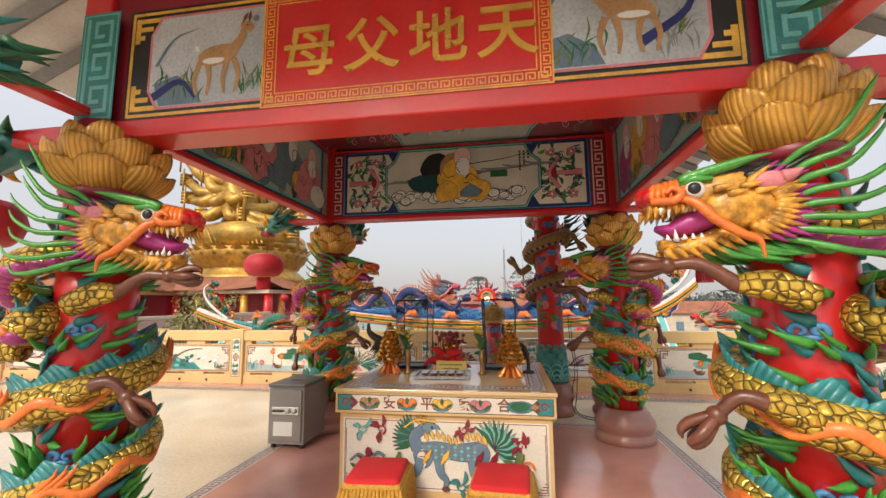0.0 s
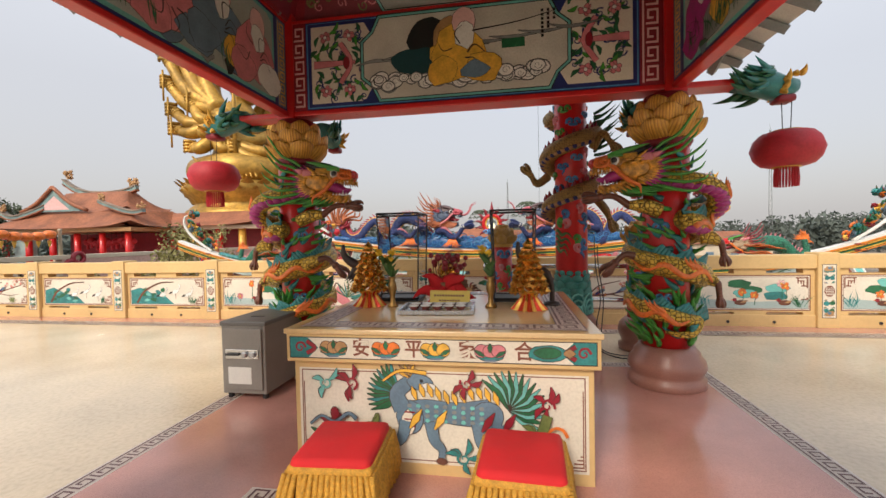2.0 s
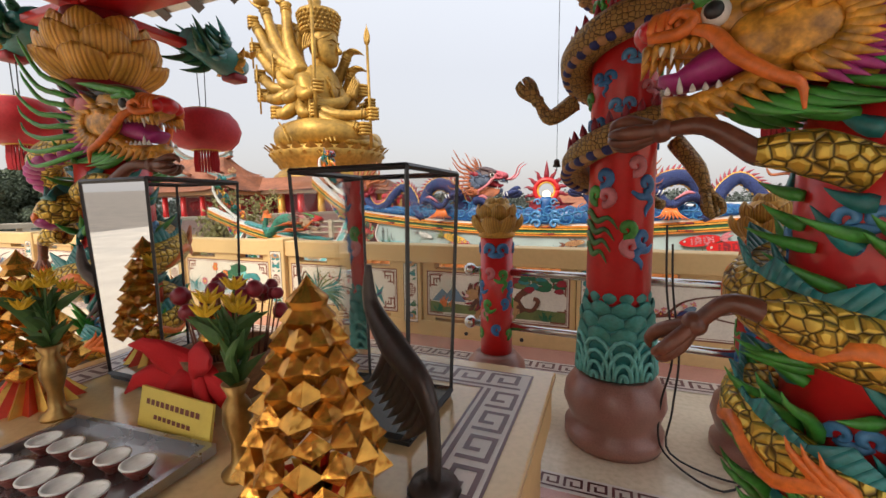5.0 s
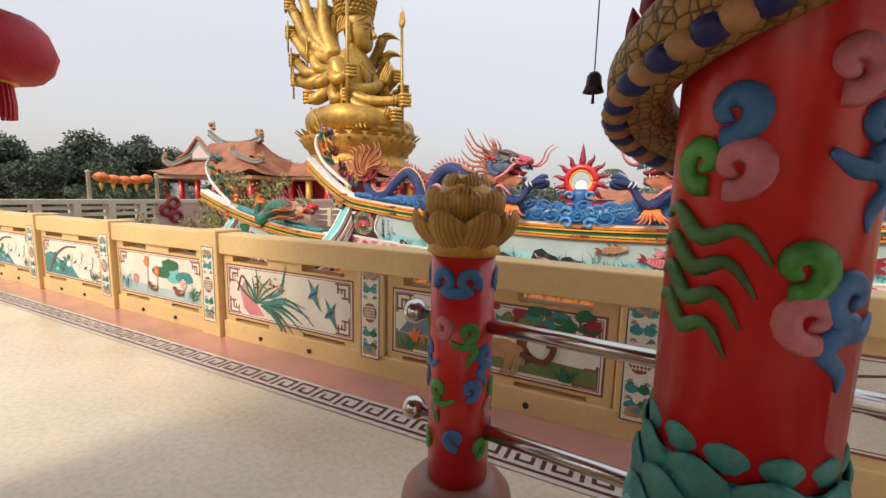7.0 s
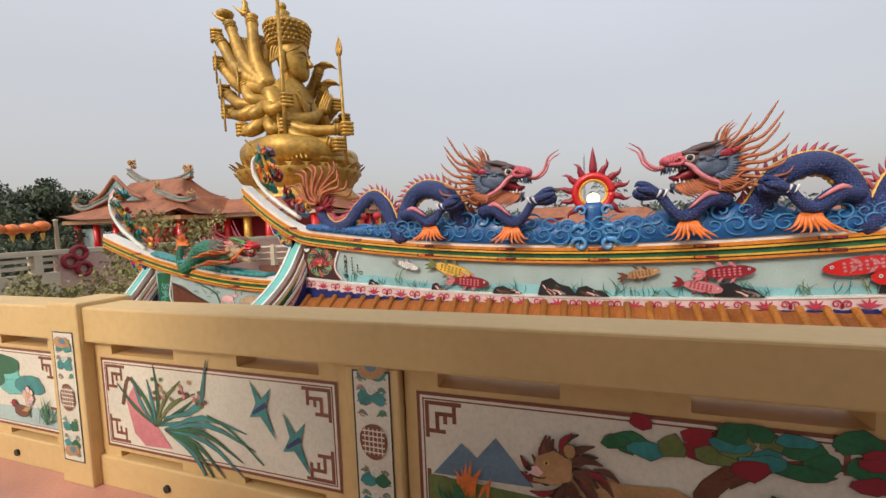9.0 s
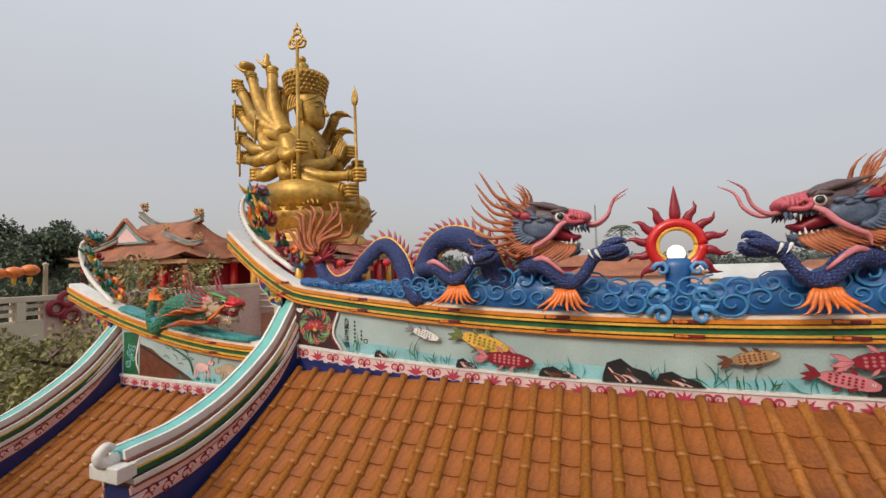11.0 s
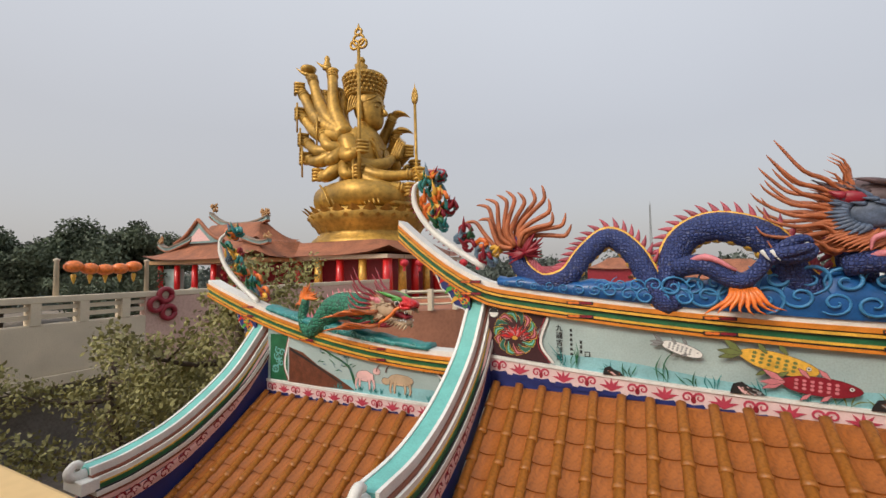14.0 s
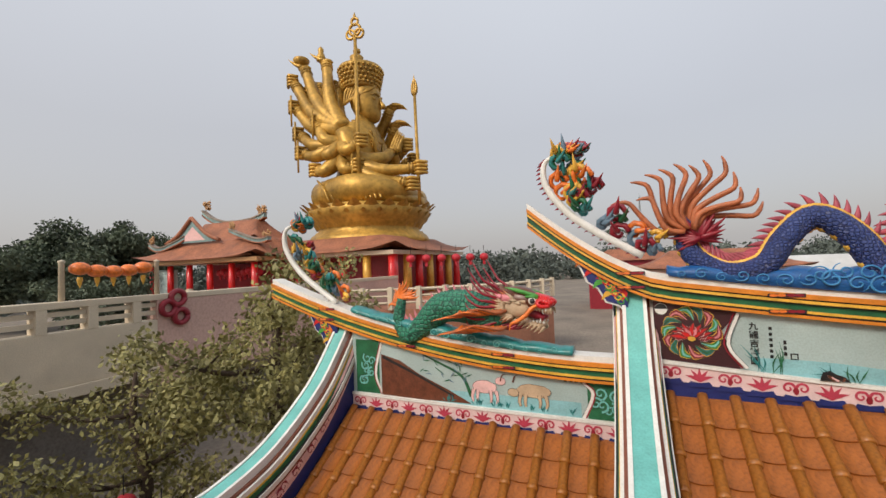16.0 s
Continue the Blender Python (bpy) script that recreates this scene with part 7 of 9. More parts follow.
p = Paint(plane((0, RY, 0), X, Z), 600, .004, .00008)
p.ink, p.line = mat("umber_ink"), .003
for x in np.arange(-4.0, 2.9, .1):
    p.poly([(x, zlA(x) + .019), (x + .1, zlA(x + .1) + .019), (x + .1, zlA(x + .1) + .12 + .03 * math.sin(x * 3)), (x, zlA(x) + .12 + .03 * math.sin(x * 3 - .3))], mat("aqua_water_paint", (.28, .56, .60), .5, 0, .2, 3))
for s in (-1, 1):
    xe = -.57 + s * 4.18
    z0, z1 = zlA(xe) + .02, ztA(xe) - .2
    pts = [(xe, z0), (xe - s * .62, zlA(xe - s * .62) + .02), (xe - s * .5, (z0 + z1) / 2), (xe - s * .62, ztA(xe - s * .62) - .2), (xe, z1)]
    p.poly(pts if s < 0 else pts[::-1], mat("dark_maroon_field", (.05, .012, .016), .5))
    zc = (z0 + z1) / 2 - .02
    c = xe - s * .28
    for k in range(14):
        a = k * .449
        for w_, col in ((.07, YELLOW), (.05, (GREEN, REDDARK, TEAL)[k % 3]), (.02, (TEALPALE, PINK, GREEND)[k % 3])):
            p.leaf(c + .11 * math.cos(a), zc + .11 * math.sin(a), a + .7, .2, w_, col, 1.3)
    for k in range(9):
        a = .2 + k * .335
        for w_, col in ((.075, PINKPALE), (.06, REDDARK), (.025, RED)):
            p.leaf(c + .03 * math.cos(a), zc - .05, a, .14, w_, col, .25 if a > 1.57 else -.25)
    for k in range(5):
        a = .6 + k * .5
        p.leaf(c, zc - .04, a, .09, .04, PINK if k % 2 else RED)
    p.blob(c, zc - .05, .03, .02, YELLOW, 10, .02)
    p.blob(xe - s * .06, z1 - .07, .05, .05, WHITE, 16, 0)
    p.poly([(xe - s * .06 + .048 * math.cos(t), z1 - .07 + .048 * math.sin(t)) for t in np.linspace(0, math.pi, 9)], BLACK)
    # white bordered end of the painting
    e = xe - s * .6
    p.stroke([(e - s * .06, zlA(e) + .03), (e + s * .06, zlA(e) + .22), (e - s * .02, ztA(e) - .21)], .025, .025, WHITE)
    p.stroke([(e - s * .03, zlA(e) + .03), (e + s * .09, zlA(e) + .22), (e + s * .01, ztA(e) - .21)], .012, .012, REDDARK)
for x in np.arange(-4.0, 2.9, .12):
    z = zlA(x) + .02
    if p.r.random() < .75:
        p.grass(x, z, 4, p.r.uniform(.12, .3), p.r.choice((GREEND, TEAL, OLIVE, TEAL)), p.r.uniform(-.2, .4), .012)
for x, w, h in ((-3.55, .09, .08), (-2.55, .12, .1), (-1.62, .2, .1), (-1.0, .24, .22), (-.6, .2, .13), (.9, .24, .17), (2.3, .24, .2)):
    rock(p, x, zlA(x) + .02, w, h)
for x, dz, s, a, b, f in ((-3.0, .33, .8, -.3, WHITE, GREY), (-2.35, .3, 1.3, -.25, YELLOW, OLIVE), (-2.1, .15, 1.2, -.08, REDDARK, PINK), (-.05, .3, .9, .2, TAN, BROWN), (.55, .14, 1.0, -.2, PINK, REDDARK), (.8, .3, 1.2, .1, REDDARK, PINK), (1.9, .32, 1.5, 3.3, RED, PINK), (2.3, .2, 1.6, 3.25, RED, REDDARK)):
    fish(p, x, zlA(x) + dz, s, a, b, f)
ownA(p.build("fish_painting", roofA))
zc = zlA(-3.95) + .3
for k, ch in enumerate("九龍吉祥圖"):
    ownA(lettering(ch, .066, plane((-4.03, RY - .006, zc + .085 - .07 * k), X, Z), BLACK, roofA, "inscription", .0008, .001))
p = Paint(plane((0, RY, 0), X, Z), 601, .004, .0002)
for k in range(6):
    p.rect(-3.93, -3.908, zc + .06 - .045 * k, zc + .085 - .045 * k, BLACK)
for k in range(3):
    p.rect(-3.84, -3.82, zc - .05 - .045 * k, zc - .02 - .045 * k, BLACK)
p.border(-3.8, -3.75, zc - .17, zc - .12, .008, BLACK)
ownA(p.build("small_writing", roofA))
# wing frieze: hill, willow and two goats
p = Paint(plane((0, RY, 0), X, Z), 602, .004, .00008)
p.ink, p.line = mat("umber_ink"), .003
p.rect(-7.6, -5.4, .0, .14, mat("aqua_water_paint"))
for xe, s in ((-7.95, 1), (-5.02, -1)):
    p.rect(*sorted((xe, xe + s * .32)), zlB(xe) + .02, ztB(xe + s * .32) - .2, GREEND)
    for k in range(7):
        p.curl(xe + s * p.r.uniform(.06, .26), p.r.uniform(zlB(xe) + .08, ztB(xe) - .27), .06, TEALPALE, .02, 1.2, p.r.random() * 6)
    p.stroke([(xe + s * .36, zlB(xe) + .02), (xe + s * .27, zlB(xe) + .25), (xe + s * .36, ztB(xe + s * .36) - .2)], .03, .03, WHITE)
    p.stroke([(xe + s * .34, zlB(xe) + .02), (xe + s * .25, zlB(xe) + .25), (xe + s * .34, ztB(xe + s * .34) - .2)], .012, .012, REDDARK)
p.poly([(-7.6, .0), (-6.5, .02), (-6.75, .14), (-7.1, .28), (-7.35, .42), (-7.6, .48)], BROWN)
p.stroke([(-7.58, .45), (-7.2, .3), (-6.7, .08)], .03, .015, BLACK)
p.stroke([(-6.5, .1), (-6.6, .3), (-6.85, .42), (-7.05, .5)], .035, .008, GREEND)
for k in range(26):
    p.leaf(p.r.uniform(-7.05, -6.5), p.r.uniform(.25, .48), p.r.uniform(0, 6), .08, .014, p.r.choice((GREEND, BLUEGREY)))
for x, s, c in ((-6.35, 1, PINKPALE), (-5.85, -1, mat("fawn_paint", (.55, .40, .26), .5))):
    p.blob(x, .21, .13 * (1.3 if s < 0 else 1), .065, c, 14, .06)
    hx = x + s * .17 if s > 0 else x - .2
    p.blob(hx, .22 + (.06 if s > 0 else -.04), .055, .04, c, 10, .06)
    p.stroke([(hx, .28), (hx + .02, .34), (hx + .06, .36)], .016, .004, BROWN)
    for e in (-.12, -.07, .06, .12):
        p.stroke([(x + e, .18), (x + e * 1.15, .1), (x + e * 1.05, .05)], .035, .018, c)
for k in range(10):
    p.grass(p.r.uniform(-7, -5.4), .02, 4, .08, TEAL)
for k in range(5):
    p.rect(-5.55 + .05 * k, -5.52 + .05 * k, .33, .36, BLACK)
ownB(p.build("goat_painting", roofB))


# ---- ridge sculptures ----
def wave_base(x0, x1, zt, h, material, light, label, bumps, seed):
    ob = thing("cloud_base", ((x0 + x1) / 2, RY, zt((x0 + x1) / 2)), label, "ridge ornament")
    inv = Matrix.Translation(ob.location).inverted()
    r = random.Random(seed)
    n = 90
    top = []
    for i in range(n + 1):
        x = x0 + (x1 - x0) * i / n
        top.append((x, zt(x) + .05 + h(x) * (.75 + .25 * abs(math.sin(x * bumps))) + r.uniform(0, .01)))
    bm = B()
    for y, dz in ((RY - .05, 0),):
        secs = []
        for x, z in top:
            zb = zt(x) + .045
            hh = z - zb
            secs.append([bm.verts.new((x, RY + q, zb + hh * t)) for q, t in ((-.07, 0), (-.1, .35), (-.07, .8), (.03, 1), (.13, .8), (.16, .35), (.13, 0))])
        for a, b in zip(secs, secs[1:]):
            for j in range(6):
                bm.faces.new((a[j], a[j + 1], b[j + 1], b[j]))
        bm.faces.new(secs[0])
        bm.faces.new(secs[-1])
    part("cloud_mass", bm, material, ob, "", True).matrix_parent_inverse = inv
    bm = B()
    x = x0 + .1
    while x < x1 - .05:
        hh = h(x)
        for k in range(1 if hh < .16 else 2):
            z = zt(x) + .05 + hh * (.35 + .4 * k) + r.uniform(-.02, .02)
            s = min(.11, hh * .4) * r.uniform(.8, 1.2)
            hand = r.choice((-1, 1))
            turn = r.uniform(0, 6.28)
            pts = [(x + (k * .07) + s * (1 - .04 * j) * math.cos(hand * j * .42 + turn) * 1.15, RY - .09 - .001 * j, z + s * (1 - .04 * j) * math.sin(hand * j * .42 + turn)) for j in range(23)]
            part("cloud_curl", tube(B(), pts, [s * .05, s * .12, s * .12, s * .1, s * .06], 6), light, ob, "raised cloud curl", True).matrix_parent_inverse = inv
        x += max(.14, min(.21, hh * .68))
    return ob


def hA(x):
    d = abs(x + .57)
    e = min(1, max(0, (4.0 - d) / 2.2))
    return .09 + .24 * e + .06 * math.sin(x * 2.3) * e


wave_base(-4.62, 3.48, ztA, hA, BLUE, mat("mid_blue_paint", (.05, .24, .5), .42, 0, .2, 8), "royal blue carved cloud bank on the main ridge", 9, 5)
wave_base(-7.95, -5.45, ztB, lambda x: .07 + .05 * math.sin((x + 7.95) * 1.256) ** 2, TEAL, TEALPALE, "teal carved wave base on the wing ridge", 9, 6)


RUST = mat("rust_flame_paint", (.46, .14, .055), .5, 0, .35, 9)


FINRED = mat("crimson_fin_paint", (.42, .07, .10), .5, 0, .35, 9)


def ridge_dragon():
    """A long dragon running right (+x) along the ridge; its place is the ridge's middle."""
    ob = thing("ridge_dragon", (0, 0, 0), "blue scaled ridge dragon with orange flame mane and pink crest", "dragon sculpture", "dragons facing the sun pearl")
    ctrl = [(-3.84, 0, .74), (-3.9, 0, .6), (-3.82, 0, .4), (-3.6, 0, .27), (-3.36, 0, .33), (-3.2, 0, .54), (-2.99, 0, .7), (-2.78, 0, .54), (-2.62, 0, .22), (-2.5, 0, .1), (-2.48, 0, .4), (-2.36, 0, .66), (-2.12, 0, .75), (-1.8, 0, .62), (-1.62, 0, .3), (-1.42, 0, .18), (-1.24, 0, .3), (-1.26, 0, .5), (-1.22, 0, .68), (-1.12, 0, .78)]
    ctrl = [(x, .02 + .06 * math.sin(i * 1.3), z) for i, (x, _, z) in enumerate(ctrl)]
    path = spline(ctrl, 5)
    rr = [.05, .085, .09, .092, .095, .097, .1, .11, .12, .125, .13, .13, .13, .125, .125, .12]
    body = part("dragon_body", tube(B(), path, rr, 12), SCALEB, ob, "dark blue scaled body", True)
    bel, rim = B(), []
    rs = taper(rr, len(path))
    for i in range(3, len(path) - 4):
        q = path[i]
        d = (path[i + 1] - path[i - 1]).normalized()
        up = Vector((-d.z, 0, d.x))
        side = up
        part("spine_fin", spike(B(), q + side * rs[i] * .92, side * .95 - d * .35, .11, .026, d * -.35, 6, .5), FINRED, body, "", True)
        rim.append(q + side * rs[i] * .96)
        if i % 2 == 0:
            ball(bel, q - side * rs[i] * .62, rs[i] * .5, (1, 1.1, 1), 8, 6)
    part("spine_rim", tube(B(), rim, [.022] * len(rim), 6), YELLOW, body, "yellow line along the spine", True)
    part("belly", bel, YELLOW, body, "yellow and red belly plates", True)
    bm, bm2 = B(), B()
    r = random.Random(2)
    for i in range(13):
        a = 2.75 - i * .185
        bm = B()
        ln = r.uniform(.42, .6)
        c, u, w = Vector((-3.86 + .05 * math.cos(a), r.uniform(-.05, .05), .6 + .06 * math.sin(a))), Vector((math.cos(a), 0, math.sin(a))), Vector((math.sin(a), 0, -math.cos(a)))
        pts = spline([c, c + u * ln * .3 - w * .05, c + u * ln * .6 + w * .03, c + u * ln * .85 + w * .12, c + u * ln + w * .1, c + u * ln * 1.1 + w * .06], 3)
        tube(bm, pts, [.02, .027, .025, .022, .017, .006], 7)
        part("tail_flame", bm, RUST, ob, "orange flame of the tail", True)
    for i in range(22):
        a = 3.8 - i * .2
        spike(bm2, (-3.79, 0, .58), (math.cos(a), r.uniform(-.3, .3), math.sin(a)), r.uniform(.16, .26), .03, (0, 0, .1), 5)
    part("tail_tuft", bm2, REDDARK, ob, "dark red tail tuft", True)
    # legs with claws and orange elbow hair
    for at, knee, ft, hair in (((-2.45, -.08, .4), (-2.05, -.22, .3), (-1.83, -.25, .48), (-2.0, -.2, .24)), ((-1.35, -.08, .4), (-.95, -.22, .26), (-.68, -.24, .5), (-.95, -.2, .2))):
        bm = tube(B(), spline([at, ((at[0] + knee[0]) / 2, -.18, at[2] + .03), knee, ((knee[0] + ft[0]) / 2, -.24, knee[2] + .04), ft], 4), [.08, .085, .075, .055, .05], 10)
        claw_foot(bm, ft, (.8, -.1, .25), 1.5)
        part("leg", bm, SCALEB, ob, "dark blue clawed leg", True)
        bm = tube(B(), spline([at, ((at[0] + knee[0]) / 2, -.25, at[2] + .09), (knee[0], -.28, knee[2] + .08)], 4), [.02, .03, .012], 6)
        part("leg_flame", bm, PINK, ob, "pink leg ribbon", True)
        bm = B()
        for i in range(8):
            spike(bm, (hair[0] + .02 * i - .08, hair[1] - .04, hair[2]), (-.35 + .09 * i, -.35, -1), r.uniform(.22, .32), .026, (-.35 + .12 * i, 0, .25), 5, 1, .05)
        part("elbow_hair", bm, ORANGE, ob, "orange elbow flames", True)
        bm = B()
        for i in range(4):
            spike(bm, (ft[0] + .06 * i - .06, -.3, ft[2] + .05), (.3, -.2, -.8), .09, .016, (.2, 0, 0), 5)
        part("talon", bm, WHITE, ob, "white talons", True)
    beast_head(ob, pose(-1.13, -.02, .81, 0, 4, -8), 1.38, mat("umber_head_paint", (.12, .075, .08), .5, 0, .4, 8), mat("slate_cheek_paint", (.10, .14, .22), .5, 0, .45, 14), RUST, mat("coral_nose_paint", (.55, .10, .13), .45, 0, .25, 9), mat("umber_head_paint"), REDDARK, REDDARK, PINK, mat("umber_head_paint"), RUST)
    bm = B()
    for i in range(30):
        a = 1.75 + i * .05
        spike(bm, (-1.2 - .006 * i, r.uniform(-.15, .15), .98 - .016 * i), (math.cos(a) - .3, r.uniform(-.35, .35), math.sin(a) * .7), r.uniform(.17, .27), .022, (-.15, 0, .35), 6, 1, .12)
    for i in range(16):
        spike(bm, (-1.28 + .028 * i, -.13, .7 - .006 * i), (-.75 + .04 * i, -.3, -.75), r.uniform(.2, .28), .024, (-.4, 0, .15), 6, 1, .06)
    part("flame_mane", bm, RUST, ob, "orange flame mane", True)
    bm = B()
    for q in (-.07, .07):
        tube(bm, spline([(-.84, q * .6, .84), (-.68, q * 1.2, .8), (-.56, q * 1.5, .88), (-.5, q * 1.8, 1.02), (-.38, q * 2.2, 1.1)], 4), [.024, .02, .014, .004], 6)
    part("feeler", bm, PINK, ob, "long pink feelers", True)
    return ob


drag = ridge_dragon()
drag.matrix_basis = pose(-.57, RY + .02, 1.06)
copy_thing(drag, pose(-.57, RY + .02, 1.06) @ FLIP)

sun_orn = thing("sun_pearl", (-.57, RY, 1.0), "flaming red sun pearl ornament on a blue cloud stem", "ridge ornament")
bm = loft(B(), [(-.1, 0, 0, .1, .13), (.1, 0, 0, .1, .10), (.25, 0, 0, .09, .1), (.33, 0, 0, .08, .16), (.4, 0, 0, .06, .1)], 16, pose(0, 0, .12, 0, -90, 0))
part("stem", bm, BLUE, sun_orn, "royal blue cloud stem", True)
bm = B()
for q in (-1, 1):
    for z, s in ((.42, .07), (.18, .09), (.02, .1)):
        pts = [(q * (.09 + s * .7) + q * s * (1 - .1 * j) * math.cos(j * .9), -.09, z + s * (1 - .1 * j) * math.sin(j * .9)) for j in range(9)]
        tube(bm, pts, [s * .3, s * .25, s * .12], 7)
part("cloud_curl", bm, BLUEL, sun_orn, "", True)
bm = B()
pts = [(.2 * math.cos(t), 0, .63 + .2 * math.sin(t)) for t in np.linspace(0, 2 * math.pi, 33)]
tube(bm, pts, [.05] * 33, 8)
part("ring", bm, RED, sun_orn, "red ring", True)
bm = B()
pts = [(.155 * math.cos(t), -.015, .63 + .155 * math.sin(t)) for t in np.linspace(0, 2 * math.pi, 33)]
tube(bm, pts, [.022] * 33, 8)
part("inner_ring", bm, YELLOW, sun_orn, "yellow inner ring", True)
for k in range(11):
    bm = B()
    a = radians(-40 + 26 * k)
    top = k == 5
    spike(bm, (.22 * math.cos(a), 0, .63 + .22 * math.sin(a)), (math.cos(a), 0, math.sin(a)), .32 if top else .2, .05 if top else .042, (0, 0, 0) if top else (-math.sin(a) * .2, 0, math.cos(a) * .2), 7, .6, 0 if top else .1)
    part("ray", bm, REDDARK, sun_orn, "red flame ray", True)
part("lamp", ball(B(), (0, .02, .56), .075, (1, .6, 1), 16, 10), LAMPGLOW, sun_orn, "small lit lamp", True)


def tip_scroll(at, s, seed, name_label):
    """The openwork dragon-and-cloud finial inside an upturned ridge end."""
    ob = thing("ridge_finial", at, name_label, "ridge ornament", "ridge end finials")
    r = random.Random(seed)
    bm = B()
    pts = spline([(.62, 0, -.32), (.3, 0, -.12), (.05, 0, .08), (-.12, 0, .32), (-.13, 0, .52), (-.02, 0, .6)], 5)
    tube(bm, [Vector(q) * s for q in pts], [.03 * s, .035 * s, .03 * s, .016 * s], 8)
    part("back_rim", bm, WHITE, ob, "white back rim", True)
    bm = B()
    for i in range(0, len(pts) - 1, 1):
        q = pts[i] * s
        spike(bm, q + Vector((-.02 * s, 0, .0)), (-.7, 0, -.3), .05 * s, .012 * s, (0, 0, 0), 4)
    part("rim_tooth", bm, REDDARK, ob, "red rim teeth", True)
    for m, n, nm in ((GREEND, 8, "green"), (TEAL, 8, "teal"), (REDDARK, 8, "red"), (YELLOW, 8, "gold"), (ORANGE, 6, "orange"), (BLUEGREY, 7, "slate")):
        for i in range(n):
            bm = B()
            t = r.random()
            q0, u = pts[int(t * (len(pts) - 1))], r.random() * (.35 + .65 * t if t < .8 else .7)
            c = Vector((q0.x + .07 + .3 * u, r.uniform(-.05, .05), min(.6, q0.z + .03 + .2 * u))) * s
            R = r.uniform(.05, .1) * s
            q = [c + Vector((R * (1 - .09 * j) * math.cos(j * .8), .01 * j * s, R * (1 - .09 * j) * math.sin(j * .8))) for j in range(9)]
            tube(bm, q, [.022 * s, .026 * s, .022 * s, .012 * s], 7)
            spike(bm, c, (r.uniform(-.3, 1), -.4, r.uniform(-.2, 1)), .13 * s, .026 * s, (0, 0, .3), 5)
            part("scroll", bm, m, ob, nm + " carved scroll", True)
    return ob


tip_scroll((-5.5, RY + .03, 1.86), 1.12, 61, "openwork dragon scroll finial on the upturned main ridge end")
tip_scroll((-8.92, RY + .03, 1.42), 1.1, 62, "openwork dragon scroll finial on the wing ridge end")
o = tip_scroll((4.36, RY + .03, 1.86), 1.12, 61, "openwork dragon scroll finial on the upturned main ridge end")
o.matrix_basis = pose(4.36, RY + .03, 1.86) @ FLIP

# acanthus brackets under the ridge ends
for x, zz, s in ((-4.95, 1.2, -1), (-8.2, .66, -1), (3.81, 1.2, 1)):
    ob = thing("ridge_bracket", (x, RY, zz), "navy scalloped bracket with painted red and green leaves", "bracket", "ridge end brackets")
    pl = plane((0, 0, 0), X, Z)
    out = [(0, .12), (s * .1, .17), (s * .25, .27), (s * .42, .42), (s * .44, .3), (s * .38, .2), (s * .33, .08), (s * .24, .02), (s * .18, -.1), (s * .08, -.13), (0, -.2)]
    part("board", slab(B(), out if s < 0 else out[::-1], pl, -.12, .03), NAVY, ob)
    part("edge", slab(B(), [(a * 1.06, b * 1.06 - .01) for a, b in (out if s < 0 else out[::-1])], pl, -.1, .02), WHITE, ob)
    p = Paint(plane((0, -.03, 0), X, Z), 9, .004)
    for k in range(12):
        u, v = s * (.05 + .03 * k * .8), -.1 + .035 * k
        p.leaf(u, v, 1.2 + (k % 3), .15, .05, (RED, GREEN, YELLOW, ORANGE)[k % 4], .8)
        p.curl(u, v, .05, (GREEN, YELLOW, RED)[k % 3], .016)
    p.build("leaf_painting", ob)


def phoenix():
    ob = thing("ridge_fish_dragon", (-6.55, RY - .02, .62), "green fish-dragon with orange fins on the wing ridge", "dragon sculpture")
    path = spline([(-.74, 0, .5), (-.78, 0, .26), (-.66, 0, .1), (-.48, 0, .2), (-.25, 0, .4), (.03, 0, .42), (.3, 0, .34), (.55, 0, .38)], 6)
    part("body", tube(B(), path, [.05, .075, .1, .13, .165, .18, .17, .13], 12), SCALEG, ob, "green scaled body", True)
    bm2 = B()
    r = random.Random(4)
    for i in range(16):
        a = .4 + i * .2
        part("tail_fin", spike(B(), (-.74, 0, .48), (math.cos(a), 0, math.sin(a)), r.uniform(.16, .28), .028, (.3, 0, -.1), 6, 1, .1), ORANGE, ob, "orange tail fin", True)
    for i in range(24):
        c = (.05 + .5 * (i % 12) / 12, -.15, .4 - .16 * (i // 12))
        part("fin", spike(B(), c, (-.6, -.45, -.55 + .04 * (i % 12)), r.uniform(.22, .32), .022, (-.3, 0, .25), 6, 1, .05), (ORANGE, RUST)[i % 2], ob, "orange flame fin", True)
    for i in range(14):
        q = path[8 + i * 2]
        spike(bm2, q + Vector((0, 0, .12)), (-.4, 0, 1), .12, .025, (0, 0, 0), 5, .5)
    part("dorsal_fin", bm2, PINK, ob, "rose spine fins", True)
    beast_head(ob, pose(.64, -.02, .44, 0, 6, -6), 1.08, BROWN, mat("fawn_paint", (.55, .40, .26), .5), REDDARK, RED, GREEN, PINK, REDDARK, ORANGE, BROWN, RUST)
    return ob


phoenix()


# ---- beyond the roofs: ground, hall, statue, trees ----
GZ = -4.2
bm = B()
n = 40
rings = []
for rr in (0.0, 30, 80, 250, 900, 3500):
    rings.append([bm.verts.new((rr * math.cos(2 * math.pi * i / n), 10 + rr * math.sin(2 * math.pi * i / n), GZ)) for i in range(n)] if rr else [bm.verts.new((0, 10, GZ))] * n)
for a, b in zip(rings, rings[1:]):
    for i in range(n):
        vs = [a[i], b[i], b[(i + 1) % n], a[(i + 1) % n]]
        vs = [v for k, v in enumerate(vs) if v not in vs[:k]]
        bm.faces.new(vs)
tagged(part("ground", bm, GROUND), "dusty grey ground of the temple grounds", "ground", kind="structure")
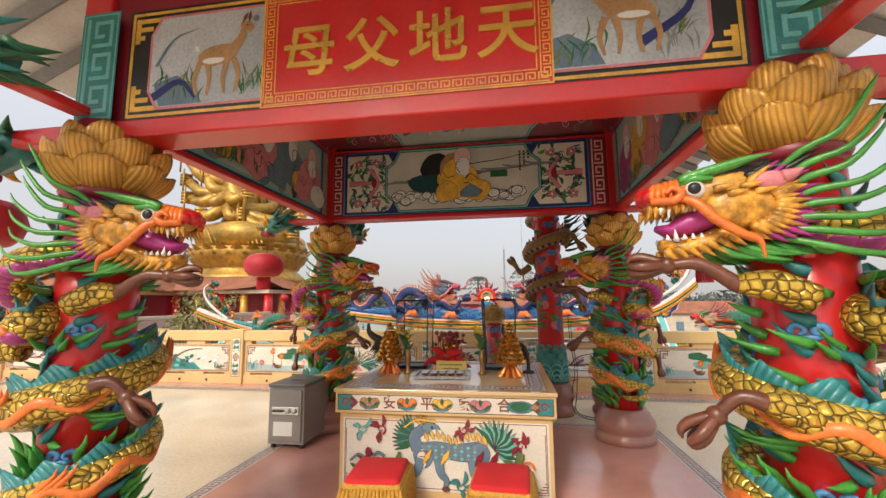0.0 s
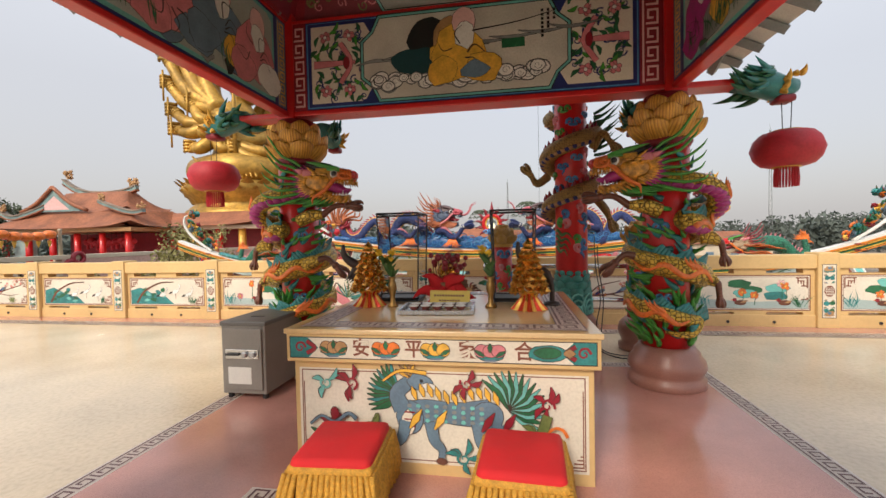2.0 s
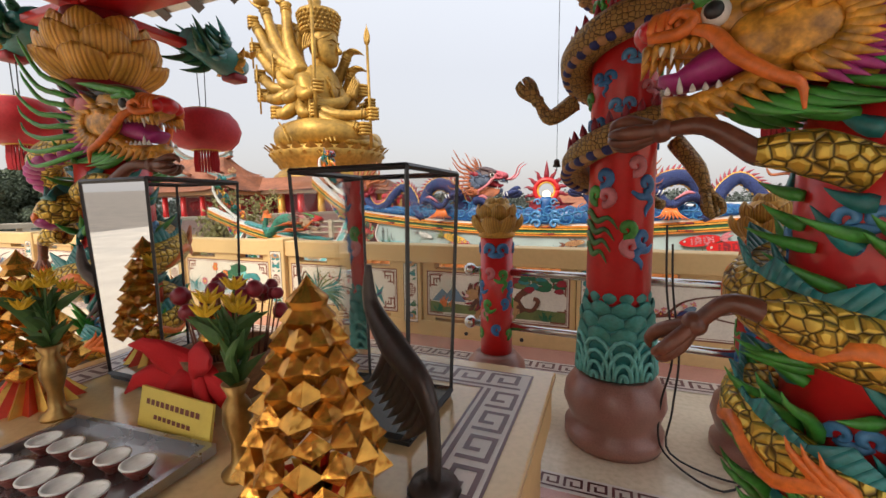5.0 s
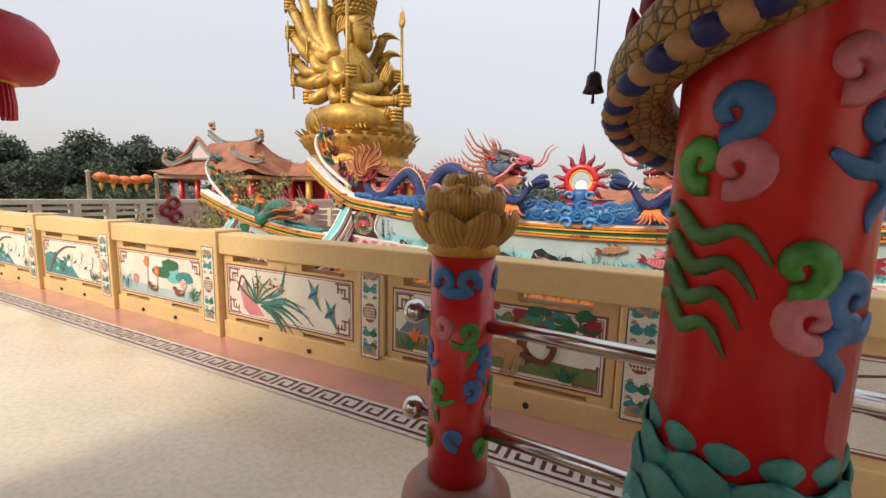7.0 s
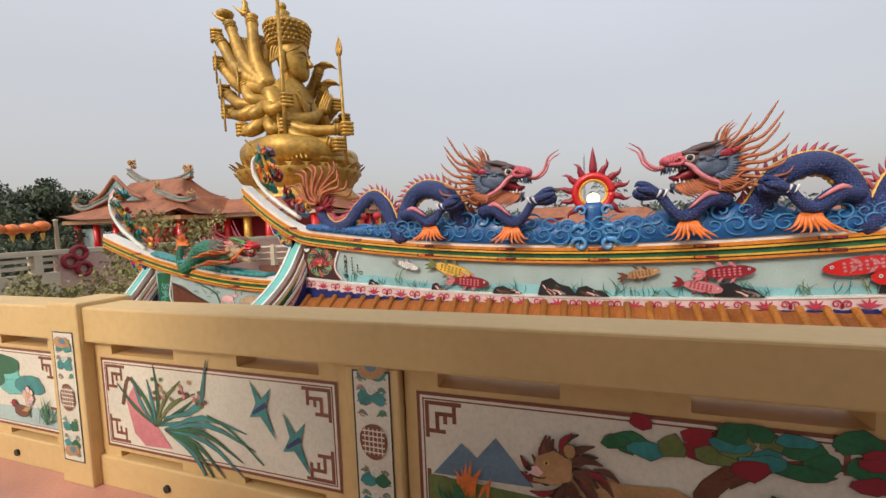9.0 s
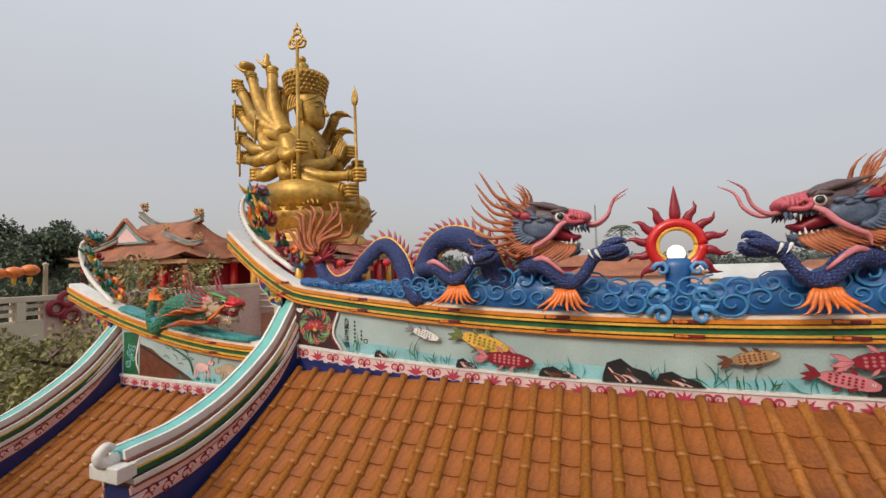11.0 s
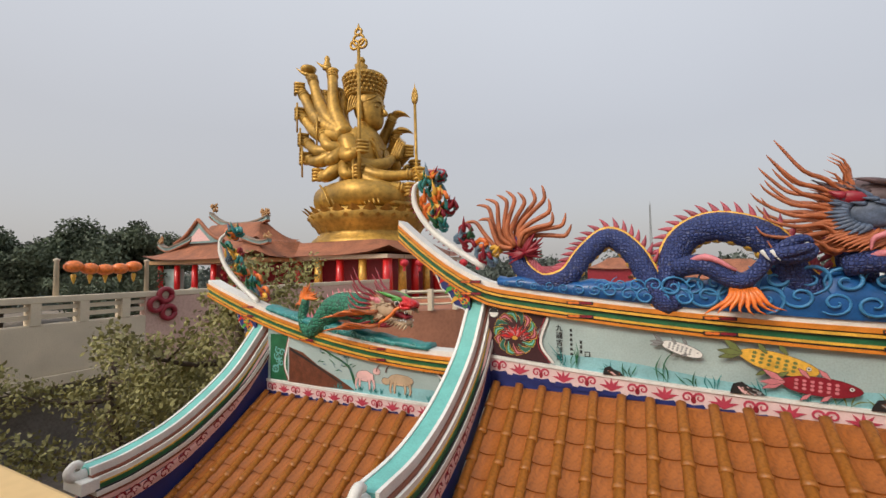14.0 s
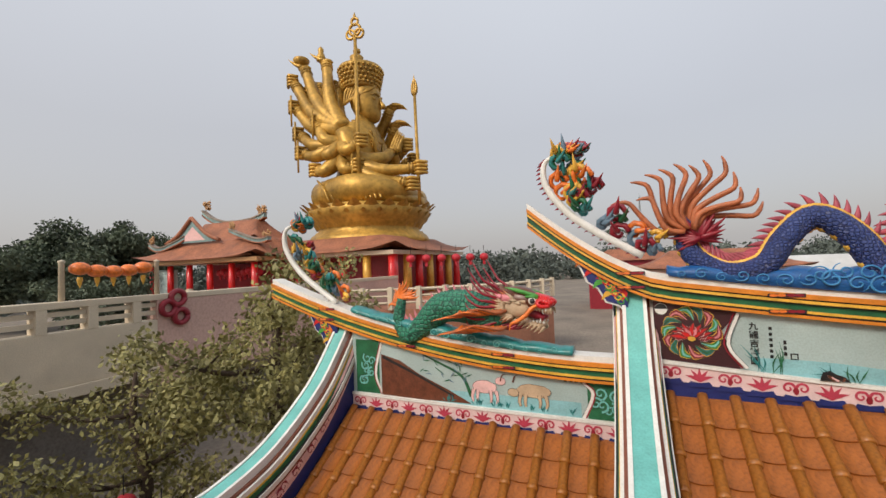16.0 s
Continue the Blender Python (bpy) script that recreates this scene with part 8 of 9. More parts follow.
# masonry under the terrace and under the roofs
tagged(block("wall_terrace", -17, 12, 7.36, 7.56, GZ, -0.001, CREAM), "cream wall below the terrace edge", "wall", kind="structure")
tagged(block("wall_temple", -4.7, 3.56, 9.4, 13.2, GZ, -1.6, CREAM), "cream wall under the main roof", "wall", kind="structure")
tagged(block("wall_wing", -7.95, -4.75, 9.4, 13.0, GZ, -1.9, CREAM), "cream wall under the wing roof", "wall", kind="structure")
for nm, x0, x1, t0 in (("main", -4.75, 3.61, tA), ("wing", -8.0, -4.98, tB)):
    bm = slab(B(), [(11.3, t0), (13.6, t0 - 1.3), (13.6, t0 - 1.4), (11.3, t0 - .1)], plane((0, 0, 0), Y, Z), x0, x1)
    tagged(part("roof_rear", bm, TILE), "rear slope of the tiled roof", "roof", kind="structure")

# cream wall with slots on the far side of the court
wall = thing("court_wall", (-18.5, 18, GZ), "long cream slotted parapet wall with a pink stretch beyond the court", "wall", kind="structure")
winv = Matrix.Translation(wall.location).inverted()
for nm, a in (("parapet_cap", (-18.7, -18.3, 2, 30, .72, .9, CREAM)), ("parapet_base", (-18.7, -18.3, 2, 15.2, -1.3, .12, CREAM)), ("pink_wall", (-18.68, -18.32, 15.2, 30, -1.9, .72, PINKWALL)), ("under_beam", (-19.4, -18.2, 2, 15.2, -1.6, -1.3, CREAM))):
    block(nm, *a[:6], a[6], wall, bevel=.02).matrix_parent_inverse = winv
for k in range(12):
    y = 2.4 + k * 1.1
    block("parapet_post", -18.72, -18.28, y, y + .22, .12, .72, CREAM, wall).matrix_parent_inverse = winv
    for z in (.28, .52):
        block("slat", -18.6, -18.4, y + .22, y + 1.1, z, z + .12, CREAM, wall).matrix_parent_inverse = winv
tagged(block("wall_under", -22, -19.4, 2, 30, GZ, -1.6, CEMENT), "dim concrete wall below the parapet", "wall", kind="structure")
for y in (12.9, 15.3):
    gp = thing("lamp_post", (-18.5, y, .9), "short cream post on the parapet", "post", "garland posts")
    part("pole", lathe(B(), [(.07, 0), (.06, 1.0), (.08, 1.02), (.08, 1.06), (.0, 1.1)], 12), CREAM, gp, "", True)
gar = thing("lantern_garland", (-18.5, 14.1, .9), "orange paper lantern garland between two posts", "garland")
bm, bm2 = B(), B()
for k in range(5):
    y = -.8 + .4 * k
    ball(bm, (0, y, .85 - .1 * math.sin(k / 4 * math.pi)), .24, (1, 1, .75), 12, 8)
    spike(bm2, (0, y, .62), (0, 0, -1), .3, .07, (0, 0, 0), 6)
part("lantern_body", bm, ORANGE, gar, "orange lanterns", True)
part("tassel", bm2, YELLOW, gar, "yellow tassels", True)
wr = thing("wall_medallion", (-18.3, 15.6, .45), "red round flower medallions on the pink wall", "wall ornament")
bm = B()
for dy, dz in ((.2, .3), (-.1, 0), (.3, -.3)):
    pts = [(.05, dy + .22 * math.cos(t), dz + .22 * math.sin(t)) for t in np.linspace(0, 6.283, 17)]
    tube(bm, pts, [.09] * 17, 6)
part("ring", bm, REDDARK, wr, "", True)


def hipped(bm, x0, x1, y0, y1, z0, z1, inset, lift=.6, n=10):
    """A hollow-curved hipped roof with upturned corners."""
    rows = []
    for i in range(n + 1):
        t = i / n
        k = inset * t
        z = z0 + (z1 - z0) * (t ** 1.5)
        ring = []
        for a, b, c, d in (((x0 + k), (y0 + k), (x1 - k), (y0 + k)), ((x1 - k), (y0 + k), (x1 - k), (y1 - k)), ((x1 - k), (y1 - k), (x0 + k), (y1 - k)), ((x0 + k), (y1 - k), (x0 + k), (y0 + k))):
            for j in range(8):
                s = j / 8
                e = abs(2 * s - 1) ** 4 * lift * (1 - t) ** 2
                ring.append(bm.verts.new((a + (c - a) * s, b + (d - b) * s, z + e)))
        rows.append(ring)
    m = len(rows[0])
    for a, b in zip(rows, rows[1:]):
        for j in range(m):
            bm.faces.new((a[j], a[(j + 1) % m], b[(j + 1) % m], b[j]))
    bm.faces.new(rows[-1])
    bm.faces.new(rows[0][::-1])


# hall with a curved orange roof
hall = thing("temple_hall", (-36, 33, GZ), "temple hall with curved orange roof, red columns and open front", "building")
hinv = Matrix.Translation(hall.location).inverted()


def own_h(o):
    o.matrix_parent_inverse = hinv
    return o


HX0, HX1, HY0, HY1 = -42, -29.5, 29.0, 36.0
bm = B()
hipped(bm, HX0 - 1, HX1 + 1, HY0 - 1, HY1 + 1, 2.6, 4.2, 2.4, .5)
own_h(part("lower_roof", bm, ROOFFAR, hall, "orange tiled lower roof", True))
bm = B()
hipped(bm, HX0 + .8, HX1 - 1.6, HY0 + 1.2, HY1 - 1.2, 4.0, 5.9, 1.9, .4)
own_h(part("upper_roof", bm, ROOFFAR, hall, "orange tiled upper roof", True))
RIDGEP = mat("weathered_ridge_plaster", (.30, .24, .19), .7, 0, .3, 2)
RIDGEBLUE = mat("faded_ridge_paint", (.24, .36, .36), .7, 0, .4, 1.5)


def hall_ridge(a, b, sag0, sag1, h):
    """A banded ridge between two points that rises to both ends, with carved finials."""
    a, b = Vector(a), Vector(b)
    pts = []
    for t in np.linspace(0, 1, 17):
        pts.append(a.lerp(b, t) + Vector((0, 0, (sag0 if t < .5 else sag1) * abs(2 * t - 1) ** 2.6)))
    for lo, hi, th, m_, lab in ((0, .3, .16, RIDGEBLUE, "faded painted ridge band"), (.3, .42, .24, RIDGEP, "weathered ridge cap"), (-.12, 0, .22, ROOFFAR, "")):
        bm = B()
        secs = [[bm.verts.new(q + Vector((0, w, z * h))) for w, z in ((-th, lo), (-th, hi), (th, hi), (th, lo))] for q in pts]
        for s0, s1 in zip(secs, secs[1:]):
            for j in range(4):
                bm.faces.new((s0[j], s0[(j + 1) % 4], s1[(j + 1) % 4], s1[j]))
        bm.faces.new(secs[0][::-1])
        bm.faces.new(secs[-1])
        own_h(part("ridge", bm, m_, hall, lab))
    r = random.Random(int(abs(a.x) * 10))
    for q, s_ in ((pts[0], 1), (pts[-1], -1)):
        bm = B()
        for k in range(11):
            c = q + Vector((s_ * r.uniform(-.05, .8) * h, r.uniform(-.1, .1), r.uniform(.35, 1.0) * h))
            rr = r.uniform(.1, .2) * h
            tube(bm, [c + Vector((rr * (1 - .08 * j) * math.cos(j * .8), 0, rr * (1 - .08 * j) * math.sin(j * .8))) for j in range(9)], [.07 * h, .08 * h, .04 * h], 6)
            spike(bm, c, (r.uniform(-.6, .6), 0, 1), .3 * h, .06 * h, (.2 * s_, 0, 0), 5)
        own_h(part("ridge_end", bm, TAN, hall, "carved ridge finial", True))


HMID = (HY0 + HY1) / 2
hall_ridge((-40.0, HMID, 5.75), (-32.4, HMID, 5.45), 1.1, .6, 1.0)
hall_ridge((HX0 - .6, HY0 + .4, 3.1), (HX0 + 3.2, HY0 + 1.0, 4.3), .9, .1, .8)
hall_ridge((HX1 - 4.0, HY0 + 1.0, 4.6), (HX1 + .6, HY0 + .6, 3.3), .1, .5, .7)
# gable board with pale carving facing the court
gx = HX0 + 4.2
own_h(part("gable", slab(B(), [(gx - 2.6, 4.1), (gx + 2.6, 4.1), (gx, 6.0)], plane((0, HY0 + 1.0, 0), X, Z), -.1, .12), RIDGEBLUE, hall, "painted gable"))
own_h(part("gable_carving", slab(B(), [(gx - 1.5, 4.25), (gx + 1.5, 4.25), (gx, 5.4)], plane((0, HY0 + .96, 0), X, Z), 0, .1), PINKPALE, hall, "pale carved gable panel"))
for sgn in (-1, 1):
    own_h(part("gable_verge", tube(B(), spline([(gx + sgn * 3.3, HY0 + .8, 4.15), (gx + sgn * 1.7, HY0 + .8, 4.8), (gx, HY0 + .8, 6.15)], 5), [.16, .18, .16], 6), ROOFFAR, hall, "tiled gable verge", True))
own_h(block("eave_band", HX0 - .6, HX1 + .6, HY0 - .6, HY1 + .6, 2.3, 2.6, TAN, hall, "tan eave board"))
own_h(block("rear_wall", HX0 + 3, HX1, HY0 + 3, HY1, GZ, 2.2, REDDARK, hall))
own_h(block("side_panel", HX0, HX0 + 2.8, HY0 + .2, HY0 + .5, -1, 1.9, SKYPANEL, hall, "painted side wall panel"))
own_h(block("podium", HX0 - 2, HX1 + 12, HY0 - 2, HY1 + 12, GZ, -.8, PINKWALL, hall))
for k in range(6):
    x = HX0 + .3 + k * (HX1 - HX0 - .6) / 5
    own_h(part("column", lathe(B(), [(.25, -.8), (.22, 2.2)], 12, (x, HY0, 0)), RED, hall, "", True))

# cream rail on a curved terrace before the shrine
court = thing("court_rail", (-14, 24, GZ), "cream concrete rail curving round a terracotta terrace before the shrine", "railing")
cinv = Matrix.Translation(court.location).inverted()
arc = [Vector((-24 + 15 * math.sin(t), 37 - 13.5 * math.cos(t), 0)) for t in np.linspace(-.75, 1.35, 22)]
part("terrace", slab(B(), [(q.x, q.y) for q in arc] + [(-24, 46)], plane((0, 0, 0), X, Y), GZ, -.75), mat("terracotta_paving", (.40, .17, .10), .7, 0, .25, .5, .2, 6), court, "terracotta paved terrace").matrix_parent_inverse = cinv
for q in arc:
    part("post", box(B(), q.x - .13, q.x + .13, q.y - .13, q.y + .13, -.75, .42), CREAM, court).matrix_parent_inverse = cinv
for z0, hh in ((.28, .14), (-.05, .1), (-.4, .1)):
    part("bar", tube(B(), [q + Vector((0, 0, z0)) for q in arc], [hh * .6] * len(arc), 4), CREAM, court).matrix_parent_inverse = cinv

# shrine under the statue
shr = thing("statue_shrine", (-27, 39, GZ), "red shrine with orange roof and lanterns below the great statue", "building")
sinv = Matrix.Translation(shr.location).inverted()
bm = B()
hipped(bm, -34.5, -19.5, 31.8, 46.5, 2.7, 4.0, 2.6, .6)
o = part("roof", bm, ROOFFAR, shr, "orange tiled roof", True)
o.matrix_parent_inverse = sinv
for a, m, nm in (((-33, -21, 34.5, 45.5, GZ, 2.5), REDDARK, "core"), ((-34, -20, 32.3, 46, 2.4, 2.7), CREAM, "eave_band")):
    block(nm, *a, m, shr).matrix_parent_inverse = sinv
for k in range(7):
    for q in ((-33.6 + k * 2.2, 32.8), (-20.4, 33 + k * 2)):
        part("column", lathe(B(), [(.35, -.8), (.3, 2.4)], 10, (*q, 0)), (RED, GOLDP)[k % 2], shr, "", True).matrix_parent_inverse = sinv
fl = None
for k in range(16):
    x, y, z = (-36 + k * .62, 31.0 - .12 * k, 1.5 + .12 * math.sin(k * 2.1)) if k < 10 else (-19 + (k - 10) * .8, 33 + (k - 10) * .9, 2.0)
    if fl is None:
        fl = thing("far_lantern", (x, y, z), "round red lantern hung under the shrine eaves", "lantern", "red lanterns of the shrine")
        part("shade", ball(B(), (0, 0, 0), .34, (1, 1, .85), 12, 8), LANTERN, fl, "", True)
        part("tassel", tube(B(), [(0, 0, -.25), (0, 0, -.6)], [.1, .12], 8), LANTERN, fl)
        part("cord", tube(B(), [(0, 0, .25), (0, 0, .9)], [.02, .02], 4), WIRE, fl)
    else:
        copy_thing(fl, pose(x, y, z))


def great_statue():
    """A seated many-armed gilded figure on a lotus throne, facing +x, in one mesh."""
    bm = B()
    r = random.Random(8)
    # lotus throne in two ranks of upturned petals over a stepped foot
    lathe(bm, [(5.6, -.4), (5.9, .0), (5.6, .5), (4.9, 1.0), (5.0, 1.4), (5.7, 2.0), (6.0, 2.8), (5.8, 3.3), (4.8, 3.5)], 56)
    for ring, (rad, z, nn, h, out) in enumerate(((5.1, 1.2, 26, 1.5, 1.1), (5.3, 1.9, 26, 1.6, 1.3), (5.2, .9, 24, -1.0, .8))):
        for k in range(nn):
            a = 2 * math.pi * (k + .5 * (ring % 2)) / nn
            c, t = Vector((math.cos(a), math.sin(a), 0)), Vector((-math.sin(a), math.cos(a), 0))
            base = c * rad + Vector((0, 0, z))
            w = 2 * math.pi * rad / nn * .6
            rows = [[base + t * w * sx * ww + c * (out * tt ** 1.4 - .18 * abs(sx)) + Vector((0, 0, h * tt)) for sx in (-1, -.5, 0, .5, 1)] for tt, ww in ((0, .7), (.4, 1.0), (.75, .75), (1.0, .12))]
            vs = [[bm.verts.new(q) for q in row] for row in rows]
            for i in range(3):
                for j in range(4):
                    bm.faces.new((vs[i][j], vs[i][j + 1], vs[i + 1][j + 1], vs[i + 1][j]))
    # crossed legs and a draped lap with folds
    loft(bm, [(-4.9, 0, 4.2, 2.0, 1.3), (-4.2, 0, 4.5, 3.6, 2.0), (-2.4, 0, 4.6, 4.3, 2.2), (0, 0, 4.4, 4.6, 1.8), (2.4, 0, 4.1, 4.6, 1.3), (4.4, 0, 3.8, 3.8, .9), (5.7, 0, 3.6, 2.0, .5)], 28)
    for q in (-1, 1):
        tube(bm, spline([(-2, 3.2 * q, 4.6), (1, 4.3 * q, 4.7), (3.8, 3.1 * q, 4.5), (4.8, .2 * q, 4.1)], 5), [1.5, 1.4, 1.1, .8], 14)
        for k in range(12):
            tube(bm, spline([(-3.6 + .55 * k, 3.4 * q, 6.0 - .16 * k), (-2.2 + .5 * k, 4.75 * q, 5.0 - .1 * k), (-1.4 + .45 * k, 5.0 * q, 3.5)], 4), [.1, .13, .08], 6)
    # torso with a robe open at the chest
    sec = [(5.4, 2.6, 3.0, -1.0), (7.0, 2.1, 2.6, -.9), (8.8, 2.1, 2.8, -.8), (10.4, 2.1, 3.2, -.7), (11.6, 1.6, 2.7, -.6), (12.3, .95, 1.2, -.3), (13.3, .85, .95, -.1)]
    rings = [[bm.verts.new((x + rx * math.cos(2 * math.pi * i / 28), ry * math.sin(2 * math.pi * i / 28), z)) for i in range(28)] for z, rx, ry, x in sec]
    for a, b in zip(rings, rings[1:]):
        for i in range(28):
            bm.faces.new((a[i], a[(i + 1) % 28], b[(i + 1) % 28], b[i]))
    for q in (-1, 1):
        for k in range(4):
            tube(bm, spline([(-.4, (2.3 - .25 * k) * q, 11.9), (1.25, (1.5 - .25 * k) * q, 10.2), (1.45, (.8 - .2 * k) * q, 8.2), (1.5, .2 * q, 6.6)], 5), [.12, .16, .14, .1], 6)
    for k in range(2):
        for j in range(15):
            t = -1.25 + j * .18
            ball(bm, (1.0 + .3 * math.cos(t), 1.5 * math.sin(t), 11.2 - .7 * k - (1.1 + .5 * k) * math.cos(t)), .17, (1, 1, 1), 7, 5)
    # head: skull, long face, brow, nose, lips, lowered lids, ears, combed hair
    rings = []
    for z, rx, ry, x in ((12.3, .5, .5, .5), (12.55, .95, .9, .4), (13.1, 1.3, 1.25, .2), (13.9, 1.5, 1.42, .0), (14.8, 1.6, 1.48, -.1), (15.6, 1.55, 1.45, -.2), (16.2, 1.4, 1.35, -.3)):
        rings.append([bm.verts.new((x + rx * math.cos(2 * math.pi * i / 28), ry * math.sin(2 * math.pi * i / 28), z)) for i in range(28)])
    for a, b in zip(rings, rings[1:]):
        for i in range(28):
            bm.faces.new((a[i], a[(i + 1) % 28], b[(i + 1) % 28], b[i]))
    bm.faces.new(rings[0][::-1])
    tube(bm, spline([(1.42, 0, 14.75), (1.62, 0, 14.2), (1.85, 0, 13.75), (1.55, 0, 13.62)], 4), [.12, .18, .26, .14], 8)
    ball(bm, (1.42, 0, 13.25), .2, (.6, 1.7, .5))
    ball(bm, (1.36, 0, 13.02), .19, (.6, 1.4, .6))
    for q in (-1, 1):
        tube(bm, spline([(1.5, .2 * q, 14.75), (1.38, .65 * q, 14.95), (1.0, 1.1 * q, 14.7)], 4), [.09, .11, .05], 6)
        ball(bm, (1.2, .6 * q, 14.4), .34, (.6, 1.1, .55), 10, 8)
        tube(bm, spline([(-.2, 1.4 * q, 14.9), (-.3, 1.65 * q, 14.1), (-.1, 1.5 * q, 12.9)], 4), [.26, .34, .2], 8)
        for k in range(9):
            tube(bm, spline([(1.25 - .3 * k, .5 * q + .14 * q * min(k, 6), 15.75), (.9 - .3 * k, (1.1 + .04 * k) * q, 15.2), (-.2 - .18 * k, 1.5 * q, 14.6 - .1 * k)], 4), [.12, .15, .1], 6)
    # tall banded crown with a small seated figure
    lathe(bm, [(1.75, 15.7), (1.85, 15.85), (1.78, 16.0), (1.9, 16.5), (2.05, 17.2), (2.2, 17.7), (2.15, 18.0), (1.2, 18.1)], 36, (-.5, 0, 0))
    for row in range(5):
        for k in range(26):
            a = 2 * math.pi * (k + .5 * (row % 2)) / 26
            q = 1.86 + .08 * row
            ball(bm, (-.5 + q * math.cos(a), q * math.sin(a), 16.05 + .4 * row), .19, (1, 1, 1), 6, 5)
    lathe(bm, [(1.0, 18.1), (.95, 18.5), (.6, 19.0), (.7, 19.4), (.3, 19.7)], 14, (-.9, 0, 0))
    ball(bm, (-.85, 0, 20.0), .38)
    # arms: hand place, kind of hand, height of the elbow's swing
    arms = [((-6.6, -.5, 18.9), 0), ((-4.0, -.6, 19.1), 0), ((-7.5, -1, 17.2), 1), ((-5.5, .2, 17.2), 0), ((-7.0, -1.5, 14.2), 1), ((-3.95, -2.5, 11.9), 1), ((-6.1, -2.2, 11.1), 1), ((-2.8, -3.2, 8.8), 1), ((-5.5, -2.7, 9.0), 1), ((-3.6, -3.3, 7.0), 1),
            ((1.7, 2.2, 14.4), 0), ((2.1, 2.2, 12.5), 0), ((3.6, 1.2, 9.7), 1), ((6.0, -2.2, 6.5), 1), ((5.4, -2.8, 5.0), 1), ((1.0, -3.7, 9.1), 1), ((.5, -3.6, 6.9), 1), ((-5.0, 2.4, 15.0), 1), ((-5.2, 3.4, 12.4), 1), ((3.4, 3.4, 8.8), 1), ((-6.2, -.2, 16.0), 1), ((-3.1, .4, 17.0), 0)]
    for (x, y, z), fist in arms:
        up = z > 13
        s = Vector((-1.3, -2.5 if y < .8 else 2.5, 11.0 if up else 9.6 if z > 8 else 8.4))
        h_ = Vector((x, y, z))
        mid = s.lerp(h_, .52) + (Vector((-.2, -.3 if y < .8 else .3, -1.0)) if up else Vector((0, (-.9 if y < .8 else .9), -.9)))
        path = spline([s, mid, h_], 6)
        tube(bm, path, [1.0, .85, .74, .56, .5] if up else [.85, .74, .62, .5, .44], 12)
        d = (h_ - mid).normalized()
        for k in range(2):
            c = h_ - d * (.55 + .3 * k)
            tube(bm, [c - d * .08, c + d * .08], [.6, .6], 12)
        if fist:
            for k in range(4):
                tube(bm, spline([h_ + d * .25 + Vector((-.62, -.1, .5 - .33 * k)), h_ + d * .3 + Vector((-.1, -.6, .5 - .33 * k)), h_ + d * .3 + Vector((.62, -.1, .5 - .33 * k))], 3), [.15, .19, .15], 7)
            ball(bm, h_ + d * .25, .58, (1, .9, 1.1), 10, 8)
        else:
            side = 1 if x > 0 else -1
            for k in range(4):
                spike(bm, h_ + Vector((.1 * side, .25 * k - .4, .1)), Vector((side, .06 * k, .35)), 1.7, .24, (.0, 0, .3 if x < 0 else -.5), 7, .7)
            ball(bm, h_, .6, (1.2, .9, .6), 10, 8)
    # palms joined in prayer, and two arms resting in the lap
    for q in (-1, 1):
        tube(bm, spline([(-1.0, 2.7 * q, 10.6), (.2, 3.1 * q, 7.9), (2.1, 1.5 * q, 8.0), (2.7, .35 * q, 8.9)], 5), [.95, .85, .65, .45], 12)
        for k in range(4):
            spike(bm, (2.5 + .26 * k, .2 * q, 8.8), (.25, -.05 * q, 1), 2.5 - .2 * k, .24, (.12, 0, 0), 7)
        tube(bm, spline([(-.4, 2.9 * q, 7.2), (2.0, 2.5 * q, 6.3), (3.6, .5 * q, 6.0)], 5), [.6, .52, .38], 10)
    # ringed staff, trident and the held emblems
    tube(bm, [(1.15, -4.2, 2.6), (1.1, -4.1, 18.9)], [.2, .16], 8)
    for cx, cz, q in ((0, 19.6, .55), (-.42, 19.2, .42), (.42, 19.2, .42), (0, 20.4, .32)):
        tube(bm, [(1.1 + cx + q * math.cos(t), -4.1, cz + q * math.sin(t)) for t in np.linspace(0, 6.283, 15)], [.13] * 15, 6)
    spike(bm, (1.1, -4.1, 20.6), (0, 0, 1), .7, .16)
    tube(bm, [(.45, -4.1, 5.0), (.45, -4.1, 8.2)], [.14, .14], 7)
    tube(bm, [(6.2, -2.6, 3.0), (6.05, -2.6, 13.4)], [.17, .14], 8)
    for q in (-1, 0, 1):
        spike(bm, (6.05, -2.6, 13.2), (q * .55, 0, 1), 1.7, .18, (-q * .5, 0, .2), 6)
    lathe(bm, [(.2, 19.2), (.7, 19.5), (.85, 19.9), (.75, 20.05), (.0, 20.15)], 16, (-7.0, -.5, 0))
    lathe(bm, [(.5, 19.4), (.45, 19.8), (.25, 20.3), (.3, 20.6), (.1, 20.9)], 12, (-4.6, -.6, 0))
    for x, y, z in ((-7.0, -1.5, 14.2), (-6.1, -2.2, 11.1), (-3.95, -2.5, 11.9), (-5.5, -2.7, 9.0)):
        tube(bm, [(x - .1, y - .75, z - 2.0), (x - .1, y - .75, z + 1.2)], [.1, .1], 6)
    return part("great_statue", bm, GOLDST, None, "", True)


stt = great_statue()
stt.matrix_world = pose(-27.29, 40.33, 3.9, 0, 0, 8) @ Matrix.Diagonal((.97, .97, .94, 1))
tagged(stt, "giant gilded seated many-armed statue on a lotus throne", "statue")


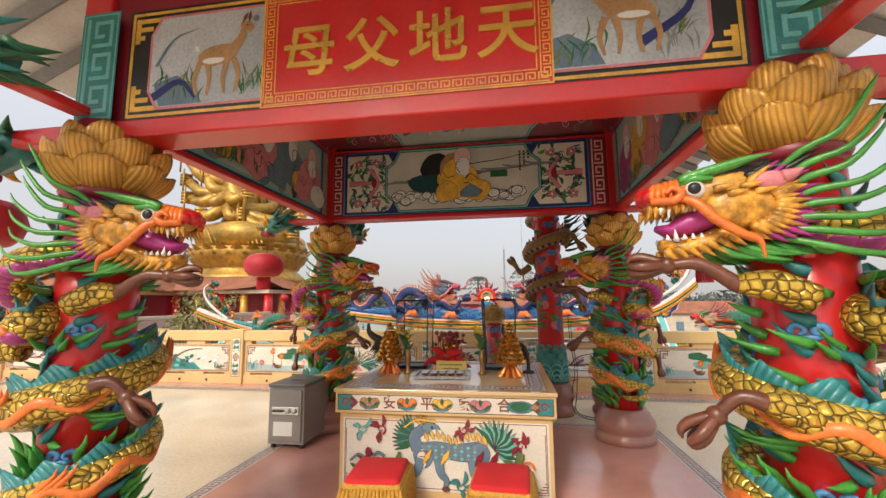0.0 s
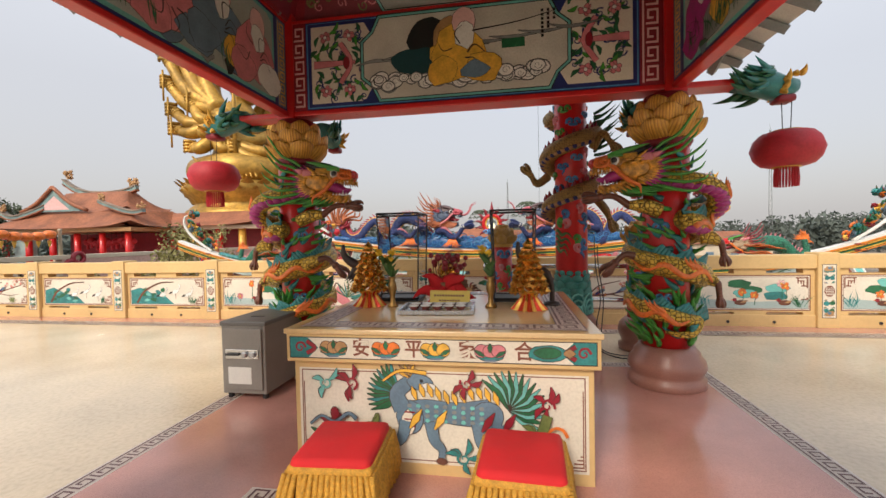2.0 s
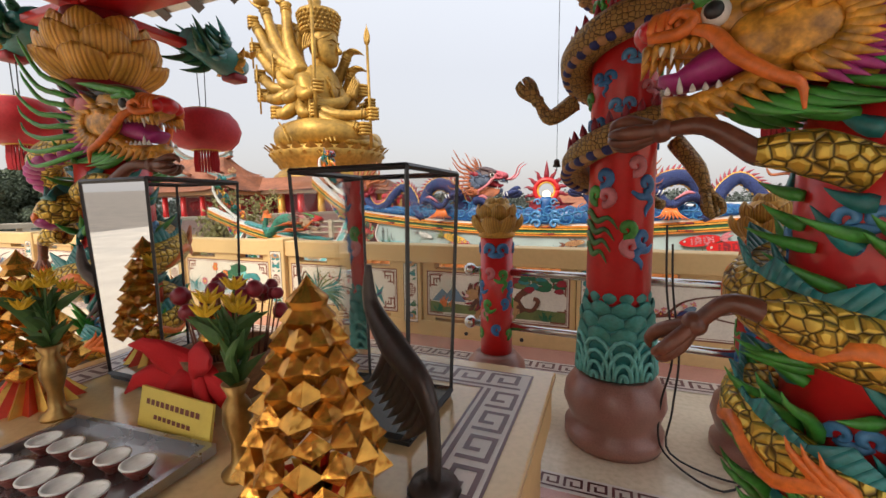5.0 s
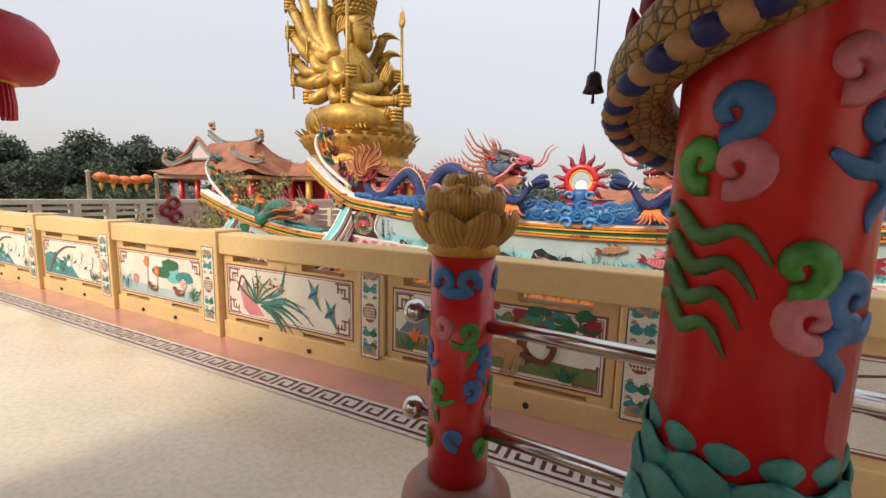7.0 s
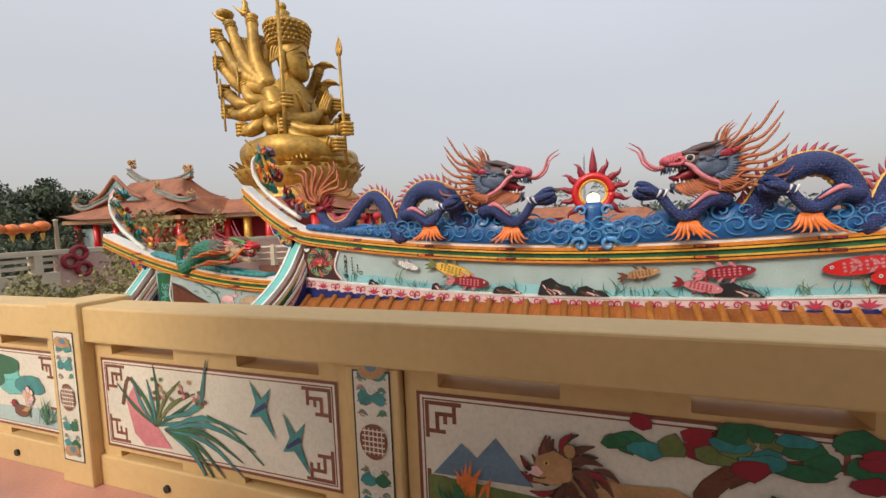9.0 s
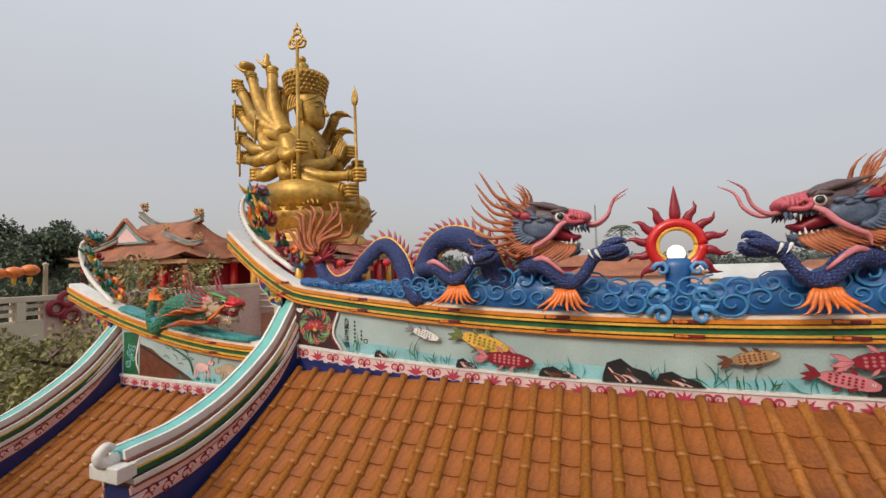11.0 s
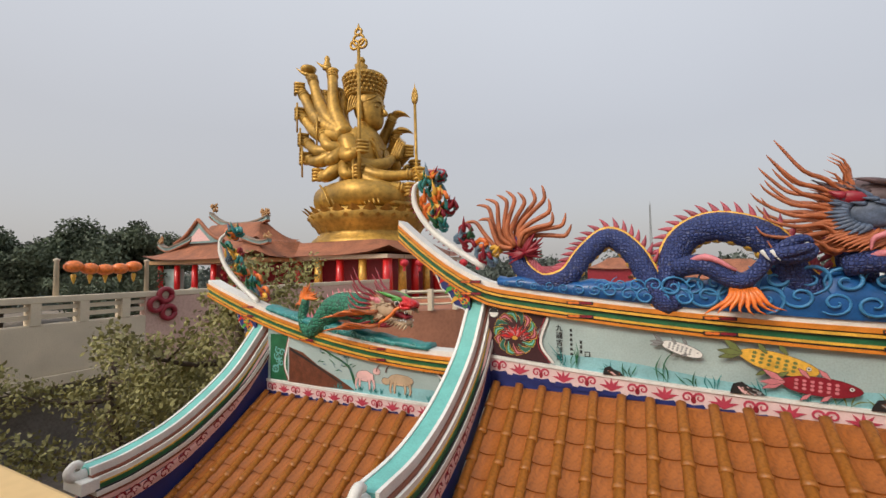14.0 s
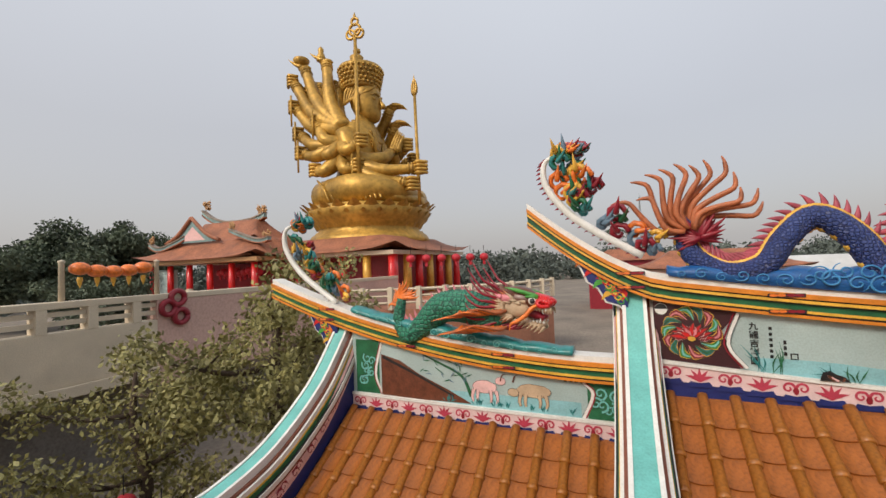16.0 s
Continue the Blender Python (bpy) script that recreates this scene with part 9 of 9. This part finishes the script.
# trees
def leaf_crown(name, clumps, per, size, material, parent, seed, label="", spread=1.0):
    """Loose sprays of single leaves about a set of clump centres."""
    g = np.random.default_rng(seed)
    vs, fs = [], []
    for c, rad in clumps:
        k = max(8, int(per * rad * rad))
        p = g.normal(size=(k, 3))
        p /= np.linalg.norm(p, axis=1)[:, None]
        p *= (g.random((k, 1)) ** .45) * rad * np.array([1, 1, .75])
        p += np.array(c)
        d = g.normal(size=(k, 3))
        d[:, 2] -= .3
        d /= np.linalg.norm(d, axis=1)[:, None]
        e = np.cross(d, g.normal(size=(k, 3)))
        e /= np.linalg.norm(e, axis=1)[:, None]
        s = size * g.uniform(.6, 1.3, (k, 1))
        base = len(vs)
        quad = np.stack([p, p + d * s * .5 + e * s * .28, p + d * s, p + d * s * .5 - e * s * .28], 1).reshape(-1, 3)
        vs.extend(map(tuple, quad))
        fs.extend((base + 4 * i, base + 4 * i + 1, base + 4 * i + 2, base + 4 * i + 3) for i in range(k))
    me = bpy.data.meshes.new(name)
    me.from_pydata(vs, [], fs)
    me.materials.append(material)
    return link(name, me, parent, label)


def tree(at, height, spread, seed, material, label, per, size, lean=0.0, limbs=9, category="tree", low=.3):
    ob = thing("tree", at, label, category, "")
    r = random.Random(seed)
    bm = B()
    top = Vector((lean, 0, height * .8))
    trunk = spline([(0, 0, 0), (lean * .2 + .1, .05, height * .3), (lean * .6 - .08, -.05, height * .55), top], 5)
    tube(bm, trunk, [height * .035, height * .028, height * .02, height * .008], 9)
    clumps = []
    for k in range(limbs):
        t = low + (.95 - low) * k / (limbs - 1)
        p0 = trunk[int(t * (len(trunk) - 1))]
        a = k * 2.4 + r.uniform(-.4, .4)
        ln = spread * (1.05 - .55 * abs(t - .5)) * r.uniform(.7, 1.1)
        p2 = p0 + Vector((math.cos(a) * ln, math.sin(a) * ln, ln * r.uniform(.15, .5)))
        p1 = (p0 + p2) / 2 + Vector((0, 0, -.08 * ln))
        path = spline([p0, p1, p2], 4)
        tube(bm, path, [height * .014, height * .009, height * .003], 6)
        for q in (.45, .75, 1.0):
            c = path[int(q * (len(path) - 1))]
            clumps.append((c + Vector((r.uniform(-.2, .2), r.uniform(-.2, .2), r.uniform(.0, .3))) * spread * .4, spread * r.uniform(.2, .38)))
            e = c + Vector((r.uniform(-1, 1), r.uniform(-1, 1), r.uniform(-.2, 1))) * spread * .35
            tube(bm, [c, e], [height * .004, height * .001], 5)
            clumps.append((e, spread * r.uniform(.14, .26)))
    clumps.append((top + Vector((0, 0, height * .08)), spread * .3))
    part("trunk", bm, BARK, ob, "grey bark trunk and limbs", True)
    leaf_crown("crown", clumps, per, size, material, ob, seed, "loose crown of small leaves")
    return ob


tree((-12.3, 13.9, GZ), 6.6, 2.0, 3, LEAF, "dusty olive-green tree with loose crown in the court", 620, .12, .5, 12, low=.28)
tree((-14.6, 12.6, GZ), 4.5, 2.0, 5, LEAF, "smaller dusty shrub tree beside the court wall", 560, .12, -.2, 10, low=.2)
tree((-11.5, 15.0, GZ), 4.2, 1.5, 9, LEAF, "low dusty tree near the wing roof", 560, .12, .2, 8, low=.25)
tree((-62, 36, GZ), 11.5, 6.5, 11, LEAFD, "large dark green tree beyond the hall", 190, .42, 1, 14, low=.3)
tree((-68, 27, GZ), 10.5, 6.5, 12, LEAFD, "large dark green tree beyond the parapet", 190, .42, -1, 14, low=.3)
tree((-52, 52, GZ), 10, 5.5, 13, LEAFD, "dark green tree behind the hall roof", 190, .42, 0, 12, low=.3)
tree((-40, 24.5, GZ), 5.6, 3.0, 14, LEAFD, "dark shrub tree before the hall", 300, .26, 0, 10, low=.3)
for k, (x, y) in enumerate(((-7, 95), (3, 88))):
    palm = thing("palm", (x, y, GZ), "distant palm with drooping fronds", "palm", "far palms")
    part("trunk", tube(B(), [(0, 0, 0), (.3, 0, 6), (.2, 0, 11 + k)], [.3, .22, .18], 8), BARK, palm, "", True)
    bm = B()
    for j in range(16):
        a = j * 2.4
        for e in range(7):
            c = Vector((.2 + math.cos(a) * .5 * e, math.sin(a) * .5 * e, 11 + k + .5 * e - .14 * e * e))
            spike(bm, c, (math.cos(a + 1.0), math.sin(a + 1.0), -.5), .9, .07, (0, 0, -.2), 4)
            spike(bm, c, (math.cos(a - 1.0), math.sin(a - 1.0), -.5), .9, .07, (0, 0, -.2), 4)
    part("frond", bm, LEAFD, palm, "dark green fronds")

# belt of woods along the horizon
clumps = []
rw = random.Random(77)
for k in range(420):
    a = radians(rw.uniform(0, 180))
    d = rw.uniform(95, 230)
    hgt = rw.uniform(1.5, 5.5) * (1 + d / 400)
    for j in range(3):
        clumps.append(((d * math.cos(a) + rw.uniform(-3, 3), 10 + d * math.sin(a) + rw.uniform(-3, 3), GZ + hgt * (j + .3) / 2.2), 2.2 + d / 90))
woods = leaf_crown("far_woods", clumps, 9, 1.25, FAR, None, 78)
tagged(woods, "dark belt of woods along the horizon, haze mixed into its colour", "woods", kind="stuff")

# scattered buildings in the distance
def shed(at, w, d, h, wallm, roofm, label):
    ob = thing("far_building", at, label, "building", "far buildings")
    part("wall", box(B(), -w / 2, w / 2, -d / 2, d / 2, 0, h), wallm, ob)
    bm = B()
    hipped(bm, -w / 2 - .4, w / 2 + .4, -d / 2 - .4, d / 2 + .4, h, h + d * .22, d * .42, .3, 6)
    part("roof", bm, roofm, ob, "", True)
    for k in range(max(2, int(w / 2.5))):
        x = -w / 2 + (k + .5) * w / max(2, int(w / 2.5))
        wd = part("window", box(B(), x - .45, x + .45, -d / 2 - .05, -d / 2 + .05, h * .35, h * .75), BLUEGREY, ob)
    return ob


shed((1.5, 48, GZ), 11, 7, 4.6, PINKWALL, ROOFFAR, "pink walled house with orange roof beyond the main ridge")
shed((-4.5, 60, GZ), 9, 6, 5.4, REDDARK, ROOFFAR, "red fronted house with orange roof")
shed((12, 55, GZ), 12, 6, 4.0, CREAM, WHITEROOF, "cream shed with pale sheet roof")
shed((-15.5, 33, GZ), 8, 5, 2.6, PINKWALL, ROOFFAR, "terrace house with orange roof and painted panels")
shed((24, 60, GZ), 14, 7, 4.0, CREAM, ROOFFAR, "cream house with orange roof")
for x, y, h in ((-1, 130, 22), (52, 95, 26), (-70, 120, 20)):
    ms = thing("radio_mast", (x, y, GZ), "thin grey lattice mast in the distance", "mast", "radio masts")
    bm = B()
    for q in ((-.4, -.3), (.4, -.3), (0, .4)):
        tube(bm, [(*q, 0), (q[0] * .3, q[1] * .3, h)], [.08, .05], 4)
    for z in range(1, int(h), 2):
        s = 1 - .7 * z / h
        tube(bm, [(-.4 * s, -.3 * s, z), (.4 * s, -.3 * s, z + 1), (0, .4 * s, z + 2)], [.04, .04, .04], 4)
    part("lattice", bm, GREY, ms)
# red lanterns in the court tree
for x, y, z in ((-13.4, 11.6, -2.6), (-12.0, 11.4, -2.5)):
    copy_thing(fl, pose(x, y, z) @ Matrix.Diagonal((.6, .6, .6, 1)))

# ---- tiles of the two roofs ----
tiles(roofA, ownA, -4.66, 3.52, tA, 8.75)
tiles(roofB, ownB, -7.95, -5.05, tB, 8.75)
# the wing on the far side of the main roof mirrors the near one
MIRROR = 2 * -.57
for ob in (roofB, bpy.data.objects["ridge_fish_dragon"], bpy.data.objects["ridge_finial.001"]):
    q = ob.matrix_basis.translation
    copy_thing(ob, pose(MIRROR - q.x, q.y, q.z) @ FLIP)
